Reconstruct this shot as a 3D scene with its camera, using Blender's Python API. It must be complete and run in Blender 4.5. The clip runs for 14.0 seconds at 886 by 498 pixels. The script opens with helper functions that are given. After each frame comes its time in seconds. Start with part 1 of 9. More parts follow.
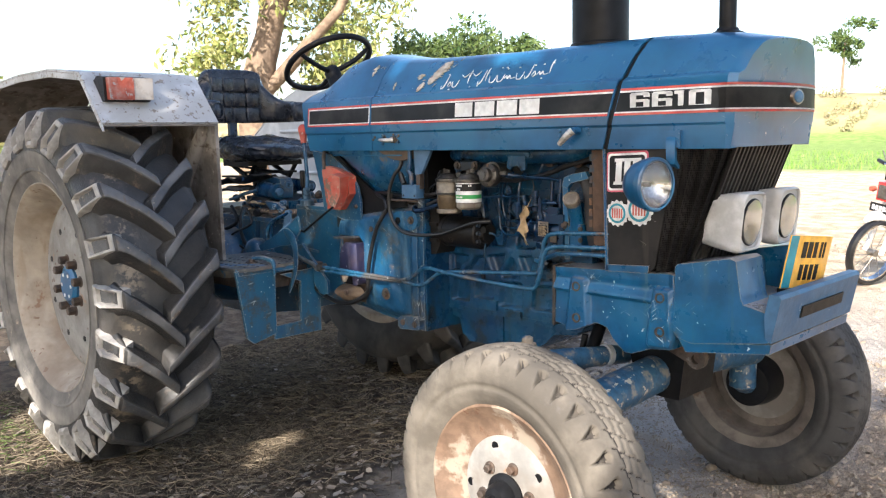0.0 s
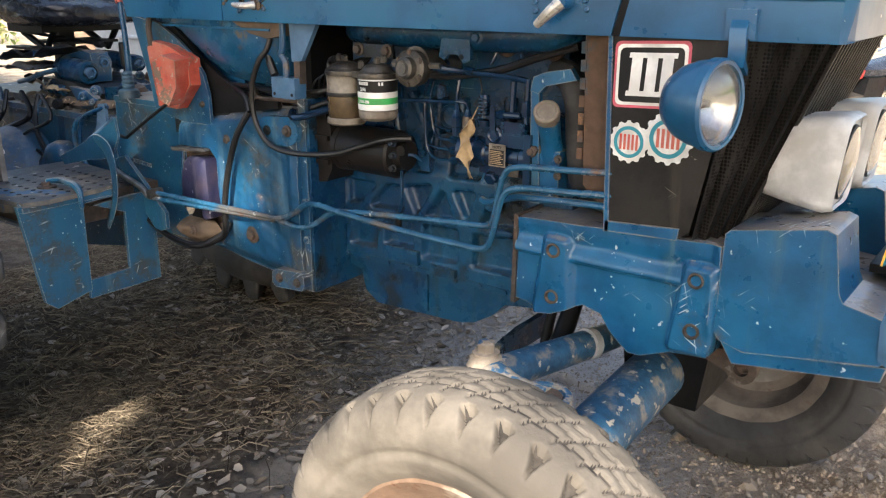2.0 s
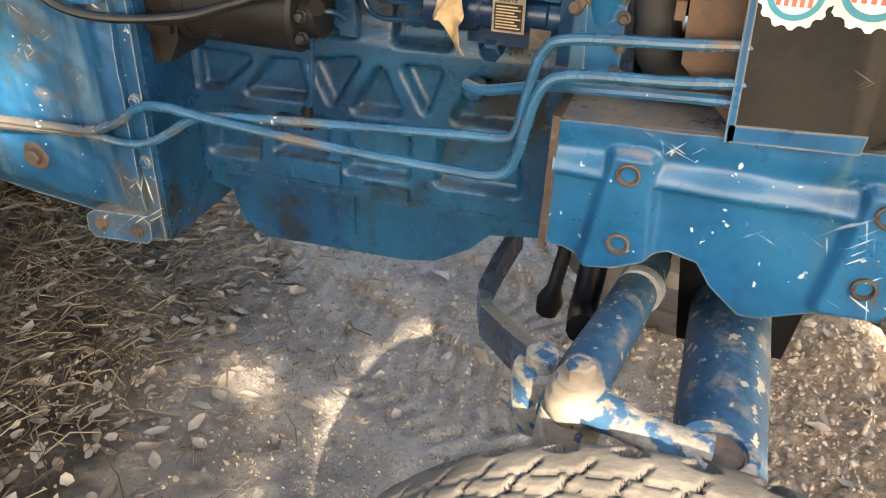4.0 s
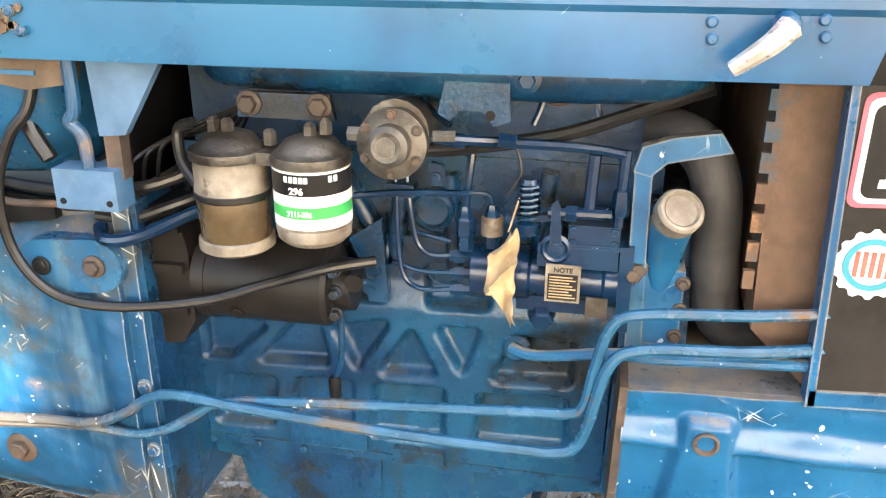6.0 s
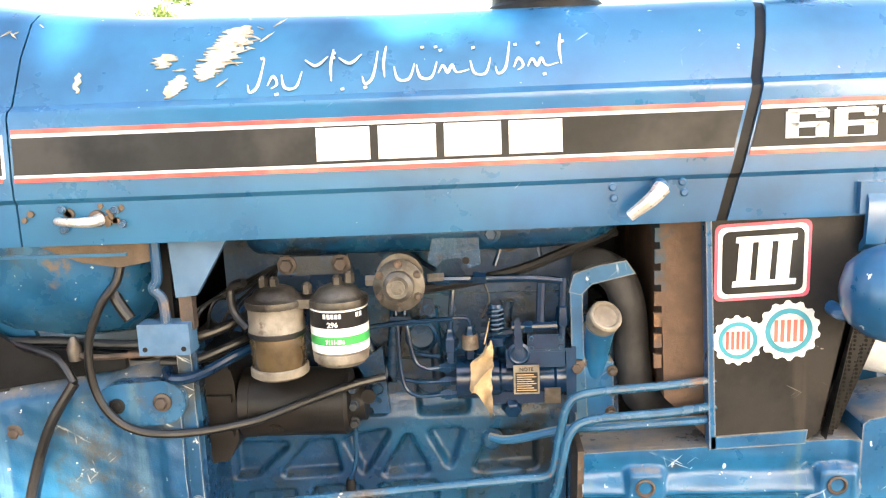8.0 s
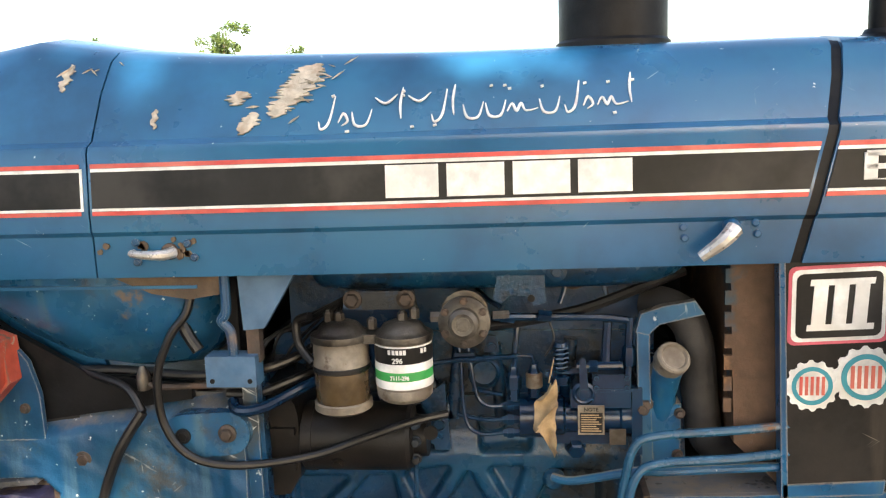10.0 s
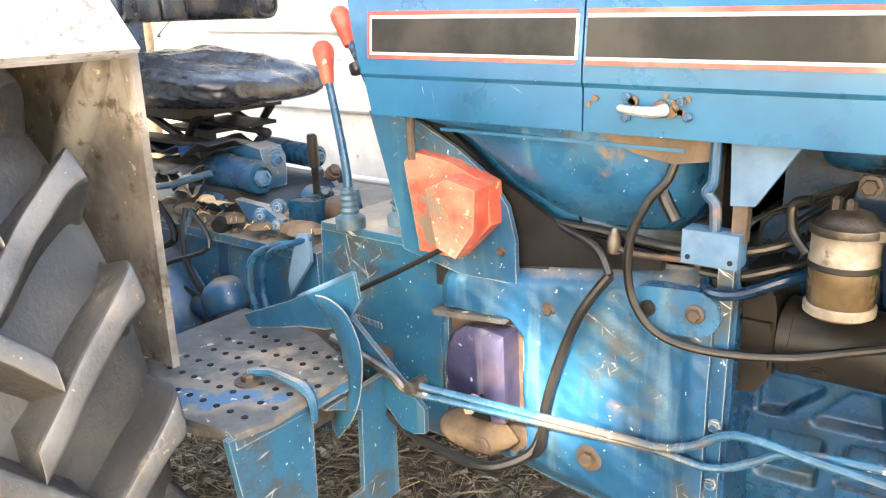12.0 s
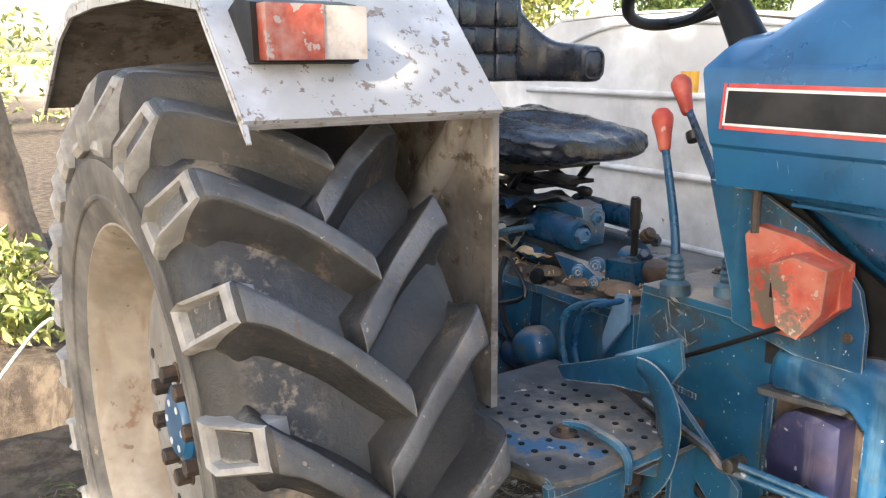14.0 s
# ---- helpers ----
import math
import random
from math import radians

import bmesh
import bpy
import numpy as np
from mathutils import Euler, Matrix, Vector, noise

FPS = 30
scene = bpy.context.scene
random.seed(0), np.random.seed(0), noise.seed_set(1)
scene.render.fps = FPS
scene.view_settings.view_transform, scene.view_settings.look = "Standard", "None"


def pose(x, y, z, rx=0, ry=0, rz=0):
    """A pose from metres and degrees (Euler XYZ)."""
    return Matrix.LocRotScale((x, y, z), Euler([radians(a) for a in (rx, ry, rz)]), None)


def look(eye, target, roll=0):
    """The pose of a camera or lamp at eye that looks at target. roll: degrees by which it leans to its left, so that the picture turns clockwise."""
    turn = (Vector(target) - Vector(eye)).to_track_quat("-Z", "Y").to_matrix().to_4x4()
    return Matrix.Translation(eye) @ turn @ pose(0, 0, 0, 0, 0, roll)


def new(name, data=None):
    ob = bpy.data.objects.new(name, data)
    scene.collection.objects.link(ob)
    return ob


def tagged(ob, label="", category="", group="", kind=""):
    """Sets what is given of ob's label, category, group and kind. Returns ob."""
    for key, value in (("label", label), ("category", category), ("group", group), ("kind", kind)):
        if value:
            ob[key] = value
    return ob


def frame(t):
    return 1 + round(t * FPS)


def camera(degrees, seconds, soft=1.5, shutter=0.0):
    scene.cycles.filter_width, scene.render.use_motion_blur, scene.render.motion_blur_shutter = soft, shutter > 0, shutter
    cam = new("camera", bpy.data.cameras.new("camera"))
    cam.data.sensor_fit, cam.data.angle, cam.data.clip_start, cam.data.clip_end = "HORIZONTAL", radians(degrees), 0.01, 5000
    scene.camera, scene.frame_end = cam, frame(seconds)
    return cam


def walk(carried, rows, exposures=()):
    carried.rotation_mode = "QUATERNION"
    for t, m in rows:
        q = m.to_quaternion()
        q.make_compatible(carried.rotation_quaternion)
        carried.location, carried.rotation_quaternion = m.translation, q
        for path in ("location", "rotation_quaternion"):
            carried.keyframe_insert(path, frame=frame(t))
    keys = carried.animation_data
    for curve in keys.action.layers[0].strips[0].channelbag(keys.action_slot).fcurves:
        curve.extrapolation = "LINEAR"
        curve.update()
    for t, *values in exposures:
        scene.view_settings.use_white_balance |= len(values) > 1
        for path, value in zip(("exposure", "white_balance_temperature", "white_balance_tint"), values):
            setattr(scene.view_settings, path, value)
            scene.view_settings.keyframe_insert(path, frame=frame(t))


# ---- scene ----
cam = camera(55.8, 14.0, soft=1.2)
PATH = [
    (0, (1.443, -2.36, 1.388), (0.012, -0.988, 1.122), -1.2),
    (0.5, (1.335, -2.235, 1.382), (-0.044, -0.836, 1.004), -1.3),
    (1, (1.135, -1.963, 1.393), (-0.178, -0.52, 0.956), -0.4),
    (1.5, (0.94, -1.816, 1.383), (-0.317, -0.337, 0.901), 0.5),
    (2, (0.666, -1.697, 1.433), (-0.486, -0.179, 0.825), 0.1),
    (2.2, (0.592, -1.684, 1.48), (-0.511, -0.156, 0.81), -0.5),
    (4.3, (-0.162, -1.196, 1.373), (-0.5, 0.448, 0.285), 1.6),
    (4.5, (-0.214, -1.187, 1.375), (-0.427, 0.469, 0.274), 1.2),
    (5, (-0.26, -1.139, 1.375), (-0.321, 0.533, 0.278), 1.1),
    (5.5, (-0.271, -1.122, 1.459), (-0.437, 0.661, 0.567), 0.6),
    (6, (-0.279, -1.146, 1.496), (-0.633, 0.673, 0.744), 0.3),
    (6.5, (-0.29, -1.192, 1.515), (-0.733, 0.64, 0.846), 0.3),
    (7, (-0.346, -1.31, 1.534), (-0.711, 0.567, 0.949), -0.7),
    (7.5, (-0.387, -1.464, 1.522), (-0.612, 0.455, 1.005), -1.4),
    (8, (-0.375, -1.52, 1.548), (-0.474, 0.442, 1.174), -2.3),
    (8.2, (-0.376, -1.532, 1.559), (-0.413, 0.443, 1.247), -2.5),
    (10.3, (-0.406, -1.508, 1.566), (-0.722, 0.442, 1.254), -1.7),
    (10.5, (-0.41, -1.499, 1.558), (-0.84, 0.425, 1.225), -1.6),
    (11, (-0.438, -1.437, 1.552), (-1.128, 0.386, 1.101), -1.7),
    (11.5, (-0.467, -1.4, 1.543), (-1.413, 0.27, 0.979), -1.7),
    (12, (-0.486, -1.417, 1.539), (-1.651, 0.101, 0.957), -1.6),
    (12.5, (-0.502, -1.468, 1.544), (-1.826, -0.066, 1.012), -0.9),
    (13, (-0.52, -1.513, 1.569), (-1.994, -0.242, 1.11), -0.9),
    (13.5, (-0.534, -1.537, 1.574), (-2.111, -0.381, 1.152), -0.5),
    (14, (-0.549, -1.537, 1.56), (-2.156, -0.435, 1.112), -0.1),
]
# the filming camera opens up over the shaded engine
STOPS = [(0, 1.50), (1.0, 1.58), (1.5, 1.80), (2.2, 1.65), (4.3, 2.6), (5.0, 2.6), (5.6, 2.9), (6.0, 3.2), (6.5, 3.8), (7.1, 3.65), (7.6, 3.35), (8.2, 2.85), (10.3, 1.82), (11.0, 2.15), (11.5, 3.35), (12.0, 3.5), (12.5, 3.7), (13.0, 3.35), (13.5, 2.7), (14.0, 2.12)]
WARMTH = [(0, 6550), (1.5, 6750), (2.2, 7000), (4.3, 8100), (5.0, 8000), (5.8, 7400), (7.0, 7350), (8.0, 7700), (10.5, 7400), (11.5, 7900), (12.3, 8600), (13.0, 8500), (13.5, 7700), (14.0, 7150)]
EXPOSURES = [(t, e, float(np.interp(t, [w[0] for w in WARMTH], [w[1] for w in WARMTH])), 11) for t, e in STOPS]
walk(cam, [(t, look(eye, target, roll)) for t, eye, target, roll in PATH], EXPOSURES)

# ---- light ----
SUN_DIR = Vector((0.34, -0.76, 0.55)).normalized()
world = bpy.data.worlds.new("sky")
scene.world = world
world.use_nodes = True
wt = world.node_tree
wt.nodes.clear()
w_out = wt.nodes.new("ShaderNodeOutputWorld")
w_bg = wt.nodes.new("ShaderNodeBackground")
w_sky = wt.nodes.new("ShaderNodeTexSky")
w_sky.sky_type = "NISHITA"
w_sky.sun_disc = False
w_sky.sun_elevation = math.asin(SUN_DIR.z)
w_sky.sun_rotation = math.atan2(SUN_DIR.x, SUN_DIR.y)
w_sky.dust_density = 2.2
w_sky.air_density = 1.0
w_bg.inputs["Strength"].default_value = 0.14
wt.links.new(w_sky.outputs["Color"], w_bg.inputs["Color"])
wt.links.new(w_bg.outputs["Background"], w_out.inputs["Surface"])
sun = new("sun", bpy.data.lights.new("sun", "SUN"))
sun.data.energy = 4.2
sun.data.angle = radians(0.6)
sun.data.color = (1.0, 0.94, 0.86)
sun.matrix_world = look(SUN_DIR * 50, (0, 0, 0))


# ---- materials ----
def mat(name, col, rough=0.6, metal=0.0, alt=None, alt_scale=3.0, alt_lo=0.45, alt_hi=0.65, chip=None, chip_scale=45.0, chip_at=0.68,
        rust=None, rust_scale=9.0, rust_at=0.66, bump=0.15, bump_scale=120.0, spec=0.5, streak=None, coat=0.0, rough_var=0.12, scratch=None, scratch_at=0.68, edge=None, edge_w=0.004, grime=None, grime_at=0.52, rust_soft=0.05, dust=None, rust_y=None):
    """A worn surface: base colour drifting to alt, with small chips, rust or mud blots and fine relief."""
    m = bpy.data.materials.new(name)
    m.use_nodes = True
    nt = m.node_tree
    n, l = nt.nodes, nt.links
    b = n["Principled BSDF"]
    geo = n.new("ShaderNodeNewGeometry")

    def tex(scale, detail=5.0, rgh=0.6, stretch=None, turn=0.0):
        t = n.new("ShaderNodeTexNoise")
        t.inputs["Scale"].default_value = scale
        t.inputs["Detail"].default_value = detail
        t.inputs["Roughness"].default_value = rgh
        if stretch:
            mp = n.new("ShaderNodeMapping")
            mp.vector_type = "TEXTURE"
            mp.inputs["Scale"].default_value = tuple(1 / v for v in stretch)
            mp.inputs["Rotation"].default_value = (0.3 * turn, turn, 0)
            l.new(geo.outputs["Position"], mp.inputs["Vector"])
            l.new(mp.outputs["Vector"], t.inputs["Vector"])
        else:
            l.new(geo.outputs["Position"], t.inputs["Vector"])
        return t.outputs["Fac"]

    def band(fac, lo, hi):
        r = n.new("ShaderNodeMapRange")
        r.interpolation_type = "SMOOTHSTEP"
        r.inputs["From Min"].default_value = lo
        r.inputs["From Max"].default_value = hi
        l.new(fac, r.inputs["Value"])
        return r.outputs["Result"]

    def mix(fac, a, c):
        x = n.new("ShaderNodeMix")
        x.data_type = "RGBA"
        l.new(fac, x.inputs["Factor"])
        for sock, v in ((x.inputs["A"], a), (x.inputs["B"], c)):
            if hasattr(v, "is_linked"):
                l.new(v, sock)
            else:
                sock.default_value = (*v, 1)
        return x.outputs["Result"]

    dark = tuple(c * 0.72 for c in col)
    light = tuple(min(1, c * 1.18 + 0.004) for c in col)
    c = mix(band(tex(alt_scale * 2.7), 0.3, 0.7), dark, light)
    if alt:
        c = mix(band(tex(alt_scale), alt_lo, alt_hi), c, alt)
    if streak:
        c = mix(band(tex(7, 6, 0.6, (2.2, 2.2, 0.22)), 0.56, 0.72), c, streak)
    if rust:
        f = band(tex(rust_scale, 9, 0.68), rust_at, rust_at + rust_soft)
        if rust_y:
            # blots that keep to one strip across the wheel's width
            sy = n.new("ShaderNodeSeparateXYZ")
            l.new(geo.outputs["Position"], sy.inputs[0])
            for lo, hi in ((rust_y[0] - 0.03, rust_y[0] + 0.03), (rust_y[1] + 0.03, rust_y[1] - 0.03)):
                mu = n.new("ShaderNodeMath")
                mu.operation = "MULTIPLY"
                l.new(f, mu.inputs[0])
                l.new(band(sy.outputs["Y"], lo, hi), mu.inputs[1])
                f = mu.outputs[0]
        c = mix(f, c, rust)
    if chip:
        c = mix(band(tex(chip_scale, 3, 0.5), chip_at, chip_at + 0.03), c, chip)
    if grime:
        c = mix(band(tex(6, 9, 0.72), grime_at, grime_at + 0.14), c, grime)
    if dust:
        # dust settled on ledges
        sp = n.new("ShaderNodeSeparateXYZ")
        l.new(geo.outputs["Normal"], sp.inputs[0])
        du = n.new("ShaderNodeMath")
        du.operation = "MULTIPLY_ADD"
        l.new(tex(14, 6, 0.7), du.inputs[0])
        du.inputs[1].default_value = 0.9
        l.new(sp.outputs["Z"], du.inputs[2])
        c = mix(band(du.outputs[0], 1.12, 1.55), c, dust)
    if edge:
        # paint rubbed off along the arrises; on engine and pump a painted highlight
        bv = n.new("ShaderNodeBevel")
        bv.samples = 4
        bv.inputs["Radius"].default_value = edge_w
        dt = n.new("ShaderNodeVectorMath")
        dt.operation = "DOT_PRODUCT"
        l.new(bv.outputs["Normal"], dt.inputs[0])
        l.new(geo.outputs["Normal"], dt.inputs[1])
        ad = n.new("ShaderNodeMath")
        ad.operation = "MULTIPLY_ADD"
        l.new(tex(22, 5, 0.7), ad.inputs[0])
        ad.inputs[1].default_value = 0.55
        l.new(dt.outputs["Value"], ad.inputs[2])
        c = mix(band(ad.outputs[0], 1.13, 1.04), c, edge)
    if scratch:
        gate = band(tex(6, 4), 0.56, 0.68)
        for turn, st in ((0.5, (12, 12, 190)), (-0.7, (14, 14, 230)), (1.35, (11, 11, 210))):
            f = band(tex(1.0, 2, 0.5, st, turn), scratch_at, scratch_at + 0.03)
            mu = n.new("ShaderNodeMath")
            mu.operation = "MULTIPLY"
            l.new(f, mu.inputs[0])
            l.new(gate, mu.inputs[1])
            c = mix(mu.outputs[0], c, scratch)
    l.new(c, b.inputs["Base Color"])
    rr = n.new("ShaderNodeMapRange")
    rr.inputs["To Min"].default_value = max(0.02, rough - rough_var)
    rr.inputs["To Max"].default_value = min(1, rough + rough_var)
    l.new(tex(alt_scale * 5), rr.inputs["Value"])
    l.new(rr.outputs["Result"], b.inputs["Roughness"])
    b.inputs["Metallic"].default_value = metal
    b.inputs["Specular IOR Level"].default_value = spec
    b.inputs["Coat Weight"].default_value = coat
    b.inputs["Coat Roughness"].default_value = 0.12
    if bump:
        bp = n.new("ShaderNodeBump")
        bp.inputs["Strength"].default_value = bump
        bp.inputs["Distance"].default_value = 0.004
        l.new(tex(bump_scale, 6, 0.65), bp.inputs["Height"])
        l.new(bp.outputs["Normal"], b.inputs["Normal"])
    return m


m_hood = mat("hood_blue_paint", (0.007, 0.088, 0.205), 0.30, alt=(0.014, 0.122, 0.245), alt_scale=2.2, chip=(0.55, 0.6, 0.62), chip_scale=62, chip_at=0.735, rust=(0.19, 0.09, 0.05), rust_scale=5, rust_at=0.72, bump=0.04, bump_scale=25, coat=0.46, scratch=(0.32, 0.42, 0.50), scratch_at=0.72)
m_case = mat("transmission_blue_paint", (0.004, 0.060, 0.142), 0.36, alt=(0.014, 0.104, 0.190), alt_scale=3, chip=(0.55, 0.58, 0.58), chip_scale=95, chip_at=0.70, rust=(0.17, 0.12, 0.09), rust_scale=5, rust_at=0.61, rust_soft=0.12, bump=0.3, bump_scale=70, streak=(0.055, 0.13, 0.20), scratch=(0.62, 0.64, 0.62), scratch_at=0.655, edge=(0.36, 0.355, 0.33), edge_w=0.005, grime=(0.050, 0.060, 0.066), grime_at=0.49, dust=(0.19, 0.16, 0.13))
# edge colours of engine and pump paint glossy blue highlights on the arrises
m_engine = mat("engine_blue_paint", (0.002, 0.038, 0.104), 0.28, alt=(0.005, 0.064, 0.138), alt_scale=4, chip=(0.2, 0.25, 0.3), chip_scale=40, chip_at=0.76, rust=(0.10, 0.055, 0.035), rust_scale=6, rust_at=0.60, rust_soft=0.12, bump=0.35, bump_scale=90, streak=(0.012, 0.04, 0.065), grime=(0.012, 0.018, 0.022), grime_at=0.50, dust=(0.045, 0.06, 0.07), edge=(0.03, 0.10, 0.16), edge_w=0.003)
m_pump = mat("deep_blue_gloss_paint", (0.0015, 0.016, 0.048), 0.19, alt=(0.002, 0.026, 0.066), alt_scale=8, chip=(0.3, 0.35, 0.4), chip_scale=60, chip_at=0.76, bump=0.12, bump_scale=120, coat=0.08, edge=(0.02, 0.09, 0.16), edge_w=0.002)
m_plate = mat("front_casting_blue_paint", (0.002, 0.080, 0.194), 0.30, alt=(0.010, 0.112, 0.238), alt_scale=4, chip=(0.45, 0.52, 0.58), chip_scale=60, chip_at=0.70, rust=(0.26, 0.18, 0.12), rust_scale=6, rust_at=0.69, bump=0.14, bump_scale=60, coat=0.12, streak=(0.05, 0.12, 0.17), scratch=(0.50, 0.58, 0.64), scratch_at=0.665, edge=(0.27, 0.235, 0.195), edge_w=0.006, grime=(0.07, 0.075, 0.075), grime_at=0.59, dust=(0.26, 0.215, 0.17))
m_lip = mat("rubbed_blue_grey_paint", (0.035, 0.105, 0.20), 0.45, alt=(0.012, 0.085, 0.19), alt_scale=6, rust=(0.28, 0.19, 0.12), rust_scale=9, rust_at=0.64, bump=0.15, scratch=(0.5, 0.5, 0.48))
m_mudblue = mat("mud_caked_blue_paint", (0.018, 0.078, 0.145), 0.5, alt=(0.21, 0.19, 0.165), alt_scale=22, alt_lo=0.52, alt_hi=0.66, chip=(0.40, 0.35, 0.28), chip_scale=48, chip_at=0.63, bump=0.35, bump_scale=60, streak=(0.05, 0.09, 0.12), edge=(0.3, 0.25, 0.2))
m_cowl = mat("worn_black_paint", (0.014, 0.013, 0.013), 0.45, alt=(0.03, 0.026, 0.024), alt_scale=5, chip=(0.30, 0.28, 0.26), chip_scale=34, chip_at=0.74, streak=(0.045, 0.038, 0.032), bump=0.1, spec=0.25, scratch=(0.2, 0.18, 0.16), scratch_at=0.72)
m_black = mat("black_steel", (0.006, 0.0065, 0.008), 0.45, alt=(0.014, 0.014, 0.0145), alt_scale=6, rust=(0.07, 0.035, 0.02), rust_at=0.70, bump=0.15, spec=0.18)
m_grille = mat("dusty_grille_black", (0.018, 0.0175, 0.017), 0.5, alt=(0.05, 0.046, 0.04), alt_scale=6, bump=0.2, spec=0.3)
m_starter = mat("starter_dull_black", (0.008, 0.0072, 0.0068), 0.40, alt=(0.016, 0.0135, 0.012), alt_scale=7, rust=(0.05, 0.032, 0.024), rust_at=0.68, bump=0.15, spec=0.2)
m_dusthose = mat("dusty_coolant_hose", (0.026, 0.026, 0.028), 0.6, alt=(0.055, 0.051, 0.048), alt_scale=6, bump=0.25, spec=0.3)
m_hose = mat("rubber_hose", (0.006, 0.006, 0.007), 0.33, alt=(0.015, 0.0145, 0.0145), alt_scale=6, bump=0.12, spec=0.45)
m_tyre = mat("dusty_tyre_rubber", (0.030, 0.030, 0.031), 0.42, alt=(0.074, 0.067, 0.060), alt_scale=4.2, alt_lo=0.40, alt_hi=0.70, rust=(0.23, 0.188, 0.142), rust_scale=20, rust_at=0.47, rust_soft=0.12, rust_y=(-1.115, -1.035), bump=0.7, bump_scale=80, spec=0.5, scratch=(0.12, 0.105, 0.09))
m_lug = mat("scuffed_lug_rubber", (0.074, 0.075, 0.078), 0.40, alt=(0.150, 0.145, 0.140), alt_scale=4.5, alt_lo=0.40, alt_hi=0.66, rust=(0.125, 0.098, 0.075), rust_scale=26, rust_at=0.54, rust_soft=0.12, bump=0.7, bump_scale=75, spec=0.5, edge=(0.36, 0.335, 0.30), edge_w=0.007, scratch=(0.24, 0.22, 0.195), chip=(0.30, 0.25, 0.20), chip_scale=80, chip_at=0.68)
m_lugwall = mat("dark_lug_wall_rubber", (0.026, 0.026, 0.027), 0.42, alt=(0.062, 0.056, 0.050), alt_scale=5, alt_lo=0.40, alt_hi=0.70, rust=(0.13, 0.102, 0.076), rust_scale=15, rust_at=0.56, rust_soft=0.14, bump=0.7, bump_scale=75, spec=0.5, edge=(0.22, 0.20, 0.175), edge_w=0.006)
m_sidewall = mat("chalky_tyre_sidewall", (0.20, 0.185, 0.165), 0.75, alt=(0.10, 0.095, 0.09), alt_scale=3.5, rust=(0.32, 0.27, 0.21), rust_scale=6, rust_at=0.62, bump=0.3, bump_scale=60, spec=0.25)
m_ftyre = mat("mud_dusted_tyre_rubber", (0.145, 0.127, 0.105), 0.8, alt=(0.088, 0.078, 0.066), alt_scale=4, rust=(0.11, 0.10, 0.09), rust_scale=9, rust_at=0.60, rust_soft=0.12, bump=0.5, bump_scale=60, spec=0.25)
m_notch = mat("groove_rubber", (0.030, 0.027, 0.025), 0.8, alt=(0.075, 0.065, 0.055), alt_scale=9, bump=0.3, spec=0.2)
m_rim = mat("muddy_cream_rim_paint", (0.36, 0.31, 0.255), 0.6, alt=(0.25, 0.195, 0.145), alt_scale=3.0, rust=(0.22, 0.13, 0.085), rust_scale=6, rust_at=0.62, chip=(0.2, 0.13, 0.09), chip_scale=18, chip_at=0.66, bump=0.25, bump_scale=50, streak=(0.30, 0.235, 0.175))
m_frim = mat("rust_brown_rim_paint", (0.165, 0.105, 0.070), 0.7, alt=(0.31, 0.25, 0.195), alt_scale=7, alt_lo=0.5, alt_hi=0.58, rust=(0.12, 0.055, 0.03), rust_scale=8, rust_at=0.58, bump=0.35, bump_scale=50)
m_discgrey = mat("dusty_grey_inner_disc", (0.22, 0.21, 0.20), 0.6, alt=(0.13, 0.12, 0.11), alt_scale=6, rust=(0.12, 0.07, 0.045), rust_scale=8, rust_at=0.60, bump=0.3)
# far-side front rim: its shade is put into this darker dusty brown
m_frim_shaded = mat("shaded_dusty_inner_rim", (0.085, 0.072, 0.062), 0.8, alt=(0.15, 0.128, 0.108), alt_scale=6, rust=(0.09, 0.06, 0.045), rust_scale=8, rust_at=0.60, bump=0.35, bump_scale=50)
m_disc = mat("chalky_white_rim_paint", (0.27, 0.262, 0.248), 0.6, alt=(0.19, 0.165, 0.14), alt_scale=4, chip=(0.14, 0.09, 0.065), chip_scale=20, chip_at=0.66, rust=(0.28, 0.18, 0.12), rust_at=0.63, bump=0.2, scratch=(0.25, 0.2, 0.16), scratch_at=0.7)
m_rust = mat("rusty_steel", (0.052, 0.038, 0.030), 0.6, alt=(0.105, 0.066, 0.045), alt_scale=16, bump=0.4, rust=(0.13, 0.12, 0.105), rust_scale=30, rust_at=0.58, rust_soft=0.1)
m_fender = mat("dirty_white_paint", (0.56, 0.565, 0.575), 0.5, alt=(0.46, 0.45, 0.435), alt_scale=3, rust=(0.22, 0.175, 0.14), rust_scale=42, rust_at=0.565, chip=(0.30, 0.25, 0.21), chip_scale=34, chip_at=0.67, bump=0.2, edge=(0.30, 0.24, 0.19))
m_fender_in = mat("mud_splashed_fender_underside", (0.19, 0.167, 0.145), 0.8, alt=(0.30, 0.272, 0.245), alt_scale=6, alt_lo=0.46, alt_hi=0.60, rust=(0.095, 0.070, 0.052), rust_scale=10, rust_at=0.55, rust_soft=0.09, chip=(0.42, 0.375, 0.32), chip_scale=55, chip_at=0.68, bump=0.7, bump_scale=40, streak=(0.14, 0.105, 0.08))
m_tank = mat("speckled_tank_blue_paint", (0.006, 0.080, 0.185), 0.28, alt=(0.03, 0.125, 0.225), alt_scale=4, chip=(0.6, 0.63, 0.64), chip_scale=70, chip_at=0.70, rust=(0.16, 0.12, 0.09), rust_scale=5, rust_at=0.62, bump=0.1, coat=0.25, streak=(0.06, 0.14, 0.2), grime=(0.06, 0.06, 0.055), grime_at=0.57)
m_handle = mat("rubbed_white_metal", (0.62, 0.60, 0.57), 0.3, 0.5, alt=(0.48, 0.44, 0.38), alt_scale=25, bump=0.1)
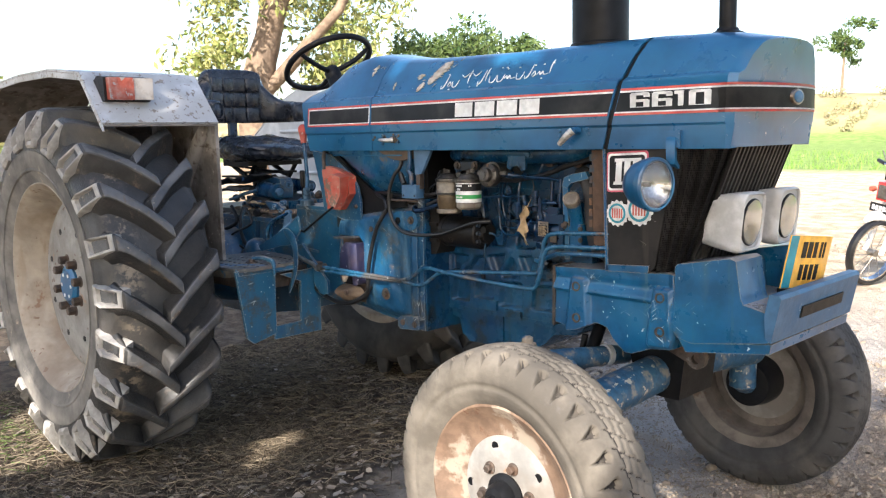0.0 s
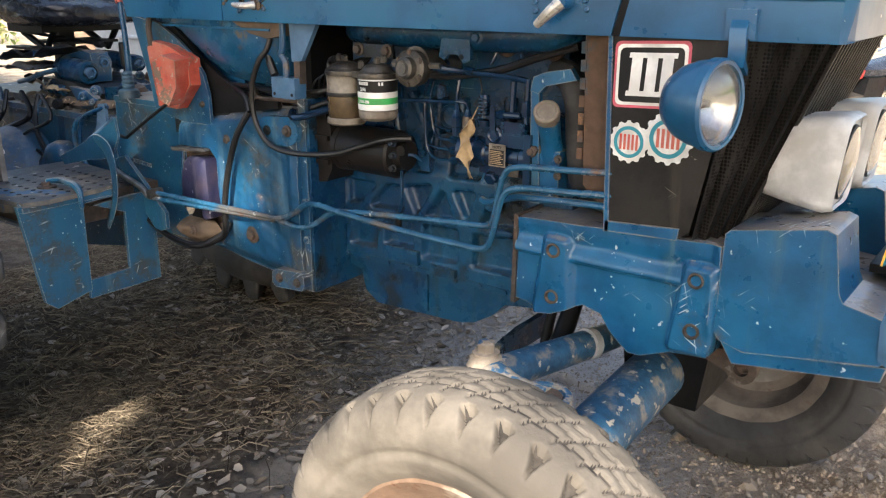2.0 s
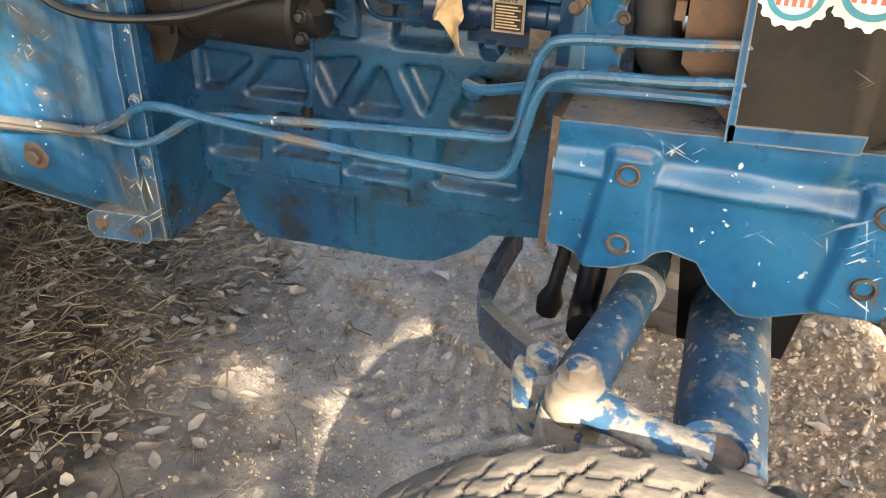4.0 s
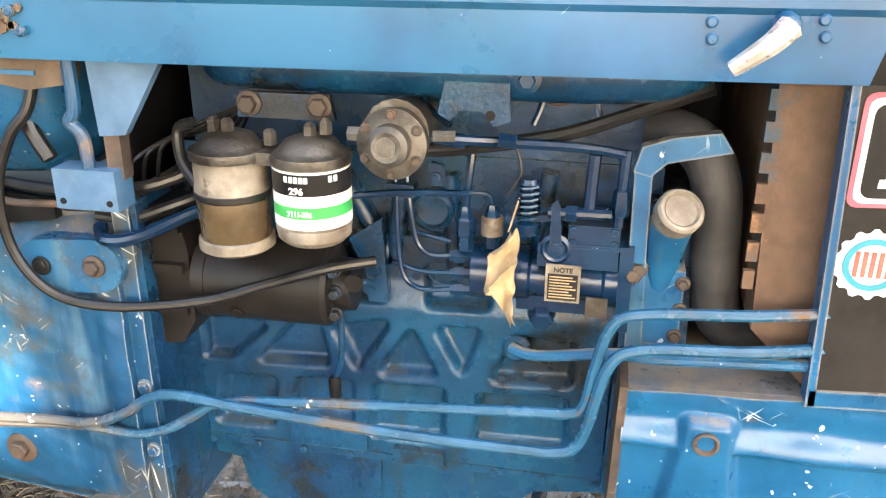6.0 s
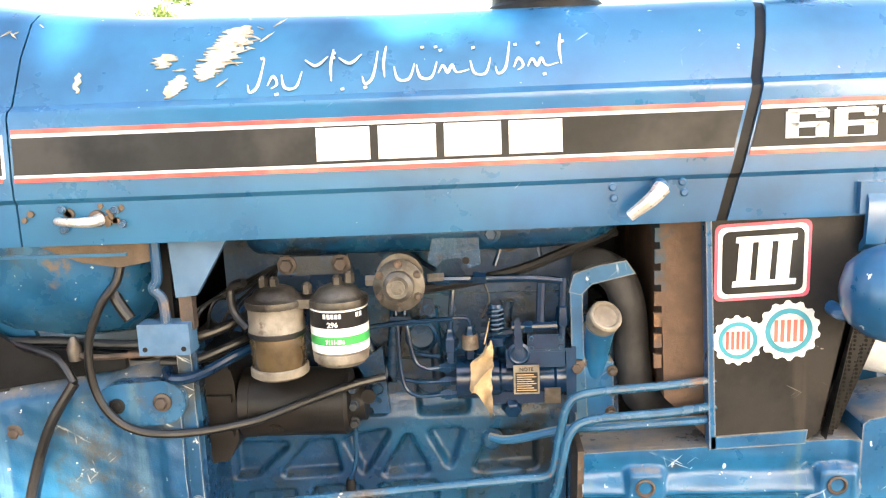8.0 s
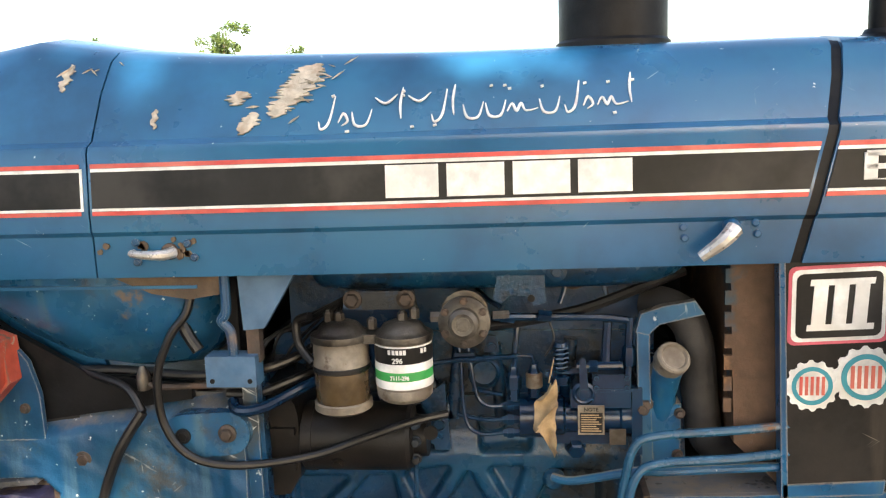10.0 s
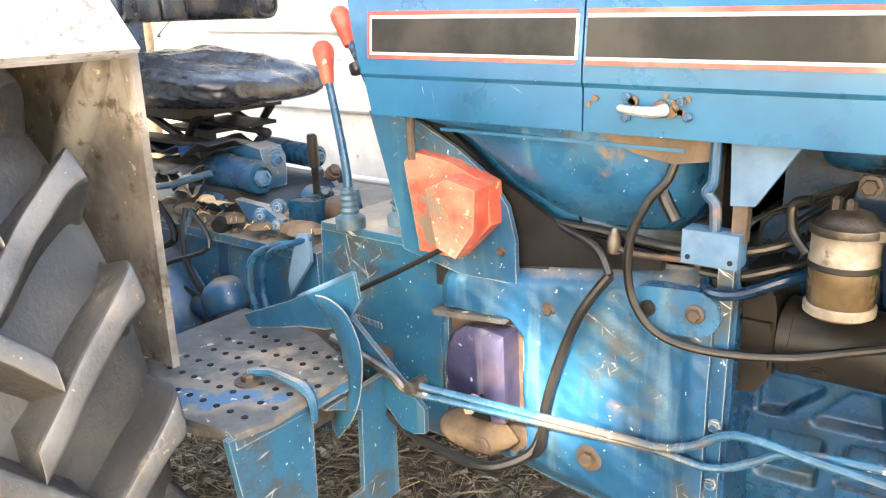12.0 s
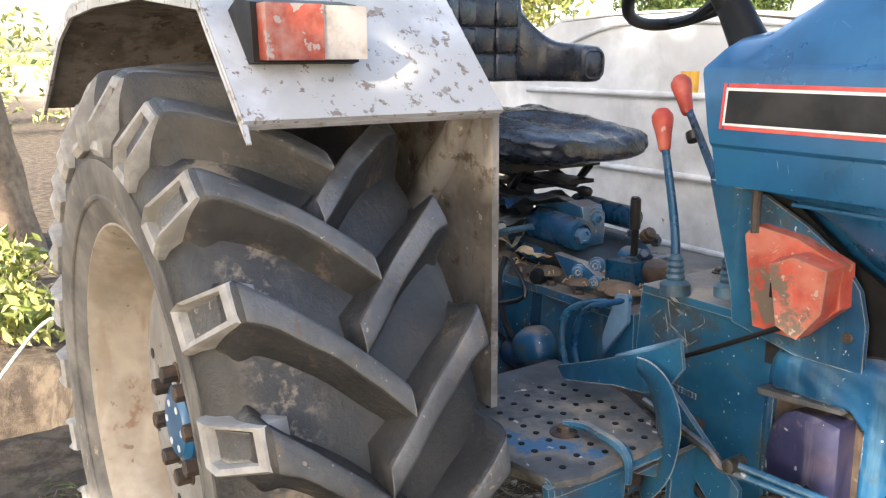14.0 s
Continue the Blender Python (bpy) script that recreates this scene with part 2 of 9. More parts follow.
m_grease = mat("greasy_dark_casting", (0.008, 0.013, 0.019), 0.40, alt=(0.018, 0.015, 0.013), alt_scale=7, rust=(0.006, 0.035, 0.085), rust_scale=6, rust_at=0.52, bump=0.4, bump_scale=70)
m_smear = mat("dry_cream_mud", (0.52, 0.47, 0.385), 0.85, alt=(0.36, 0.29, 0.215), alt_scale=22, bump=0.3)
m_reflector = mat("dimpled_lamp_reflector", (0.50, 0.50, 0.50), 0.16, 1.0, alt=(0.22, 0.22, 0.22), alt_scale=26, bump=0.22, bump_scale=60)
m_red = mat("faded_red_plastic", (0.44, 0.050, 0.030), 0.45, alt=(0.50, 0.12, 0.08), alt_scale=9, bump=0.05, chip=(0.5, 0.3, 0.25), chip_scale=50, chip_at=0.7)
m_redmetal = mat("chipped_red_paint", (0.46, 0.075, 0.045), 0.5, alt=(0.50, 0.17, 0.12), alt_scale=9, rust=(0.16, 0.125, 0.095), rust_scale=11, rust_at=0.53, chip=(0.42, 0.33, 0.26), chip_scale=80, chip_at=0.66, bump=0.15, edge=(0.26, 0.20, 0.15), edge_w=0.008, scratch=(0.55, 0.4, 0.33))
m_lens = mat("faded_orange_lens", (0.42, 0.085, 0.05), 0.35, alt=(0.45, 0.24, 0.2), alt_scale=14, chip=(0.4, 0.33, 0.3), chip_scale=35, chip_at=0.6, bump=0.1)
m_lens_clear = mat("dusty_clear_lens", (0.42, 0.36, 0.31), 0.4, alt=(0.5, 0.46, 0.42), alt_scale=14, bump=0.1)
m_vinyl = mat("black_vinyl", (0.012, 0.014, 0.020), 0.27, alt=(0.032, 0.036, 0.047), alt_scale=6, bump=0.45, bump_scale=30, edge=(0.06, 0.066, 0.078), edge_w=0.004)
m_steel = mat("bare_steel", (0.30, 0.285, 0.26), 0.38, 0.9, alt=(0.16, 0.12, 0.09), alt_scale=14, bump=0.15)
m_chrome = mat("chrome", (0.75, 0.75, 0.74), 0.14, 1.0, alt=(0.55, 0.50, 0.45), alt_scale=20, bump=0.03)
m_alu = mat("oily_cast_aluminium", (0.17, 0.157, 0.14), 0.42, 0.75, alt=(0.09, 0.075, 0.06), alt_scale=14, bump=0.3)
m_oilcast = mat("oil_darkened_casting", (0.105, 0.095, 0.082), 0.38, 0.6, alt=(0.035, 0.029, 0.024), alt_scale=16, rust=(0.10, 0.05, 0.03), rust_scale=18, rust_at=0.62, bump=0.4, edge=(0.24, 0.22, 0.19), edge_w=0.002)
m_amber = mat("fuel_bowl_amber", (0.075, 0.05, 0.025), 0.12, alt=(0.12, 0.085, 0.045), alt_scale=10, bump=0.02, coat=0.6)
m_cream = mat("cream_cap", (0.21, 0.182, 0.145), 0.45, alt=(0.13, 0.105, 0.08), alt_scale=16, rust=(0.085, 0.058, 0.038), rust_scale=24, rust_at=0.54, rust_soft=0.1, bump=0.15)
m_white = mat("white_film", (0.80, 0.80, 0.78), 0.4, alt=(0.70, 0.68, 0.64), alt_scale=9, chip=(0.35, 0.3, 0.26), chip_scale=45, chip_at=0.76, bump=0.05)
m_redline = mat("red_stripe_film", (0.60, 0.065, 0.055), 0.4, alt=(0.62, 0.16, 0.12), alt_scale=6, bump=0.03)
m_band = mat("black_stripe_film", (0.009, 0.009, 0.010), 0.40, alt=(0.04, 0.038, 0.036), alt_scale=4, chip=(0.4, 0.38, 0.35), chip_scale=24, chip_at=0.765, bump=0.03, spec=0.25)
m_green = mat("green_label", (0.04, 0.42, 0.10), 0.4, bump=0.03)
m_yellow = mat("number_plate_orange", (0.84, 0.45, 0.06), 0.45, alt=(0.80, 0.46, 0.12), alt_scale=10, chip=(0.5, 0.3, 0.1), chip_scale=30, chip_at=0.70, bump=0.08)
m_teal = mat("teal_print", (0.03, 0.28, 0.36), 0.4, bump=0.03)
m_pink = mat("pink_print", (0.66, 0.12, 0.17), 0.4, bump=0.03)
m_lampgrey = mat("grey_lamp_shell", (0.50, 0.505, 0.505), 0.42, alt=(0.40, 0.395, 0.385), alt_scale=7, rust=(0.33, 0.29, 0.24), rust_at=0.70, bump=0.06)
m_purple = mat("bare_purple_primer", (0.030, 0.032, 0.085), 0.45, alt=(0.07, 0.055, 0.085), alt_scale=8, rust=(0.2, 0.14, 0.09), rust_at=0.60, chip=(0.5, 0.5, 0.55), chip_scale=35, chip_at=0.70, bump=0.2, streak=(0.16, 0.15, 0.2))
m_paleclay = mat("pale_dried_clay", (0.38, 0.32, 0.25), 0.9, alt=(0.24, 0.19, 0.14), alt_scale=16, chip=(0.02, 0.07, 0.14), chip_scale=28, chip_at=0.62, bump=0.6, bump_scale=70)
m_claymix = mat("half_clayed_blue_paint", (0.30, 0.26, 0.21), 0.75, alt=(0.02, 0.085, 0.16), alt_scale=38, alt_lo=0.47, alt_hi=0.56, bump=0.5, bump_scale=70)
m_sandy = mat("dried_clay", (0.155, 0.108, 0.072), 0.9, alt=(0.09, 0.064, 0.045), alt_scale=9, bump=0.5)
# dusty lug ends; the sun on the shoulder is painted in as a paler colour
m_lugend = mat("dusty_sunlit_lug_rubber", (0.40, 0.38, 0.35), 0.7, alt=(0.29, 0.27, 0.245), alt_scale=9, rust=(0.09, 0.085, 0.08), rust_scale=14, rust_at=0.64, bump=0.3, spec=0.3)
# far-side tyres: their shade is painted into the rubber's colour
m_tyre_shaded = mat("shaded_dark_tyre_rubber", (0.040, 0.040, 0.041), 0.7, alt=(0.078, 0.073, 0.068), alt_scale=4, rust=(0.2, 0.165, 0.13), rust_scale=7, rust_at=0.66, bump=0.35, bump_scale=70, spec=0.25)
m_faded = mat("bleached_blue_paint", (0.075, 0.15, 0.25), 0.5, alt=(0.03, 0.11, 0.21), alt_scale=6, chip=(0.1, 0.15, 0.22), chip_scale=30, chip_at=0.70, bump=0.1)
m_pipe = mat("rusting_blue_pipe_paint", (0.012, 0.085, 0.165), 0.26, alt=(0.085, 0.082, 0.078), alt_scale=5, alt_lo=0.50, alt_hi=0.62, rust=(0.12, 0.06, 0.035), rust_scale=10, rust_at=0.62, chip=(0.4, 0.42, 0.42), chip_scale=40, chip_at=0.7, bump=0.2)
m_rag = mat("dry_leaf", (0.46, 0.33, 0.19), 0.7, alt=(0.30, 0.20, 0.11), alt_scale=16, bump=0.4)
m_step = mat("worn_foot_plate", (0.085, 0.088, 0.092), 0.5, alt=(0.21, 0.18, 0.145), alt_scale=5, alt_lo=0.48, alt_hi=0.60, rust=(0.05, 0.14, 0.25), rust_scale=5, rust_at=0.58, chip=(0.5, 0.45, 0.4), chip_scale=30, chip_at=0.68, bump=0.3)
m_wall = mat("off_white_sheet_paint", (0.62, 0.63, 0.64), 0.4, alt=(0.54, 0.545, 0.545), alt_scale=2.2, rust=(0.30, 0.21, 0.15), rust_scale=10, rust_at=0.70, chip=(0.3, 0.22, 0.16), chip_scale=18, chip_at=0.74, bump=0.05)
m_shroud = mat("peeling_radiator_shroud", (0.10, 0.055, 0.032), 0.7, alt=(0.03, 0.06, 0.085), alt_scale=7, alt_lo=0.54, alt_hi=0.62, rust=(0.26, 0.13, 0.06), rust_at=0.56, rust_soft=0.1, bump=0.4)
m_boot = mat("blue_dusted_rubber", (0.035, 0.085, 0.13), 0.5, alt=(0.02, 0.04, 0.06), alt_scale=14, bump=0.2)


def glass_mat(name, tint=(1, 1, 1), rough=0.03):
    m = bpy.data.materials.new(name)
    m.use_nodes = True
    b = m.node_tree.nodes["Principled BSDF"]
    b.inputs["Base Color"].default_value = (*tint, 1)
    b.inputs["Transmission Weight"].default_value = 1.0
    b.inputs["Roughness"].default_value = rough
    b.inputs["IOR"].default_value = 1.45
    return m


m_glass = glass_mat("dusty_lamp_glass", (0.95, 0.96, 0.96), 0.04)
m_glass.node_tree.nodes["Principled BSDF"].inputs["Transmission Weight"].default_value = 0.96



def mesh_mat():
    """Black sheet punched with staggered round holes, dusty on the webs."""
    m = mat("perforated_grille_sheet", (0.026, 0.025, 0.024), 0.5, alt=(0.055, 0.05, 0.046), alt_scale=6, bump=0.2, spec=0.3)
    n, l = m.node_tree.nodes, m.node_tree.links
    b = n["Principled BSDF"]
    old = b.inputs["Base Color"].links[0].from_socket
    geo = n.new("ShaderNodeNewGeometry")
    v = n.new("ShaderNodeTexVoronoi")
    v.inputs["Scale"].default_value = 150
    v.inputs["Randomness"].default_value = 0.15
    l.new(geo.outputs["Position"], v.inputs["Vector"])
    r = n.new("ShaderNodeMapRange")
    r.inputs["From Min"].default_value, r.inputs["From Max"].default_value = 0.40, 0.46
    l.new(v.outputs["Distance"], r.inputs["Value"])
    x = n.new("ShaderNodeMix")
    x.data_type = "RGBA"
    x.inputs["A"].default_value = (0.004, 0.004, 0.004, 1)
    l.new(r.outputs["Result"], x.inputs["Factor"])
    l.new(old, x.inputs["B"])
    l.new(x.outputs["Result"], b.inputs["Base Color"])
    return m

# ---- mesh helpers ----
def empty(name, label, category, group="", kind=""):
    return tagged(new(name), label, category, group, kind)


def part(name, bm, material, parent=None, label="", smooth=35, bev=0.0, seg=2):
    """Link a bmesh as one mesh object under a thing or part."""
    if bev:
        es = [e for e in bm.edges if e.is_manifold and e.calc_face_angle(0) > 0.6]
        bmesh.ops.bevel(bm, geom=es, offset=bev, segments=seg, profile=0.6, affect="EDGES", clamp_overlap=True)
    bmesh.ops.recalc_face_normals(bm, faces=bm.faces)
    me = bpy.data.meshes.new(name)
    bm.to_mesh(me)
    bm.free()
    for p in me.polygons:
        p.use_smooth = True
    me.set_sharp_from_angle(angle=radians(smooth))
    for mm in (material if isinstance(material, (list, tuple)) else [material]):
        me.materials.append(mm)
    ob = new(name, me)
    if parent is not None:
        ob.parent = parent
    if label:
        ob["label"] = label
    return ob


def box(x0, x1, y0, y1, z0, z1, bm=None):
    bm = bm or bmesh.new()
    v = [bm.verts.new((x, y, z)) for x in (x0, x1) for y in (y0, y1) for z in (z0, z1)]
    for q in ((0, 1, 3, 2), (4, 6, 7, 5), (0, 4, 5, 1), (2, 3, 7, 6), (0, 2, 6, 4), (1, 5, 7, 3)):
        bm.faces.new([v[i] for i in q])
    return bm


def prism(pts, y0, y1, bm=None, axis="y"):
    """A polygon in the xz plane (axis y), the xy plane (axis z) or the yz plane (axis x), pushed through from y0 to y1."""
    bm = bm or bmesh.new()

    def at(p, d):
        return {"y": (p[0], d, p[1]), "z": (p[0], p[1], d), "x": (d, p[0], p[1])}[axis]

    a = [bm.verts.new(at(p, y0)) for p in pts]
    b = [bm.verts.new(at(p, y1)) for p in pts]
    bm.faces.new(a)
    bm.faces.new(b[::-1])
    for i in range(len(pts)):
        j = (i + 1) % len(pts)
        bm.faces.new((a[j], a[i], b[i], b[j]))
    return bm


def lathe(profile, m=None, seg=32, bm=None, closed=False):
    """Rings of (radius, height) turned round z, then moved by m."""
    bm = bm or bmesh.new()
    m = m or Matrix()
    rings = []
    for r, h in profile:
        if r < 1e-6:
            rings.append([bm.verts.new(m @ Vector((0, 0, h)))])
        else:
            rings.append([bm.verts.new(m @ Vector((r * math.cos(2 * math.pi * k / seg), r * math.sin(2 * math.pi * k / seg), h))) for k in range(seg)])
    pairs = list(zip(rings, rings[1:])) + ([(rings[-1], rings[0])] if closed else [])
    for a, b in pairs:
        for k in range(seg):
            q = [a[k % len(a)], a[(k + 1) % len(a)], b[(k + 1) % len(b)], b[k % len(b)]]
            q = [v for i, v in enumerate(q) if v not in q[:i]]
            if len(q) > 2:
                bm.faces.new(q)
    if not closed:
        for ring in (rings[0], rings[-1]):
            if len(ring) > 2:
                bm.faces.new(ring)
    return bm


def turn_to(p, d):
    """A pose at p whose z axis points along d."""
    return Matrix.Translation(p) @ Vector(d).to_track_quat("Z", "Y").to_matrix().to_4x4()


OUT = (0, -1, 0)


def smooth_path(pts, n=6):
    pts = [Vector(p) for p in pts]
    out = []
    for i in range(len(pts) - 1):
        a, b = pts[max(i - 1, 0)], pts[min(i + 2, len(pts) - 1)]
        p, q = pts[i], pts[i + 1]
        for k in range(n):
            t = k / n
            out.append(0.5 * ((2 * p) + (q - a) * t + (2 * a - 5 * p + 4 * q - b) * t * t + (3 * p - a - 3 * q + b) * t ** 3))
    return out + [pts[-1]]


def tube(pts, r, seg=10, bm=None, soft=True, n=6):
    """A round rod or hose along points; r may be a list."""
    bm = bm or bmesh.new()
    path = smooth_path(pts, n) if soft else [Vector(p) for p in pts]
    rr = [r] * len(path) if not isinstance(r, (list, tuple)) else [float(v) for v in np.interp(np.linspace(0, 1, len(path)), np.linspace(0, 1, len(r)), r)]
    up, rings = None, []
    for i, p in enumerate(path):
        d = (path[min(i + 1, len(path) - 1)] - path[max(i - 1, 0)]).normalized()
        if up is None:
            up = d.orthogonal().normalized()
        up = (up - d * up.dot(d)).normalized()
        s = d.cross(up)
        rings.append([bm.verts.new(p + rr[i] * (math.cos(2 * math.pi * k / seg) * up + math.sin(2 * math.pi * k / seg) * s)) for k in range(seg)])
    for a, b in zip(rings, rings[1:]):
        for k in range(seg):
            bm.faces.new((a[k], a[(k + 1) % seg], b[(k + 1) % seg], b[k]))
    bm.faces.new(rings[0][::-1])
    bm.faces.new(rings[-1])
    return bm


def loft(sections, bm=None, caps=True):
    """Rings of points with the same count, skinned in order."""
    bm = bm or bmesh.new()
    rings = [[bm.verts.new(p) for p in s] for s in sections]
    k = len(rings[0])
    for a, b in zip(rings, rings[1:]):
        for i in range(k):
            bm.faces.new((a[i], a[(i + 1) % k], b[(i + 1) % k], b[i]))
    if caps:
        bm.faces.new(rings[0][::-1])
        bm.faces.new(rings[-1])
    return bm


def bolt(p, d=OUT, r=0.009, h=0.008, washer=1.5, bm=None):
    """A hexagon head on a washer."""
    bm = bm or bmesh.new()
    m = turn_to(p, d)
    if washer:
        lathe([(r * washer, -0.001), (r * washer, 0.0025), (r * washer * 0.9, 0.0035)], m, 14, bm)
    lathe([(r, 0.003), (r, h), (r * 0.85, h + r * 0.15)], m, 6, bm)
    return bm


def text_part(word, size, m, material, parent, name, stretch=1.0, bold=0.0, thick=0.001, bevel_label=""):
    cu = bpy.data.curves.new(name, "FONT")
    cu.body, cu.size, cu.extrude, cu.offset = word, size, thick, bold
    cu.resolution_u = 4
    cu.align_x, cu.align_y = "LEFT", "BOTTOM_BASELINE"
    tmp = bpy.data.objects.new(name, cu)
    scene.collection.objects.link(tmp)
    bpy.context.view_layer.update()
    me = bpy.data.meshes.new_from_object(tmp.evaluated_get(bpy.context.evaluated_depsgraph_get()))
    bpy.data.objects.remove(tmp)
    me.transform(m @ Matrix.Diagonal((stretch, 1, 1, 1)))
    me.materials.clear()
    me.materials.append(material)
    ob = new(name, me)
    ob.parent = parent
    if bevel_label:
        ob["label"] = bevel_label
    return ob


def face_out(x, y, z, rz=0.0, rx=90.0):
    """A pose for flat marks that face the tractor's right side, with x running forward."""
    return pose(x, y, z, rx, 0, rz)



def poly_far(px, pz, poly):
    """Distance from points to a polygon, negative inside."""
    d = np.full(np.shape(px), 1e9)
    odd = np.zeros(np.shape(px), bool)
    for (x0, z0), (x1, z1) in zip(poly, poly[1:] + poly[:1]):
        ex, ez = x1 - x0, z1 - z0
        t = np.clip(((px - x0) * ex + (pz - z0) * ez) / (ex * ex + ez * ez), 0, 1)
        d = np.minimum(d, np.hypot(px - x0 - t * ex, pz - z0 - t * ez))
        odd ^= ((z0 > pz) != (z1 > pz)) & (px < x0 + (pz - z0) * ex / (ez if abs(ez) > 1e-9 else 1e-9))
    return np.where(odd, -d, d)


def ramp(v, lo, hi):
    t = np.clip((v - lo) / (hi - lo), 0, 1)
    return t * t * (3 - 2 * t)


def cast_face(x0, x1, low, high, y_face, y_back, lift, step=0.004):
    """A cast plate facing the tractor's right side: low and high give its lower and upper edge, lift how far it stands proud."""
    nx, nz = int((x1 - x0) / step) + 1, 0
    xs = np.linspace(x0, x1, nx)
    lo, hi = low(xs), high(xs)
    nz = int(np.max(hi - lo) / step) + 1
    v = np.linspace(0, 1, nz)
    px = np.repeat(xs[:, None], nz, 1)
    pz = lo[:, None] + (hi - lo)[:, None] * v[None, :]
    py = y_face - lift(px, pz)
    verts = [(float(a), float(b), float(c)) for a, b, c in zip(px.ravel(), py.ravel(), pz.ravel())]
    faces = [(i * nz + j, (i + 1) * nz + j, (i + 1) * nz + j + 1, i * nz + j + 1) for i in range(nx - 1) for j in range(nz - 1)]
    rim = [i * nz for i in range(nx)] + [(nx - 1) * nz + j for j in range(1, nz)] + [i * nz + nz - 1 for i in range(nx - 2, -1, -1)] + [j for j in range(nz - 2, 0, -1)]
    k = len(verts)
    verts += [(verts[i][0], y_back, verts[i][2]) for i in rim]
    n = len(rim)
    faces += [(rim[i], k + i, k + (i + 1) % n, rim[(i + 1) % n]) for i in range(n)]
    me = bpy.data.meshes.new("cast")
    me.from_pydata(verts, [], faces)
    bm = bmesh.new()
    bm.from_mesh(me)
    bpy.data.meshes.remove(me)
    return bm

# ---- ground ----
def ground_mat():
    m = bpy.data.materials.new("trampled_farm_soil")
    m.use_nodes = True
    nt = m.node_tree
    n, l = nt.nodes, nt.links
    b = n["Principled BSDF"]
    tc = n.new("ShaderNodeTexCoord")

    def tex(scale, detail=6.0, rgh=0.62):
        t = n.new("ShaderNodeTexNoise")
        t.inputs["Scale"].default_value = scale
        t.inputs["Detail"].default_value = detail
        t.inputs["Roughness"].default_value = rgh
        l.new(tc.outputs["Object"], t.inputs["Vector"])
        return t.outputs["Fac"]

    def band(fac, lo, hi):
        r = n.new("ShaderNodeMapRange")
        r.interpolation_type = "SMOOTHSTEP"
        r.inputs["From Min"].default_value = lo
        r.inputs["From Max"].default_value = hi
        l.new(fac, r.inputs["Value"])
        return r.outputs["Result"]

    def mix(fac, a, c):
        x = n.new("ShaderNodeMix")
        x.data_type = "RGBA"
        l.new(fac, x.inputs["Factor"])
        for sock, v in ((x.inputs["A"], a), (x.inputs["B"], c)):
            if hasattr(v, "is_linked"):
                l.new(v, sock)
            else:
                sock.default_value = (*v, 1)
        return x.outputs["Result"]

    def add(a, k, c):
        x = n.new("ShaderNodeMath")
        x.operation = "MULTIPLY_ADD"
        l.new(a, x.inputs[0])
        x.inputs[1].default_value = k
        l.new(c, x.inputs[2])
        return x.outputs[0]

    sep = n.new("ShaderNodeSeparateXYZ")
    l.new(tc.outputs["Object"], sep.inputs[0])
    c = mix(band(tex(2.2), 0.35, 0.65), (0.38, 0.342, 0.308), (0.54, 0.492, 0.446))
    c = mix(band(tex(22, 8, 0.7), 0.52, 0.66), c, (0.56, 0.50, 0.44))
    c = mix(band(tex(85, 6, 0.75), 0.55, 0.68), c, (0.17, 0.148, 0.128))
    c = mix(band(tex(140, 4, 0.7), 0.56, 0.66), c, (0.60, 0.55, 0.49))
    c = mix(band(tex(7, 9, 0.75), 0.56, 0.68), c, (0.24, 0.20, 0.165))
    # darker litter-covered earth under the shade tree
    litter = add(sep.outputs["Y"], 0.28, add(tex(1.1), 1.6, sep.outputs["X"]))
    lit = n.new("ShaderNodeMath")
    lit.operation = "MULTIPLY"
    l.new(band(litter, 0.15, -0.75), lit.inputs[0])
    lit.inputs[1].default_value = 0.95
    dk = mix(band(tex(9, 8, 0.7), 0.4, 0.62), (0.062, 0.046, 0.034), (0.155, 0.12, 0.085))
    c = mix(lit.outputs[0], c, dk)
    tan = add(tex(1.7, 7, 0.65), 1.4, sep.outputs["X"])
    c = mix(band(tan, 0.45, 1.05), c, mix(band(tex(34, 8, 0.75), 0.4, 0.62), (0.235, 0.172, 0.118), (0.47, 0.37, 0.27)))
    # sandy track beyond the tractor, then a green crop, then dry grass
    far = add(tex(0.35), 3.0, sep.outputs["Y"])
    c = mix(band(far, 4.0, 7.5), c, mix(band(tex(2.6, 8, 0.7), 0.42, 0.60), (0.62, 0.51, 0.38), (0.40, 0.305, 0.205)))
    crop = add(tex(0.2), 5.0, sep.outputs["Y"])
    g = mix(band(tex(1.2), 0.35, 0.65), (0.15, 0.23, 0.06), (0.25, 0.34, 0.10))
    c = mix(band(crop, 26.0, 30.0), c, g)
    d = mix(band(tex(0.25), 0.4, 0.6), (0.30, 0.25, 0.13), (0.40, 0.33, 0.19))
    c = mix(band(crop, 88.0, 96.0), c, d)
    l.new(c, b.inputs["Base Color"])
    b.inputs["Roughness"].default_value = 0.95
    b.inputs["Specular IOR Level"].default_value = 0.2
    bp = n.new("ShaderNodeBump")
    bp.inputs["Strength"].default_value = 1.0
    bp.inputs["Distance"].default_value = 0.022
    # pressed tread marks
    marks = tex(70, 10, 0.82)
    for turn in (0.75, -0.6):
        mp = n.new("ShaderNodeMapping")
        mp.inputs["Rotation"].default_value = (0, 0, turn)
        l.new(tc.outputs["Object"], mp.inputs["Vector"])
        wv = n.new("ShaderNodeTexWave")
        wv.inputs["Scale"].default_value = 4.6
        wv.inputs["Distortion"].default_value = 2.5
        wv.inputs["Detail"].default_value = 3.0
        l.new(mp.outputs["Vector"], wv.inputs["Vector"])
        gate = n.new("ShaderNodeMath")
        gate.operation = "MULTIPLY"
        l.new(wv.outputs["Fac"], gate.inputs[0])
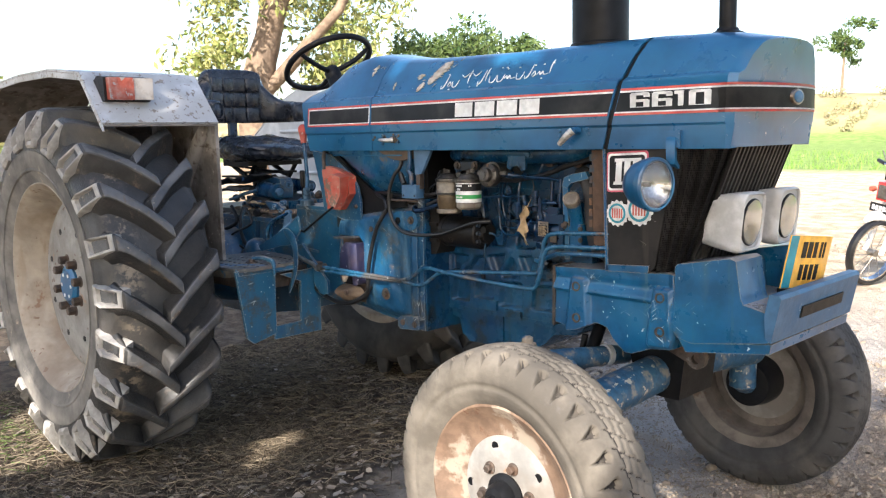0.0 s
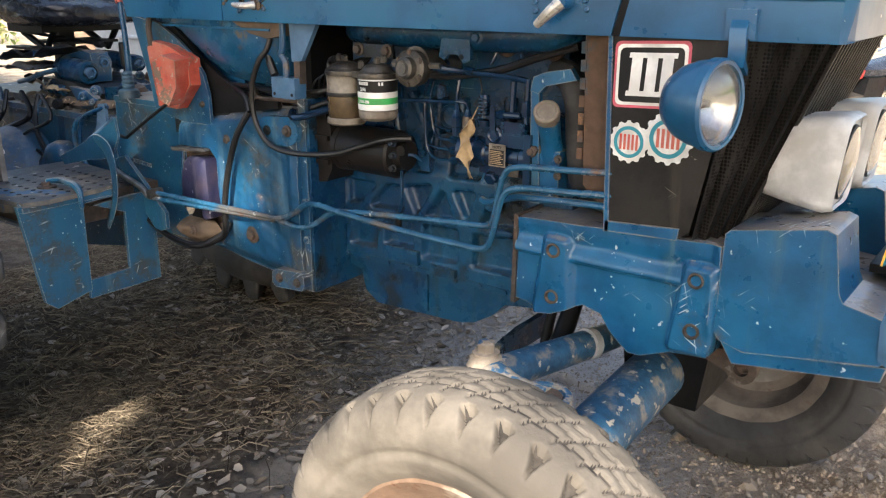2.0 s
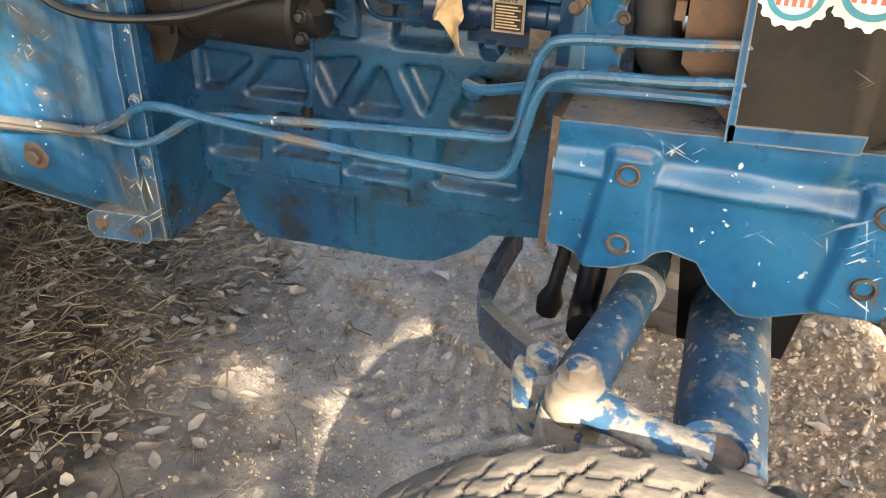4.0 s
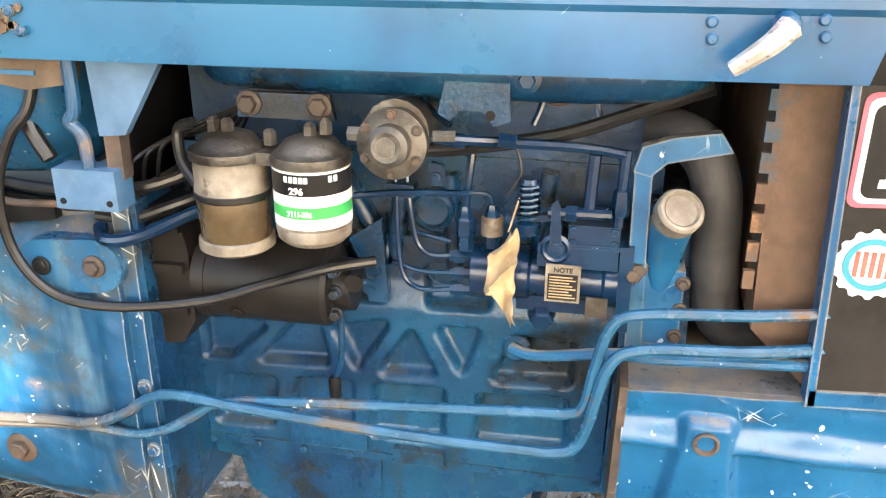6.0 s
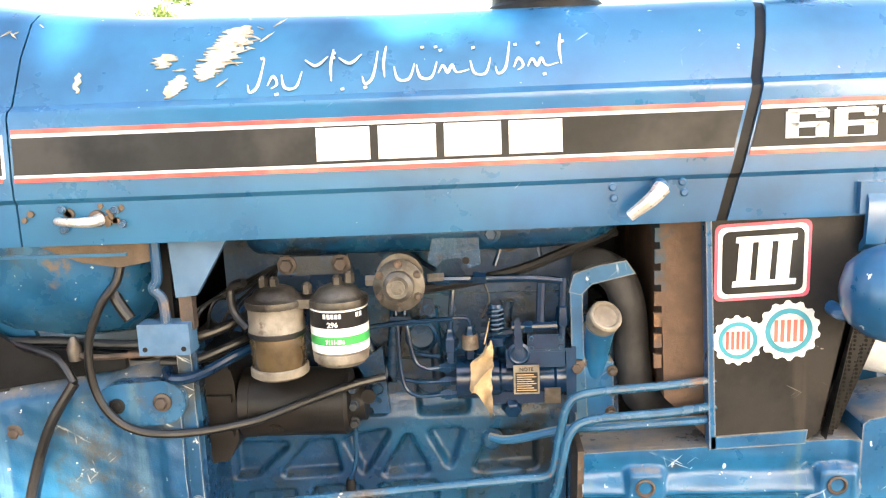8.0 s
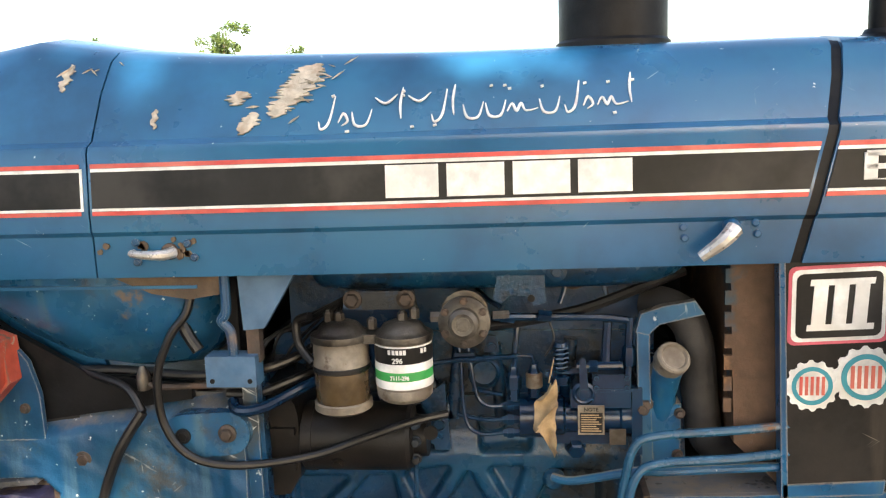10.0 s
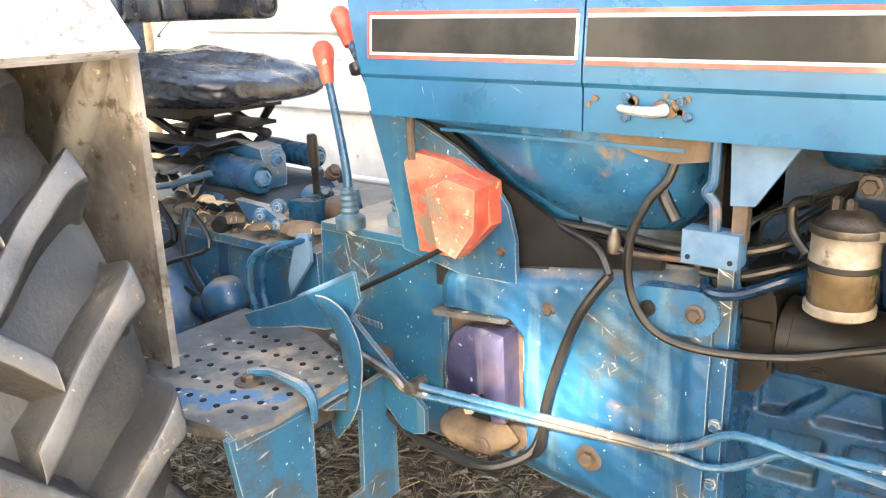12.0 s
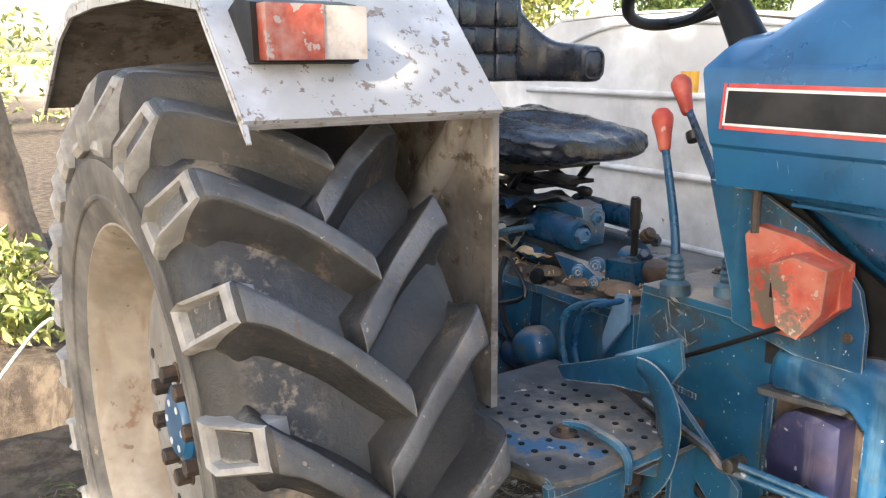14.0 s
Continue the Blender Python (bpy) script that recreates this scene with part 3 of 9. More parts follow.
        l.new(band(tex(1.6 if turn > 0 else 2.1), 0.48, 0.58), gate.inputs[1])
        marks = add(gate.outputs[0], 0.35, marks)
    l.new(marks, bp.inputs["Height"])
    l.new(bp.outputs["Normal"], b.inputs["Normal"])
    return m


def ground_z(x, y):
    """Clods, ruts and footworn dips near the tractor; a bank far off."""
    near = max(0.0, 1 - max(0.0, math.hypot(x + 1, y - 0.5) - 3.4) / 3.0)
    h = 0.0
    if near > 0:
        h += 0.030 * noise.noise((x * 1.3, y * 1.3, 0.3))
        h += 0.016 * noise.noise((x * 5, y * 5, 1.7))
        clod = noise.noise((x * 14, y * 14, 4.1))
        rough = 0.6 + 0.4 * max(0, min(1, (x - 0.1) * 1.5 + (y - 0.2) * 0.4))
        mound = max(0.0, min(1.0, (x - 0.15) * 2.0)) * max(0.0, min(1.0, (y - 0.1) * 2.0))
        h += mound * (0.045 * noise.noise((x * 4.3, y * 4.3, 7.7)) + 0.030 * abs(noise.noise((x * 9, y * 9, 3.3))))
        h += (0.030 + 0.020 * mound) * rough * max(0, clod) + 0.013 * noise.noise((x * 33, y * 33, 2.2)) * rough + 0.007 * noise.noise((x * 75, y * 75, 6.2))
        for ox, oy, an in ((-0.62, 0.36, -0.42), (-0.80, 0.78, -0.22), (-1.15, 0.42, -0.36)):
            du, dv = (x - ox) * math.cos(an) + (y - oy) * math.sin(an), -(x - ox) * math.sin(an) + (y - oy) * math.cos(an)
            if abs(dv) < 0.10 and abs(du) < 0.85:
                bar = math.sin((du + 0.55 * abs(dv)) * 2 * math.pi / 0.060)
                h = h * 0.35 - 0.010 + 0.011 * max(-0.5, min(0.5, bar * 1.5)) * (1 if abs(dv) > 0.012 else 0.2)
        h *= near
        for cx, cy, r in ((-2.26, -0.935, 0.55), (-2.26, 0.85, 0.55), (0, -0.71, 0.28), (0, 0.71, 0.28)):
            k = math.exp(-(((x - cx) / r) ** 2 + ((y - cy) / 0.3) ** 2) * 1.5)
            h = h * (1 - k) + 0.022 * k
    ditch = max(0, min(1, (x + 5.05) / 0.15)) * max(0, min(1, (-4.25 - x) / 0.25)) * max(0, min(1, (-0.88 - y) / 0.12))
    h -= 0.5 * ditch
    if y > 86:
        h += min(6.0, (y - 86) * 0.40) * (0.85 + 0.3 * noise.noise((x * 0.03, y * 0.03, 0)))
    return h


def axis_steps(lo, hi, fine, end, grow):
    mid = list(np.arange(lo, hi + 1e-6, fine))
    out, s, p = [], fine, hi
    while p < end:
        s *= grow
        p += s
        out.append(p)
    left, s, p = [], fine, lo
    while p > -end:
        s *= grow
        p -= s
        left.append(p)
    return left[::-1] + mid + out


def make_ground():
    xs, ys = axis_steps(-3.4, 1.5, 0.0105, 900, 1.12), axis_steps(-0.9, 1.9, 0.0105, 900, 1.12)
    nx, ny = len(xs), len(ys)
    verts = [(x, y, ground_z(x, y)) for y in ys for x in xs]
    faces = [(j * nx + i, j * nx + i + 1, (j + 1) * nx + i + 1, (j + 1) * nx + i) for j in range(ny - 1) for i in range(nx - 1)]
    me = bpy.data.meshes.new("ground")
    me.from_pydata(verts, [], faces)
    for p in me.polygons:
        p.use_smooth = True
    me.materials.append(ground_mat())
    return tagged(new("ground", me), "dry trampled farmyard soil with ruts, clods and a green field behind", "ground", kind="structure")


ground = make_ground()


# ---- tractor ----
tractor = empty("tractor", "old blue farm tractor with dirty white fenders and dusty tyres", "tractor")


def base_y(x):
    return float(np.interp(x, [-1.6, -0.9, -0.6, 0.0, 0.35, 0.372], [-0.318, -0.318, -0.311, -0.278, -0.262, -0.242]))


def top_z(x):
    return float(np.interp(x, [-1.55, -1.50, -1.42, -1.33, -1.2, -1.08, -0.9, -0.5, 0.0, 0.3, 0.36, 0.40],
                           [1.560, 1.585, 1.645, 1.705, 1.728, 1.705, 1.688, 1.678, 1.678, 1.668, 1.645, 1.615]))


def side_y(x, z):
    """The bonnet's right flank."""
    return base_y(x) + float(np.interp(z, [1.341, 1.352, 1.405, 1.412, 1.44, 1.53], [0, -0.001, -0.001, -0.006, -0.006, 0.002]))


def hood_ring(x, lean=0.0, z_ref=1.345, bow=0.0, rear=0.0, hollow=1.43, tuck=0.0):
    b, zt = base_y(x), top_z(x)
    k = zt - 1.548
    half = [(b, 1.341), (b - 0.001, 1.352), (b - 0.001, 1.405), (b - 0.006, 1.412), (b - 0.006, 1.44), (b + 0.002, 1.53), (b + 0.007, 1.540), (b + 0.022, 1.548),
            (b * 0.80, 1.548 + k * 0.46), (b * 0.66, 1.548 + k * 0.80), (b * 0.57, 1.548 + k * 0.90), (b * 0.3, 1.548 + k * 0.975)]
    ring = half + [(0, zt)] + [(-y, z) for y, z in half[::-1]] + [(-b - 0.02, 1.343), (-b - 0.02, hollow), (b + 0.02, hollow), (b + 0.02, 1.343)]
    out = []
    for y, z in ring:
        dx = lean * (z - z_ref) + bow * (1 - (y / b) ** 2) - rear * max(0, min(z, 1.545) - 1.347) - tuck * max(0, 1.42 - z)
        out.append((x + dx, y, z))
    return out


# bonnet in three pieces
dash_cowl = part("dash_cowl", loft([hood_ring(-1.478, rear=0.25)] + [hood_ring(x) for x in (-1.46, -1.42, -1.38, -1.33, -1.27, -1.2, -1.14, -1.0665)]), m_hood, tractor, "blue sheet-metal dash cowl", smooth=28)
# the front edge leans forward with height
rings = [hood_ring(x) for x in (-1.0635, -1.0, -0.9, -0.7, -0.5, -0.3, -0.15)] + [hood_ring(-0.031, lean=0.25)]
hood = part("engine_hood", loft(rings), m_hood, tractor, "dented blue engine hood with mud scrapes", smooth=28)
rings = [hood_ring(-0.014, lean=0.25)] + [hood_ring(x) for x in (0.16, 0.26, 0.32)] + [hood_ring(0.343, bow=0.012), hood_ring(0.350, bow=0.025, hollow=1.344, tuck=0.03), hood_ring(0.358, bow=0.036, hollow=1.344, tuck=0.06), hood_ring(0.366, bow=0.046, hollow=1.344, tuck=0.12), hood_ring(0.370, bow=0.050, hollow=1.344, tuck=0.2)]
nose = part("nose_cowl", loft(rings), m_hood, tractor, "blue nose cowl, sun-bleached in front", smooth=28)
# dark strip added to fill the gap between hood and nose
rings = [hood_ring(-0.030, lean=0.25), hood_ring(-0.015, lean=0.25)]
rings = [[(x, y * 0.985, 1.345 + (z - 1.345) * 0.985) for x, y, z in r] for r in rings]
part("seam_gap_strip", loft(rings), m_black, nose, "dark strip filling the seam gap")


def film(x0, x1, z0, z1, material, parent, name, lift=0.0016, n=10, lean0=0.0, lean1=0.0, label=""):
    """A thin strip that follows the bonnet's flank."""
    bm = bmesh.new()
    rows = []
    for i in range(n + 1):
        row = []
        for z in (z0, z1):
            t = i / n
            x = (x0 + lean0 * (z - 1.345)) * (1 - t) + (x1 + lean1 * (z - 1.345)) * t
            y = side_y(x, z)
            row += [bm.verts.new((x, y - lift, z)), bm.verts.new((x, y + 0.001, z))]
        rows.append(row)
    for a, b in zip(rows, rows[1:]):
        for q in ((0, 2), (2, 3), (3, 1), (1, 0)):
            bm.faces.new((a[q[0]], a[q[1]], b[q[1]], b[q[0]]))
    bm.faces.new((rows[0][0], rows[0][1], rows[0][3], rows[0][2]))
    bm.faces.new((rows[-1][0], rows[-1][2], rows[-1][3], rows[-1][1]))
    return part(name, bm, material, parent, label, smooth=20)


def stripes(x0, x1, parent, lean0=0.0, lean1=0.0, ends=(False, False), lift=0.0):
    film(x0, x1, 1.449, 1.503, m_band, parent, "black_stripe", 0.0012 + lift, 12, lean0, lean1)
    for a, b, mm, nm in ((1.503, 1.508, m_white, "white_line"), (1.5085, 1.515, m_redline, "red_line"), (1.4445, 1.4485, m_white, "white_line"), (1.438, 1.444, m_redline, "red_line")):
        film(x0, x1, a, b, mm, parent, nm, 0.0016 + lift, 12, lean0, lean1)
    if ends[0]:
        film(x0 - 0.004, x0, 1.4445, 1.508, m_white, parent, "white_line", 0.0016, 1)
        film(x0 - 0.010, x0 - 0.0045, 1.438, 1.515, m_redline, parent, "red_line", 0.0016, 1)
    if ends[1]:
        film(x1, x1 + 0.004, 1.4445, 1.508, m_white, parent, "white_line", 0.0016, 1)


stripes(-1.466, -1.077, dash_cowl, ends=(True, True))
stripes(-1.058, -0.036, hood, 0, 0.25, lift=0.0024)
stripes(-0.011, 0.332, nose, 0.25, 0, lift=0.0026)


def nose_film(z0, z1, material, name):
    """The stripes carried round the nose."""
    bm = bmesh.new()
    rows = []
    path = [(x, side_y(x, 0.5 * (z0 + z1)) - 0.0038) for x in (0.328, 0.343, 0.350, 0.358, 0.366)]
    for k in range(0, 25):
        y = (base_y(0.370) - 0.004) * (1 - k / 12)
        path.append((0.370 + 0.050 * (1 - (y / base_y(0.370)) ** 2) + 0.0022, y))
    for x, y in path:
        rows.append([bm.verts.new((x + (0.0006 if material is not m_band else 0), y, z)) for z in (z0, z1)])
    for a, b in zip(rows, rows[1:]):
        bm.faces.new((a[0], a[1], b[1], b[0]))
    bmesh.ops.solidify(bm, geom=bm.faces[:], thickness=0.001)
    part(name, bm, material, nose)


nose_film(1.449, 1.503, m_band, "black_stripe")
nose_film(1.5035, 1.508, m_white, "white_line")
nose_film(1.5085, 1.515, m_redline, "red_line")
nose_film(1.4445, 1.4485, m_white, "white_line")
nose_film(1.438, 1.444, m_redline, "red_line")
badge = lathe([(0.0, 0.006), (0.02, 0.0065), (0.028, 0.005), (0.031, 0.0), (0.031, -0.006)], turn_to((0.422, 0.0, 1.478), (1, 0, 0)) @ Matrix.Diagonal((1.35, 0.75, 1, 1)), 28)
part("oval_badge", badge, m_steel, nose, "dull silver oval badge with blue centre")
part("badge_field", lathe([(0.0, 0.002), (0.02, 0.0015), (0.022, 0)], turn_to((0.4285, 0.0, 1.478), (1, 0, 0)) @ Matrix.Diagonal((1.35, 0.75, 1, 1)), 28), m_faded, nose)
# maker's word as four plain white blocks, and the model number
for x0, x1 in ((-0.612, -0.535), (-0.523, -0.440), (-0.428, -0.346), (-0.335, -0.258)):
    film(x0, x1, 1.4535, 1.5005, m_white, hood, "white_block", 0.0056, 2)


def digit(x0, w, bars, name):
    """One squared numeral built of bars (u0, u1, v0, v1) on the nose flank."""
    bm = bmesh.new()
    for u0, u1, v0, v1 in bars:
        box(x0 + u0 * w, x0 + u1 * w, 0, 1, 1.4535 + v0 * 0.047, 1.4535 + v1 * 0.047, bm)
    for v in bm.verts:
        v.co.y = side_y(v.co.x, 1.475) - (0.0052 if v.co.y < 0.5 else -0.001)
    part(name, bm, m_white, nose)


SIX = [(0.0, 0.30, 0.06, 0.94), (0.06, 0.94, 0.84, 1.0), (0.70, 1.0, 0.72, 0.94), (0.06, 0.94, 0.44, 0.60), (0.70, 1.0, 0.06, 0.55), (0.06, 0.94, 0.0, 0.16)]
ONE = [(0.30, 0.75, 0.0, 1.0), (0.0, 0.32, 0.80, 1.0)]
NIL = [(0.0, 0.30, 0.06, 0.94), (0.70, 1.0, 0.06, 0.94), (0.06, 0.94, 0.84, 1.0), (0.06, 0.94, 0.0, 0.16)]
for x0, w, bars in ((0.064, 0.062, SIX), (0.134, 0.062, SIX), (0.203, 0.036, ONE), (0.246, 0.064, NIL)):
    digit(x0, w, bars, "model_digit")



# painted devotional script kept as plain slanted strokes
def on_slope(x, t):
    """A point of the bonnet's sloped shoulder: t from 0 (lower) to 1 (upper)."""
    b, zt = base_y(x), top_z(x)
    k = zt - 1.548
    ys, zs, ts = [b + 0.022, b * 0.80, b * 0.66, b * 0.57], [1.548, 1.548 + k * 0.46, 1.548 + k * 0.80, 1.548 + k * 0.90], [0.0, 0.55, 1.0, 1.2]
    return Vector((x, float(np.interp(t, ts, ys)) - 0.0012, float(np.interp(t, ts, zs)) + 0.0010))


rnd = random.Random(5)
x = -0.715
while x < -0.25:
    up = (x + 0.715) / 0.47 * 0.16
    kind = rnd.choice("vbbsldh")
    w = {"v": 0.010, "b": 0.030, "s": 0.045, "l": 0.022, "d": 0.014, "h": 0.034}[kind]
    lo = 0.12 + up
    if kind == "v":
        pts = [on_slope(x + 0.004, lo + 0.42), on_slope(x + 0.001, lo + 0.2), on_slope(x + 0.003, lo)]
    elif kind == "b":
        pts = [on_slope(x, lo + 0.13), on_slope(x + w * 0.2, lo - 0.04), on_slope(x + w * 0.75, lo - 0.04), on_slope(x + w, lo + 0.16)]
    elif kind == "s":
        pts = [on_slope(x, lo), on_slope(x + w * 0.15, lo + 0.10), on_slope(x + w * 0.3, lo), on_slope(x + w * 0.45, lo + 0.10), on_slope(x + w * 0.6, lo), on_slope(x + w, lo + 0.03)]
    elif kind == "l":
        pts = [on_slope(x + w, lo + 0.36), on_slope(x + w * 0.7, lo + 0.02), on_slope(x + w * 0.2, lo - 0.07), on_slope(x, lo + 0.03)]
    elif kind == "h":
        pts = [on_slope(x, lo + 0.30), on_slope(x + w * 0.5, lo + 0.22), on_slope(x + w, lo + 0.34)]
    else:
        pts = [on_slope(x, lo), on_slope(x + w * 0.5, lo + 0.12), on_slope(x + w, lo + 0.02), on_slope(x + w * 0.4, lo - 0.04)]
    part("script_stroke", tube(pts, [0.0010, 0.0023, 0.0020, 0.0008], 6, n=5), m_white, hood)
    for _ in range(rnd.choice((0, 1, 2))):
        q = on_slope(x + rnd.uniform(0, w), lo + rnd.choice((-0.12, 0.30, 0.36)))
        part("script_dot", tube([q, q + Vector((0.005, 0, 0.001))], 0.0021, 6, soft=False), m_white, hood)
    x += w + rnd.uniform(0.001, 0.008)
# scrapes of dried clay on the shoulder
for xc, drift, t_lo, t_hi, w_lo, w_hi, rows_n in ((-0.800, 0.075, 0.22, 0.98, 0.008, 0.034, 46), (-0.83, 0.05, 0.02, 0.30, 0.003, 0.018, 20), (-0.775, 0.03, 0.62, 0.95, 0.004, 0.022, 22), (-0.855, 0.02, 0.40, 0.58, 0.003, 0.022, 14), (-1.135, 0.01, 0.55, 0.90, 0.002, 0.010, 16), (-0.97, 0.0, 0.12, 0.36, 0.002, 0.006, 10)):
    bm = bmesh.new()
    rows = []
    for k in range(rows_n):
        t0 = t_lo + (t_hi - t_lo) * k / (rows_n - 1)
        fat = math.sin(math.pi * (k + 0.5) / rows_n) ** 0.5
        xm = xc + drift * t0 + 0.006 * noise.noise((k * 0.4, xc * 9, 2.0))
        xa, xb = xm - fat * rnd.uniform(w_lo, w_hi), xm + fat * rnd.uniform(w_lo, w_hi)
        up = (on_slope(xm, min(1.0, t0 + 0.02)) - on_slope(xm, max(0.0, t0 - 0.02))).normalized()
        out = Vector((0, -up.z, up.y)) * 0.0012
        rows.append([bm.verts.new(on_slope(xa, t0) - out), bm.verts.new(on_slope(xa, t0) + out), bm.verts.new(on_slope(xb, t0) + out), bm.verts.new(on_slope(xb, t0) - out)])
    for a, b in zip(rows, rows[1:]):
        for q in range(4):
            bm.faces.new((a[q], a[(q + 1) % 4], b[(q + 1) % 4], b[q]))
    bm.faces.new(rows[0][::-1])
    bm.faces.new(rows[-1])
    part("clay_smear", bm, m_smear, hood)
for k_ in range(100, 136):
    t0 = min(0.95, max(0.02, rnd.gauss(0.50, 0.27))) if k_ < 130 else rnd.uniform(0.70, 0.95)
    cx = rnd.gauss(-0.80 + 0.06 * t0, 0.018) if k_ < 130 else rnd.gauss(-1.14, 0.05)
    ln, wd = rnd.uniform(0.008, 0.036), rnd.uniform(0.0009, 0.0034)
    p = on_slope(cx + t0 * 0.05, max(0.03, t0))
    along = Vector((ln, 0, 0)) * rnd.choice((-0.6, 1)) + (on_slope(cx, 0.6) - on_slope(cx, 0.3)) * rnd.uniform(-0.1, 0.45)
    up = (on_slope(cx, 0.6) - on_slope(cx, 0.3)).normalized()
    face = Vector((0, -up.z, up.y)) * -0.0004
    pts = []
    for t in (0, 0.25, 0.5, 0.75, 1.0):
        pts.append((t, wd * math.sin(math.pi * min(0.97, t + 0.06)) * rnd.uniform(0.6, 1.2)))
    ring = [p + along * t + up * w_ for t, w_ in pts] + [p + along * t - up * w_ * 0.7 for t, w_ in pts[::-1]]
    bm = bmesh.new()
    base_ = [bm.verts.new(q - face * 2) for q in ring]
    topv = [bm.verts.new(p + along * 0.5 + (q - p - along * 0.5) * 0.75 + face * 1.2) for q in ring]
    for i in range(len(ring)):
        j = (i + 1) % len(ring)
        bm.faces.new((base_[i], base_[j], topv[j], topv[i]))
    bm.faces.new(topv)
    part("clay_smear", bm, m_smear, hood, smooth=70)

# catches and handles
h = part("catch_plate", lathe([(0.0, 0.004), (0.009, 0.004), (0.012, 0.002), (0.013, -0.004)], turn_to((-0.945, -0.3225, 1.381), OUT), 18), m_rust, hood)
for sx, sz, n_ in ((-0.930, 1.381, 9), (-0.985, 1.381, 5), (-1.045, 1.39, 2)):
    for _ in range(n_):
        qx, qz, r_ = sx + rnd.gauss(0, 0.010), sz + rnd.gauss(0, 0.012), rnd.uniform(0.003, 0.009)
        qx = max(-1.055, qx)
        ring = [(qx + r_ * rnd.uniform(0.6, 1.2) * math.cos(k * 0.9), qz + r_ * rnd.uniform(0.6, 1.3) * math.sin(k * 0.9)) for k in range(7)]
        part("rust_blister", prism(ring, -0.3232, -0.320), m_sandy, hood)
part("catch_handle", tube([(-1.0, -0.325, 1.381), (-0.992, -0.343, 1.381), (-0.95, -0.345, 1.379), (-0.937, -0.326, 1.381)], [0.005, 0.0055, 0.008, 0.009], 10), m_handle, h, "worn steel catch handle")
for dx, dz in ((-0.995, 1.396), (-0.994, 1.366), (-0.915, 1.393), (-0.905, 1.372)):
    part("rivet", lathe([(0.006, -0.002), (0.006, 0.002), (0.004, 0.004)], turn_to((dx, -0.326, dz), OUT), 10), m_case, h)
lb = part("latch_base", lathe([(0.012, 0), (0.012, 0.02), (0.009, 0.028)], turn_to((-0.118, side_y(-0.118, 1.39), 1.398), OUT), 16), m_hood, hood)
part("latch_lever", tube([(-0.118, -0.313, 1.398), (-0.135, -0.321, 1.382), (-0.165, -0.317, 1.358)], [0.013, 0.011, 0.008], 10, n=5), m_handle, lb, "bare metal latch lever")
for dx, dz in ((-0.185, 1.398), (-0.183, 1.382), (-0.083, 1.402), (-0.08, 1.386)):
    part("rivet", lathe([(0.006, -0.002), (0.006, 0.003), (0.004, 0.005)], turn_to((dx, side_y(dx, 1.39), dz), OUT), 10), m_hood, lb)
hg = part("nose_catch", box(0.175, 0.225, -0.282, -0.266, 1.345, 1.392), m_hood, nose, "blue rubber-strap catch", bev=0.004)
part("catch_strap", prism([(-0.283, 1.375), (-0.289, 1.36), (-0.284, 1.30), (-0.262, 1.285), (-0.260, 1.295), (-0.275, 1.31), (-0.279, 1.36)], 0.185, 0.213, axis="x"), m_hood, hg, bev=0.002)
# exhaust drum and air stack on the bonnet top
part("exhaust_drum", lathe([(0.100, 1.665), (0.100, 1.685), (0.094, 1.69), (0.094, 2.15), (0.085, 2.17), (0, 2.17)], Matrix.Translation((-0.255, 0.02, 0)), 36), m_black, tractor, "sooty black exhaust silencer drum")
st = part("air_stack", lathe([(0.025, 1.66), (0.025, 2.2), (0, 2.2)], Matrix.Translation((0.20, 0.02, 0)), 24), m_black, tractor, "black air intake pipe")
part("stack_collar", lathe([(0.055, 1.660), (0.052, 1.674), (0.034, 1.682), (0.030, 1.69), (0.024, 1.69)], Matrix.Translation((0.20, 0.02, 0)), 28), m_black, st)

# side panels, grille and lamps
SP = [(-0.040, 1.342), (0.200, 1.348), (0.190, 1.28), (0.140, 1.00), (0.118, 0.982), (-0.026, 0.975)]


def side_panel(s):
    sp = part("side_panel", prism(SP, s * 0.262, s * 0.245), m_cowl, tractor, "black side panel with blue lower edge and stickers", bev=0.003)
    part("panel_edge", prism([(-0.027, 0.973), (0.118, 0.980), (0.121, 1.003), (-0.028, 0.994)], s * 0.2655, s * 0.262), m_plate, sp)
    part("panel_edge", prism([(-0.043, 1.342), (-0.034, 1.342), (-0.020, 0.975), (-0.030, 0.972)], s * 0.2655, s * 0.24), m_plate, sp)
    return sp


panel = side_panel(-1)
side_panel(1)


def sticker_rect(x0, x1, z0, z1, y, material, name, parent, tilt=0.0, r=0.01):
    pts = []
    for cx, cz, a in ((x1 - r, z1 - r, 0), (x0 + r, z1 - r, 90), (x0 + r, z0 + r, 180), (x1 - r, z0 + r, 270)):
        for k in range(4):
            an = radians(a + k * 30)
            px, pz = cx + r * math.cos(an), cz + r * math.sin(an)
            pts.append((px, pz + tilt * (px - x0)))
    return part(name, prism(pts, y, y + 0.0012), material, parent)


sticker_rect(-0.028, 0.115, 1.213, 1.332, -0.2635, m_pink, "sticker", panel, 0.04)
sticker_rect(-0.023, 0.110, 1.218, 1.327, -0.2645, m_white, "sticker", panel, 0.04)
sticker_rect(-0.017, 0.104, 1.224, 1.321, -0.2655, m_band, "sticker", panel, 0.04)
for k in range(3):
    x0 = 0.004 + k * 0.029
    part("numeral_bar", prism([(x0, 1.240), (x0 + 0.02, 1.241), (x0 + 0.024, 1.312), (x0 + 0.004, 1.311)], -0.2672, -0.2655), m_white, panel)
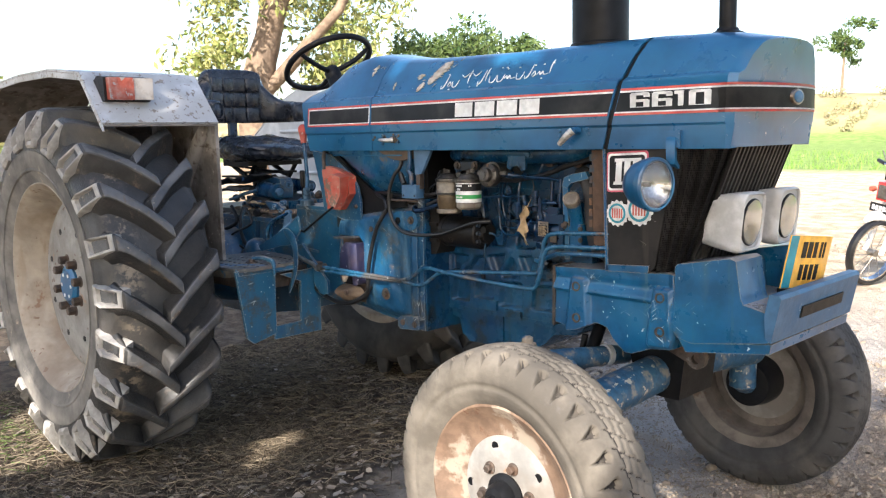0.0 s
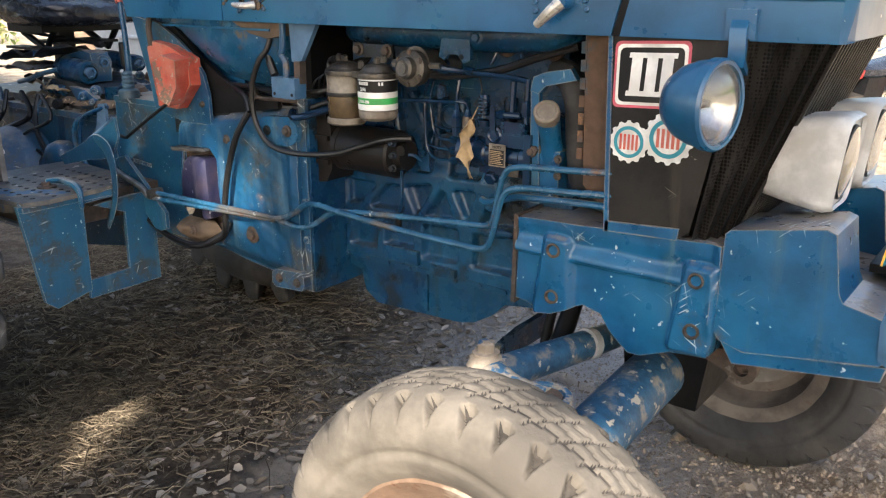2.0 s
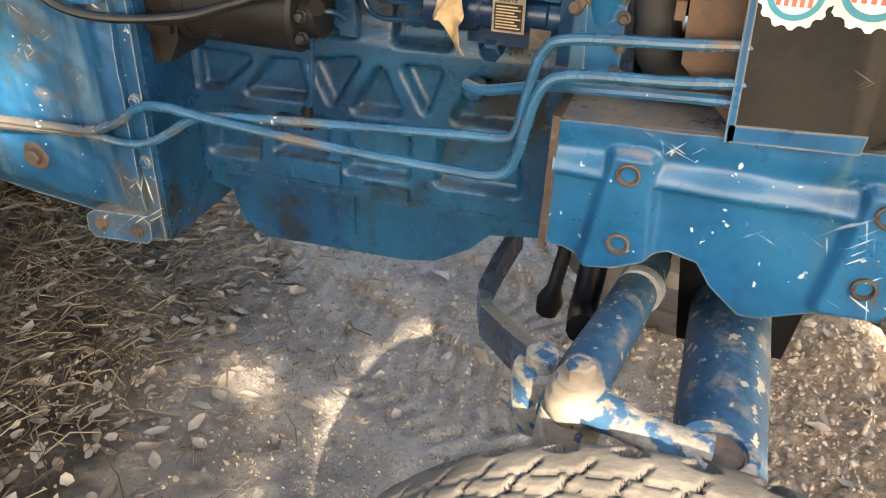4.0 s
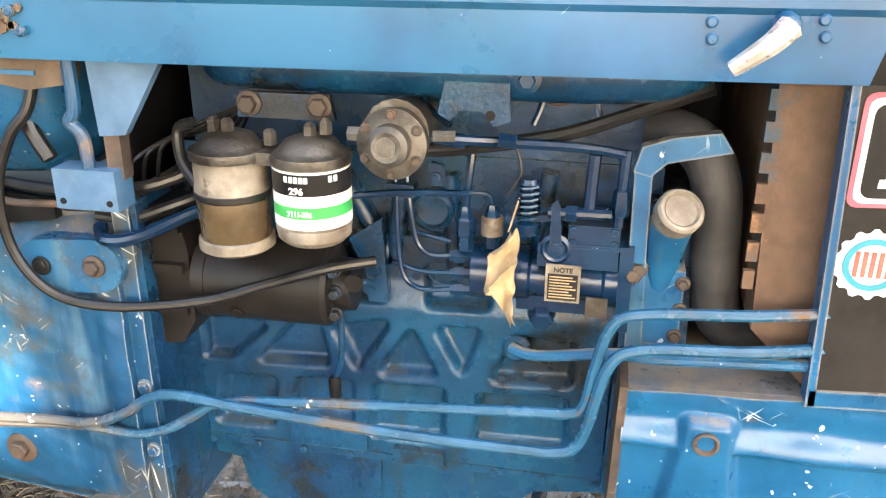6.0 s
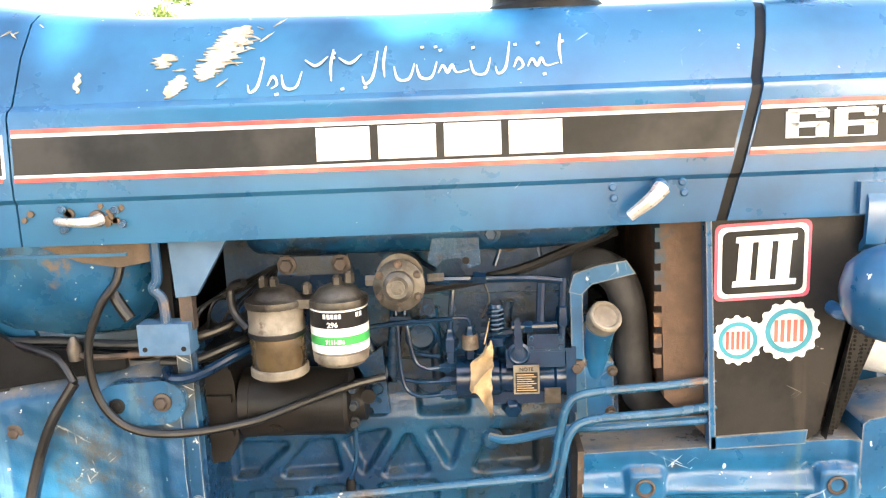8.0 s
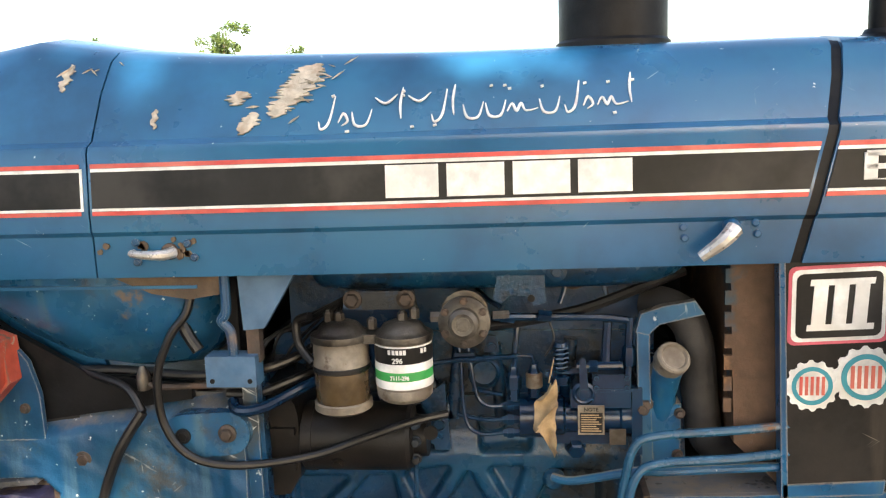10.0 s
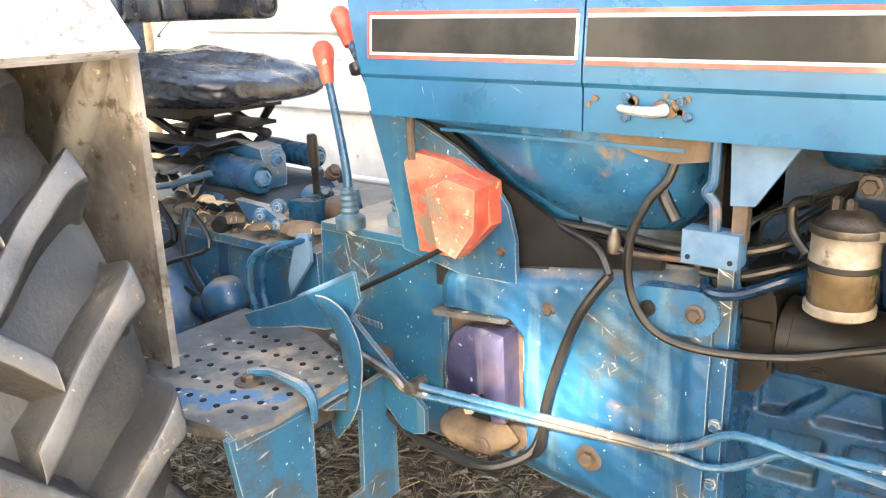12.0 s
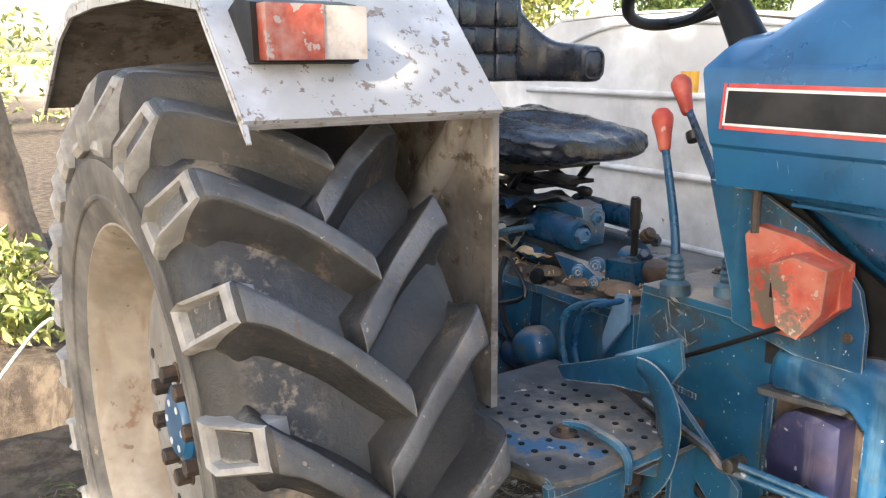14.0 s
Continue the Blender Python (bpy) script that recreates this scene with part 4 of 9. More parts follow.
for z0 in (1.236, 1.304):
    part("numeral_bar", prism([(-0.002 + (z0 - 1.236) * 0.06, z0), (0.092, z0 + 0.003), (0.093, z0 + 0.012), (-0.001 + (z0 - 1.236) * 0.06, z0 + 0.009)], -0.2674, -0.2655), m_white, panel)


def gear_sticker(cx, cz, r, y):
    pts = []
    for k in range(56):
        a = 2 * math.pi * k / 56
        rr = r * (1.0 if (k // 2) % 2 else 0.90)
        pts.append((cx + rr * math.cos(a), cz + rr * math.sin(a)))
    g = part("gear_sticker", prism(pts, y, y + 0.001), m_white, panel, "white gear-shaped sticker with teal ring and red bars")
    ring = lathe([(r * 0.74, 0), (r * 0.74, 0.0012), (r * 0.58, 0.0012), (r * 0.58, 0)], turn_to((cx, y - 0.0002, cz), OUT), 32, closed=True)
    part("sticker_ring", ring, m_teal, g)
    for i in range(5):
        dx = (i - 2) * r * 0.2
        part("sticker_bar", box(cx + dx - r * 0.055, cx + dx + r * 0.055, y - 0.0012, y, cz - r * 0.36, cz + r * 0.36), m_redline, g)


gear_sticker(0.010, 1.151, 0.040, -0.2635)
gear_sticker(0.086, 1.165, 0.048, -0.2648)

# grille: a mesh corner and a slatted front, raked back towards the bottom
GB, GT = (0.192, 0.985), (0.335, 1.362)
m_mesh = mesh_mat()
gr = part("grille", prism([(0.13, 0.985), (GB[0] - 0.022, 0.985), (GT[0] - 0.022, 1.362), (0.20, 1.362)], -0.178, 0.178), m_black, tractor, "raked black grille with upright slats and perforated corners")
for k in range(15):
    y = -0.165 + k * 0.330 / 14
    part("slat", prism([(GB[0] - 0.024, GB[1]), (GB[0] + 0.008, GB[1]), (GT[0] + 0.008, GT[1]), (GT[0] - 0.024, GT[1])], y - 0.0045, y + 0.0045), m_grille, gr, bev=0.0015)
for s in (-1, 1):
    # pleated perforated sheet wrapped round the corner
    low, top = [], []
    for k in range(9):
        t = k / 8
        d = 0.012 if k % 2 == 0 else -0.004
        low.append((0.142 + (GB[0] - 0.142) * (1 - (1 - t) ** 1.6) + d * 0.5, s * (0.258 - 0.083 * t + d), 0.987))
        top.append((0.205 + (GT[0] - 0.205) * (1 - (1 - t) ** 1.6) + d * 0.5, s * (0.264 - 0.089 * t + d), 1.362))
    bm = bmesh.new()
    a_, b_ = [bm.verts.new(p) for p in low], [bm.verts.new(p) for p in top]
    for i in range(8):
        bm.faces.new((a_[i], a_[i + 1], b_[i + 1], b_[i]))
    bmesh.ops.solidify(bm, geom=bm.faces[:], thickness=0.003 * s)
    part("mesh_corner", bm, m_mesh, gr, "pleated perforated corner sheet", smooth=20)


def dish(profile, m, n):
    """A bowl turned from its profile, open at the mouth."""
    bm = lathe(profile, m, n)
    bmesh.ops.delete(bm, geom=[f for f in bm.faces if len(f.verts) > 6], context="FACES_ONLY")
    return bm


def shell(profile, m, n):
    """A closed pane turned from its profile, faces outward."""
    bm = lathe(profile, m, n)
    bmesh.ops.recalc_face_normals(bm, faces=bm.faces[:])
    return bm


def round_rect(x_at, yc, zc, hw, hh, r_, lean=0.09, n=6):
    """A rounded rectangle facing forward, leaning with height."""
    pts = []
    for cy, cz, a0 in ((hw - r_, hh - r_, 0), (-hw + r_, hh - r_, 90), (-hw + r_, -hh + r_, 180), (hw - r_, -hh + r_, 270)):
        for k in range(n):
            an = radians(a0 + k * 90 / (n - 1))
            z = cz + r_ * math.sin(an)
            pts.append((x_at + lean * z, yc + cy + r_ * math.cos(an), zc + z))
    return pts


def head_lamp(yc):
    zc = 1.132
    secs = [round_rect(x_, yc, zc + dz, hw, hh, r_) for x_, dz, hw, hh, r_ in
            ((0.205, 0.004, 0.050, 0.062, 0.020), (0.240, 0.002, 0.057, 0.071, 0.024), (0.290, 0.0, 0.064, 0.080, 0.030), (0.332, 0.0, 0.0685, 0.0845, 0.026), (0.346, 0.0, 0.0695, 0.0855, 0.026), (0.353, 0.0, 0.067, 0.083, 0.026))]
    hl = part("headlamp", loft(secs), m_lampgrey, tractor, "rounded grey plastic headlamp housing", smooth=50)
    fr = [round_rect(x_, yc, zc, hw, hh, r_) for x_, hw, hh, r_ in ((0.350, 0.0675, 0.0835, 0.026), (0.358, 0.0665, 0.0825, 0.026), (0.361, 0.0635, 0.0790, 0.026), (0.355, 0.0605, 0.0760, 0.030))]
    part("lamp_frame", loft(fr, caps=False), m_lampgrey, hl, "rounded lamp frame", smooth=50)
    face = turn_to((0.353, yc, zc), (1, 0, -0.09)) @ Matrix.Diagonal((0.93, 1.08, 1, 1))
    part("lamp_bezel", lathe([(0.0625, 0.0), (0.0625, 0.0045), (0.060, 0.006), (0.0575, 0.002)], face, 36, closed=True), m_black, hl)
    part("reflector", dish([(0.0585, 0.0025), (0.048, 0.001), (0.035, -0.0005), (0.02, 0.0005), (0, 0.0008)], face @ Matrix.Translation((0, 0, 0.002)), 36), m_reflector, hl)
    g = part("lamp_lens", shell([(0, 0.0125), (0.02, 0.012), (0.04, 0.009), (0.0585, 0.0045), (0.059, 0.007), (0.04, 0.012), (0.02, 0.015), (0, 0.0155)], face, 36), m_glass, hl)
    g.visible_shadow = False
    return hl


head_lamp(-0.112)
head_lamp(0.118)

# round work lamp on the side
face = turn_to((0.208, -0.376, 1.248), (0.97, -0.16, 0.0)) @ Matrix.Diagonal((0.92, 0.92, 0.92, 1))
wl = part("work_lamp", dish([(0, -0.098), (0.025, -0.095), (0.048, -0.085), (0.065, -0.063), (0.074, -0.038), (0.078, -0.006)], face, 40), m_hood, tractor, "round blue work lamp with clear lens")
part("lamp_rim", lathe([(0.078, -0.004), (0.0805, -0.012), (0.0805, 0.004), (0.076, 0.009), (0.070, 0.008), (0.070, -0.004)], face, 40, closed=True), m_hood, wl)
part("reflector", dish([(0.071, 0.001), (0.055, -0.028), (0.03, -0.048), (0, -0.052)], face, 36), m_reflector, wl)
g = part("lamp_lens", shell([(0, 0.015), (0.025, 0.014), (0.05, 0.010), (0.0705, 0.001), (0.071, 0.004), (0.05, 0.013), (0.025, 0.017), (0, 0.018)], face, 36), m_glass, wl)
g.visible_shadow = False
part("lamp_bulb", lathe([(0.006, -0.048), (0.009, -0.03), (0.006, -0.018), (0, -0.014)], face, 12), m_steel, wl)
part("lamp_bracket", tube([(0.15, -0.255, 1.20), (0.15, -0.30, 1.20), (0.165, -0.335, 1.215)], 0.011, 10), m_hood, wl)


# ---- front casting, bumper, axle ----
FC = [(-0.226, 0.968), (0.185, 0.985), (0.215, 0.985), (0.200, 0.80), (0.195, 0.762), (0.12, 0.752), (0.06, 0.728), (0.035, 0.728), (-0.01, 0.765), (-0.03, 0.795), (-0.07, 0.805),
      (-0.135, 0.775), (-0.175, 0.768), (-0.205, 0.782), (-0.231, 0.785)]
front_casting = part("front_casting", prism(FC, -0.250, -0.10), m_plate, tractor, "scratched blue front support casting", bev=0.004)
part("casting_side", prism(FC, 0.10, 0.256), m_plate, front_casting, bev=0.006)
part("casting_deck", box(-0.22, 0.21, -0.12, 0.12, 0.86, 0.966), m_plate, front_casting, bev=0.006)
# outer face: two bolted pads joined by a sloped ridge over a flat panel
PADS = [[(x0 - 0.038, 0.775), (x0 + 0.030, 0.778), (x0 + 0.020, 0.930), (x0 - 0.016, 0.930)] for x0 in (-0.132, 0.166)]


def casting_lift(px, pz):
    ridge = 0.012 * ramp(pz, 0.890, 0.899) * (1 - ramp(pz, 0.899, 0.938)) + 0.004 * ramp(pz, 0.93, 0.96)
    pad = np.zeros(px.shape)
    for poly in PADS:
        pad = np.maximum(pad, 1 - ramp(poly_far(px, pz, poly), 0.004, 0.020))
    wear = 0.0012 * np.sin(px * 41 + 1.3 * np.sin(pz * 37))
    return np.maximum(ridge, 0.019 * pad) + wear + 0.006 * ramp(px, 0.185, 0.199) * ramp(pz, 0.80, 0.84)


FCX, FCZ = [-0.231, -0.205, -0.175, -0.135, -0.07, -0.03, -0.01, 0.035, 0.06, 0.12, 0.195, 0.205], [0.785, 0.782, 0.768, 0.775, 0.805, 0.795, 0.765, 0.728, 0.728, 0.752, 0.762, 0.80]
part("casting_face", cast_face(-0.230, 0.204, lambda x: np.interp(x, FCX, FCZ) + 0.001, lambda x: np.interp(x, [-0.226, 0.2], [0.968, 0.985]), -0.256, -0.249, casting_lift), m_plate, front_casting, "scratched outer face with bolt pads", smooth=60)
for x0 in (-0.132, 0.166):
    for zz in (0.815, 0.915):
        part("mount_bush", lathe([(0.0155, -0.004), (0.0155, 0.003), (0.0125, 0.004), (0.010, 0.0), (0.010, -0.012), (0, -0.012)], turn_to((x0, -0.276, zz), OUT), 18), m_rust, front_casting, "rusty steel mounting bush")
part("casting_end", prism([(-0.236, 0.972), (-0.226, 0.972), (-0.230, 0.775), (-0.240, 0.775)], -0.262, -0.15), m_rust, front_casting)

# heavy bumper weight
BP = [(0.205, 0.995), (0.285, 1.005), (0.292, 0.998), (0.300, 0.915), (0.480, 0.902), (0.492, 0.902), (0.492, 0.842), (0.480, 0.830), (0.26, 0.794), (0.215, 0.81), (0.198, 0.835)]
bumper = part("front_weight", prism(BP, -0.116, 0.116), m_plate, tractor, "heavy blue cast front bumper weight, paint worn on its lip", bev=0.006)
for s_ in (-1, 1):
    blk = prism([(0.202, 0.822), (0.206, 1.010), (0.215, 1.018), (0.372, 1.046), (0.388, 1.040), (0.404, 0.940), (0.412, 0.925), (0.486, 0.908), (0.492, 0.842), (0.480, 0.830), (0.26, 0.794), (0.215, 0.806)], s_ * 0.114, s_ * 0.264)
    part("weight_block", blk, m_plate, bumper, "raised corner block", bev=0.009, seg=3)
part("weight_lip", prism([(0.476, 0.842), (0.492, 0.832), (0.516, 0.952), (0.510, 0.962), (0.484, 0.962), (0.472, 0.905)], -0.268, 0.268), m_lip, bumper, "rubbed grey-blue front lip", bev=0.007, seg=3)
part("towing_slot", prism([(0.500, 0.880), (0.5065, 0.880), (0.5125, 0.912), (0.505, 0.912)], -0.12, 0.16), m_black, bumper)
part("weight_skirt", prism([(0.21, 0.812), (0.26, 0.794), (0.49, 0.828), (0.485, 0.80), (0.24, 0.765)], -0.258, 0.258), m_plate, bumper, bev=0.005)
part("tow_lug", lathe([(0.03, -0.01), (0.03, 0.01), (0.014, 0.011), (0.014, -0.011)], turn_to((0.245, -0.20, 0.735), OUT), 20, closed=True), m_rust, bumper)
part("tow_shackle", prism([(0.13, 0.75), (0.245, 0.768), (0.27, 0.735), (0.24, 0.705), (0.15, 0.74)], -0.195, -0.17), m_rust, bumper, bev=0.004)

# number plate on a bracket, digits as bars
np_m = Matrix.Translation((0.455, 0.028, 1.012)) @ Euler((radians(-6), radians(8), radians(-6))).to_matrix().to_4x4() @ Matrix.Diagonal((1, 0.95, 0.97, 1))


def plate_box(y0, y1, z0, z1, x0, x1):
    bm = box(x0, x1, y0, y1, z0, z1)
    bm.transform(np_m)
    return bm


plate = part("number_plate", plate_box(-0.122, 0.122, -0.078, 0.078, -0.002, 0.002), m_yellow, tractor, "orange metal number plate with teal edge band")
part("plate_band", plate_box(-0.121, -0.078, -0.077, 0.077, 0.002, 0.0032), m_teal, plate)
for y0, w in ((-0.045, 0.025), (-0.012, 0.025), (0.022, 0.02), (0.06, 0.012), (0.08, 0.01)):
    part("plate_bar", plate_box(y0, y0 + w, 0.012, 0.06, 0.002, 0.0034), m_band, plate)
for k in range(4):
    part("plate_bar", plate_box(-0.04 + k * 0.03, -0.02 + k * 0.03, -0.055, -0.008, 0.002, 0.0034), m_band, plate)
part("plate_bracket", box(0.41, 0.47, -0.06, 0.12, 0.925, 0.942), m_black, plate, bev=0.004)

# axle, kingpin, steering arms
axle = part("front_axle", tube([(0.04, 0.56, 0.585), (0.04, 0.30, 0.615), (0.04, 0.0, 0.63), (0.04, -0.30, 0.615), (0.04, -0.56, 0.585)], 0.060, 22, n=5), m_mudblue, tractor, "round blue front axle beam caked with clay")
part("axle_cradle", prism([(-0.06, 0.80), (0.16, 0.80), (0.13, 0.56), (-0.03, 0.56)], -0.10, 0.10), m_black, axle, bev=0.01)
for s in (-1, 1):
    part("kingpin_tube", lathe([(0.048, 0.44), (0.048, 0.69), (0.042, 0.70), (0.042, 0.725), (0, 0.725)], Matrix.Translation((0.02, s * 0.545, 0)), 22), m_mudblue, axle)
    part("stub_axle", tube([(0.015, s * 0.54, 0.47), (0.0, s * 0.62, 0.43), (0.0, s * 0.76, 0.425)], [0.045, 0.04, 0.03], 14), m_mudblue, axle)
    k = part("kingpin_eye", lathe([(0.042, -0.022), (0.044, 0.0), (0.042, 0.018), (0.030, 0.019), (0.030, 0.012), (0.028, 0.012), (0.026, 0.014), (0, 0.015)], turn_to((0.02, s * 0.545, 0.735), (0.1, 0, 1)), 28), m_claymix, axle)
    part("kingpin_plug", lathe([(0.027, 0.0135), (0.025, 0.0165), (0, 0.017)], turn_to((0.02, s * 0.545, 0.735), (0.1, 0, 1)), 24), m_rust, axle)
    arm = tube([(0.012, s * 0.545, 0.736), (-0.03, s * 0.542, 0.742), (-0.075, s * 0.532, 0.748), (-0.112, s * 0.517, 0.748), (-0.142, s * 0.505, 0.744)], [0.030, 0.024, 0.023, 0.029, 0.034], 14, n=5)
    for v in arm.verts:
        v.co.z = 0.742 + (v.co.z - 0.742) * 0.72
        v.co += Vector((noise.noise(v.co * 60), noise.noise(v.co * 60 + Vector((4, 0, 0))), noise.noise(v.co * 60 + Vector((0, 6, 0))))) * 0.003
    part("steering_arm", arm, m_claymix, axle, "cast steering arm under flaking clay", smooth=70)
    pin = lathe([(0.026, -0.085), (0.031, -0.07), (0.033, -0.045), (0.026, -0.036), (0.034, -0.026), (0.036, -0.005), (0.031, 0.004), (0.030, 0.012), (0.026, 0.014), (0.026, 0.018), (0, 0.018)], Matrix.Translation((-0.135, s * 0.508, 0.755)), 24)
    for v in pin.verts:
        v.co += Vector((noise.noise(v.co * 70), noise.noise(v.co * 70 + Vector((4, 0, 0))), 0)) * 0.004
    part("arm_pin", pin, m_paleclay, axle, "clay-covered ball joint", smooth=70)
    part("arm_washer", lathe([(0.026, 0.017), (0.026, 0.021), (0.019, 0.022)], Matrix.Translation((-0.135, s * 0.508, 0.755)), 20), m_paleclay, axle)
    part("arm_nut", lathe([(0.0175, 0.020), (0.0175, 0.038), (0.014, 0.041), (0.010, 0.041), (0.009, 0.044), (0, 0.045)], Matrix.Translation((-0.135, s * 0.508, 0.755)), 6), m_paleclay, axle)
rod = part("steering_ram", tube([(-0.145, -0.50, 0.705), (-0.135, -0.40, 0.70), (-0.11, -0.24, 0.685), (-0.09, -0.06, 0.665)], [0.036, 0.035, 0.033, 0.031], 22), m_mudblue, tractor, "blue steering ram tube with worn paint")
part("ram_collar", tube([(-0.098, -0.175, 0.6805), (-0.094, -0.155, 0.678)], 0.035, 20, soft=False), m_lampgrey, rod, "pale wiper collar")
part("ram_sleeve", tube([(-0.094, -0.155, 0.678), (-0.085, 0.0, 0.66)], 0.026, 18, soft=False), m_black, rod)
part("ram_bush", lathe([(0.034, -0.075), (0.036, -0.05), (0.034, -0.045), (0.036, 0.0), (0.034, 0.012), (0.02, 0.014), (0.02, 0.035), (0.016, 0.038), (0, 0.038)], Matrix.Translation((-0.19, -0.43, 0.70)), 18), m_claymix, rod, "drag bar ball joint half covered in clay")
part("ram_post", lathe([(0.033, 0.60), (0.036, 0.66), (0.030, 0.72)], Matrix.Translation((-0.145, -0.50, 0)), 16), m_paleclay, rod)
drag = part("drag_bar", loft([[(x - 0.004, y, z - 0.03), (x + 0.012, y + 0.012, z - 0.03), (x + 0.012, y + 0.012, z + 0.03), (x - 0.004, y, z + 0.03)] for x, y, z in
                              [(-0.335, 0.05, 0.60), (-0.345, -0.06, 0.59), (-0.35, -0.13, 0.575), (-0.325, -0.20, 0.585), (-0.26, -0.31, 0.635), (-0.20, -0.41, 0.685)]]), m_engine, tractor, "swept flat blue steering drag bar", bev=0.004)
part("drag_knob", lathe([(0.0, -0.09), (0.018, -0.085), (0.022, -0.06), (0.012, -0.035), (0.011, 0.06), (0, 0.062)], turn_to((-0.225, -0.12, 0.66), (0.15, 0.1, 1)), 14), m_black, drag)
part("drag_hose", tube([(-0.175, -0.08, 0.76), (-0.172, -0.14, 0.68), (-0.172, -0.20, 0.64), (-0.165, -0.26, 0.655)], 0.022, 12), m_hose, drag)


# ---- wheels ----
def tyre_skin(N=38, per=22):
    """A worn tyre turned round z: wedge notches cut into both shoulders, shallow zigzag grooves and slanted sipes across the tread."""
    half = [(0.246, 0.070), (0.258, 0.080), (0.272, 0.090), (0.288, 0.0975), (0.300, 0.1005), (0.306, 0.0985), (0.314, 0.0985), (0.322, 0.1035), (0.334, 0.1045), (0.346, 0.1025), (0.358, 0.0995), (0.370, 0.0945),
            (0.381, 0.087), (0.390, 0.076), (0.3955, 0.066), (0.399, 0.055), (0.401, 0.045), (0.4025, 0.035), (0.4035, 0.024), (0.404, 0.012), (0.404, 0.0)]
    line = np.array(half + [(r, -h) for r, h in half[-2::-1]])
    run = np.concatenate([[0], np.cumsum(np.hypot(*np.diff(line, axis=0).T))])
    at = np.linspace(0, run[-1], 110)
    r0, h0 = np.interp(at, run, line[:, 0]), np.interp(at, run, line[:, 1])
    dr, dh = np.gradient(r0), np.gradient(h0)
    ln = np.hypot(dr, dh)
    nr, nh = -dh / ln, dr / ln
    na = N * per
    ang = np.arange(na) * 2 * math.pi / na
    R, H, A = np.repeat(r0[:, None], na, 1), np.repeat(h0[:, None], na, 1), np.repeat(ang[None, :], len(h0), 0)
    v = np.clip((0.1015 - np.abs(H)) / 0.047, 0, 1) * (R > 0.345)
    wob = 0.05 * np.sin(A * 5 + np.sign(H))
    u = (A * N / (2 * math.pi) + 0.25 * (H > 0)) % 1.0 - 0.5 + wob * 0.2
    wide = np.where(v < 0.84, 0.265 * v / 0.84, 0.265 * (1 - (v - 0.84) / 0.13))
    notch = (v > 0.04) * np.clip((wide - np.abs(u - 0.10 * (v - 0.5))) / 0.05, 0, 1)
    sip = np.zeros(H.shape)
    for row, hr in enumerate((-0.034, -0.011, 0.013, 0.036)):
        q = ((A + 0.037 * row) * 50 / (2 * math.pi) + 0.37 * row) % 1.0 - 0.5
        arc = q * 0.404 * 2 * math.pi / 50 - 0.45 * (H - hr)
        sip = np.maximum(sip, np.clip((0.0030 - np.abs(arc)) / 0.0012, 0, 1) * (np.abs(H - hr) < 0.0095))
    zig = 0.0022 * np.sign(np.sin(A * 50))
    groove = np.zeros(H.shape)
    for hr in (-0.0225, 0.001, 0.0245):
        groove = np.maximum(groove, np.clip((0.0038 - np.abs(H - hr - zig)) / 0.0015, 0, 1))
    worn = 0.0008 * np.sin(A * 3 + H * 40) + 0.0004 * np.sin(A * 17 + H * 90)
    d = 0.024 * notch + 0.006 * sip + 0.0045 * groove + worn
    rr, hh = R - nr[:, None] * d, H - nh[:, None] * d
    verts = np.stack([rr * np.cos(A), rr * np.sin(A), hh], -1).reshape(-1, 3)
    n = len(h0)
    faces, dark = [], []
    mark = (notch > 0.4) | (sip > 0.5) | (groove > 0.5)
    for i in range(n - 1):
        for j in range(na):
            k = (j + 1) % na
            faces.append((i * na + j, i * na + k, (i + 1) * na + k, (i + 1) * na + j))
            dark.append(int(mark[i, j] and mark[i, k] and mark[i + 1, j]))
    me = bpy.data.meshes.new("tyre")
    me.from_pydata([tuple(p) for p in verts.tolist()], [], faces)
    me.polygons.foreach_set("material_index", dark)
    me.polygons.foreach_set("use_smooth", [True] * len(faces))
    return me


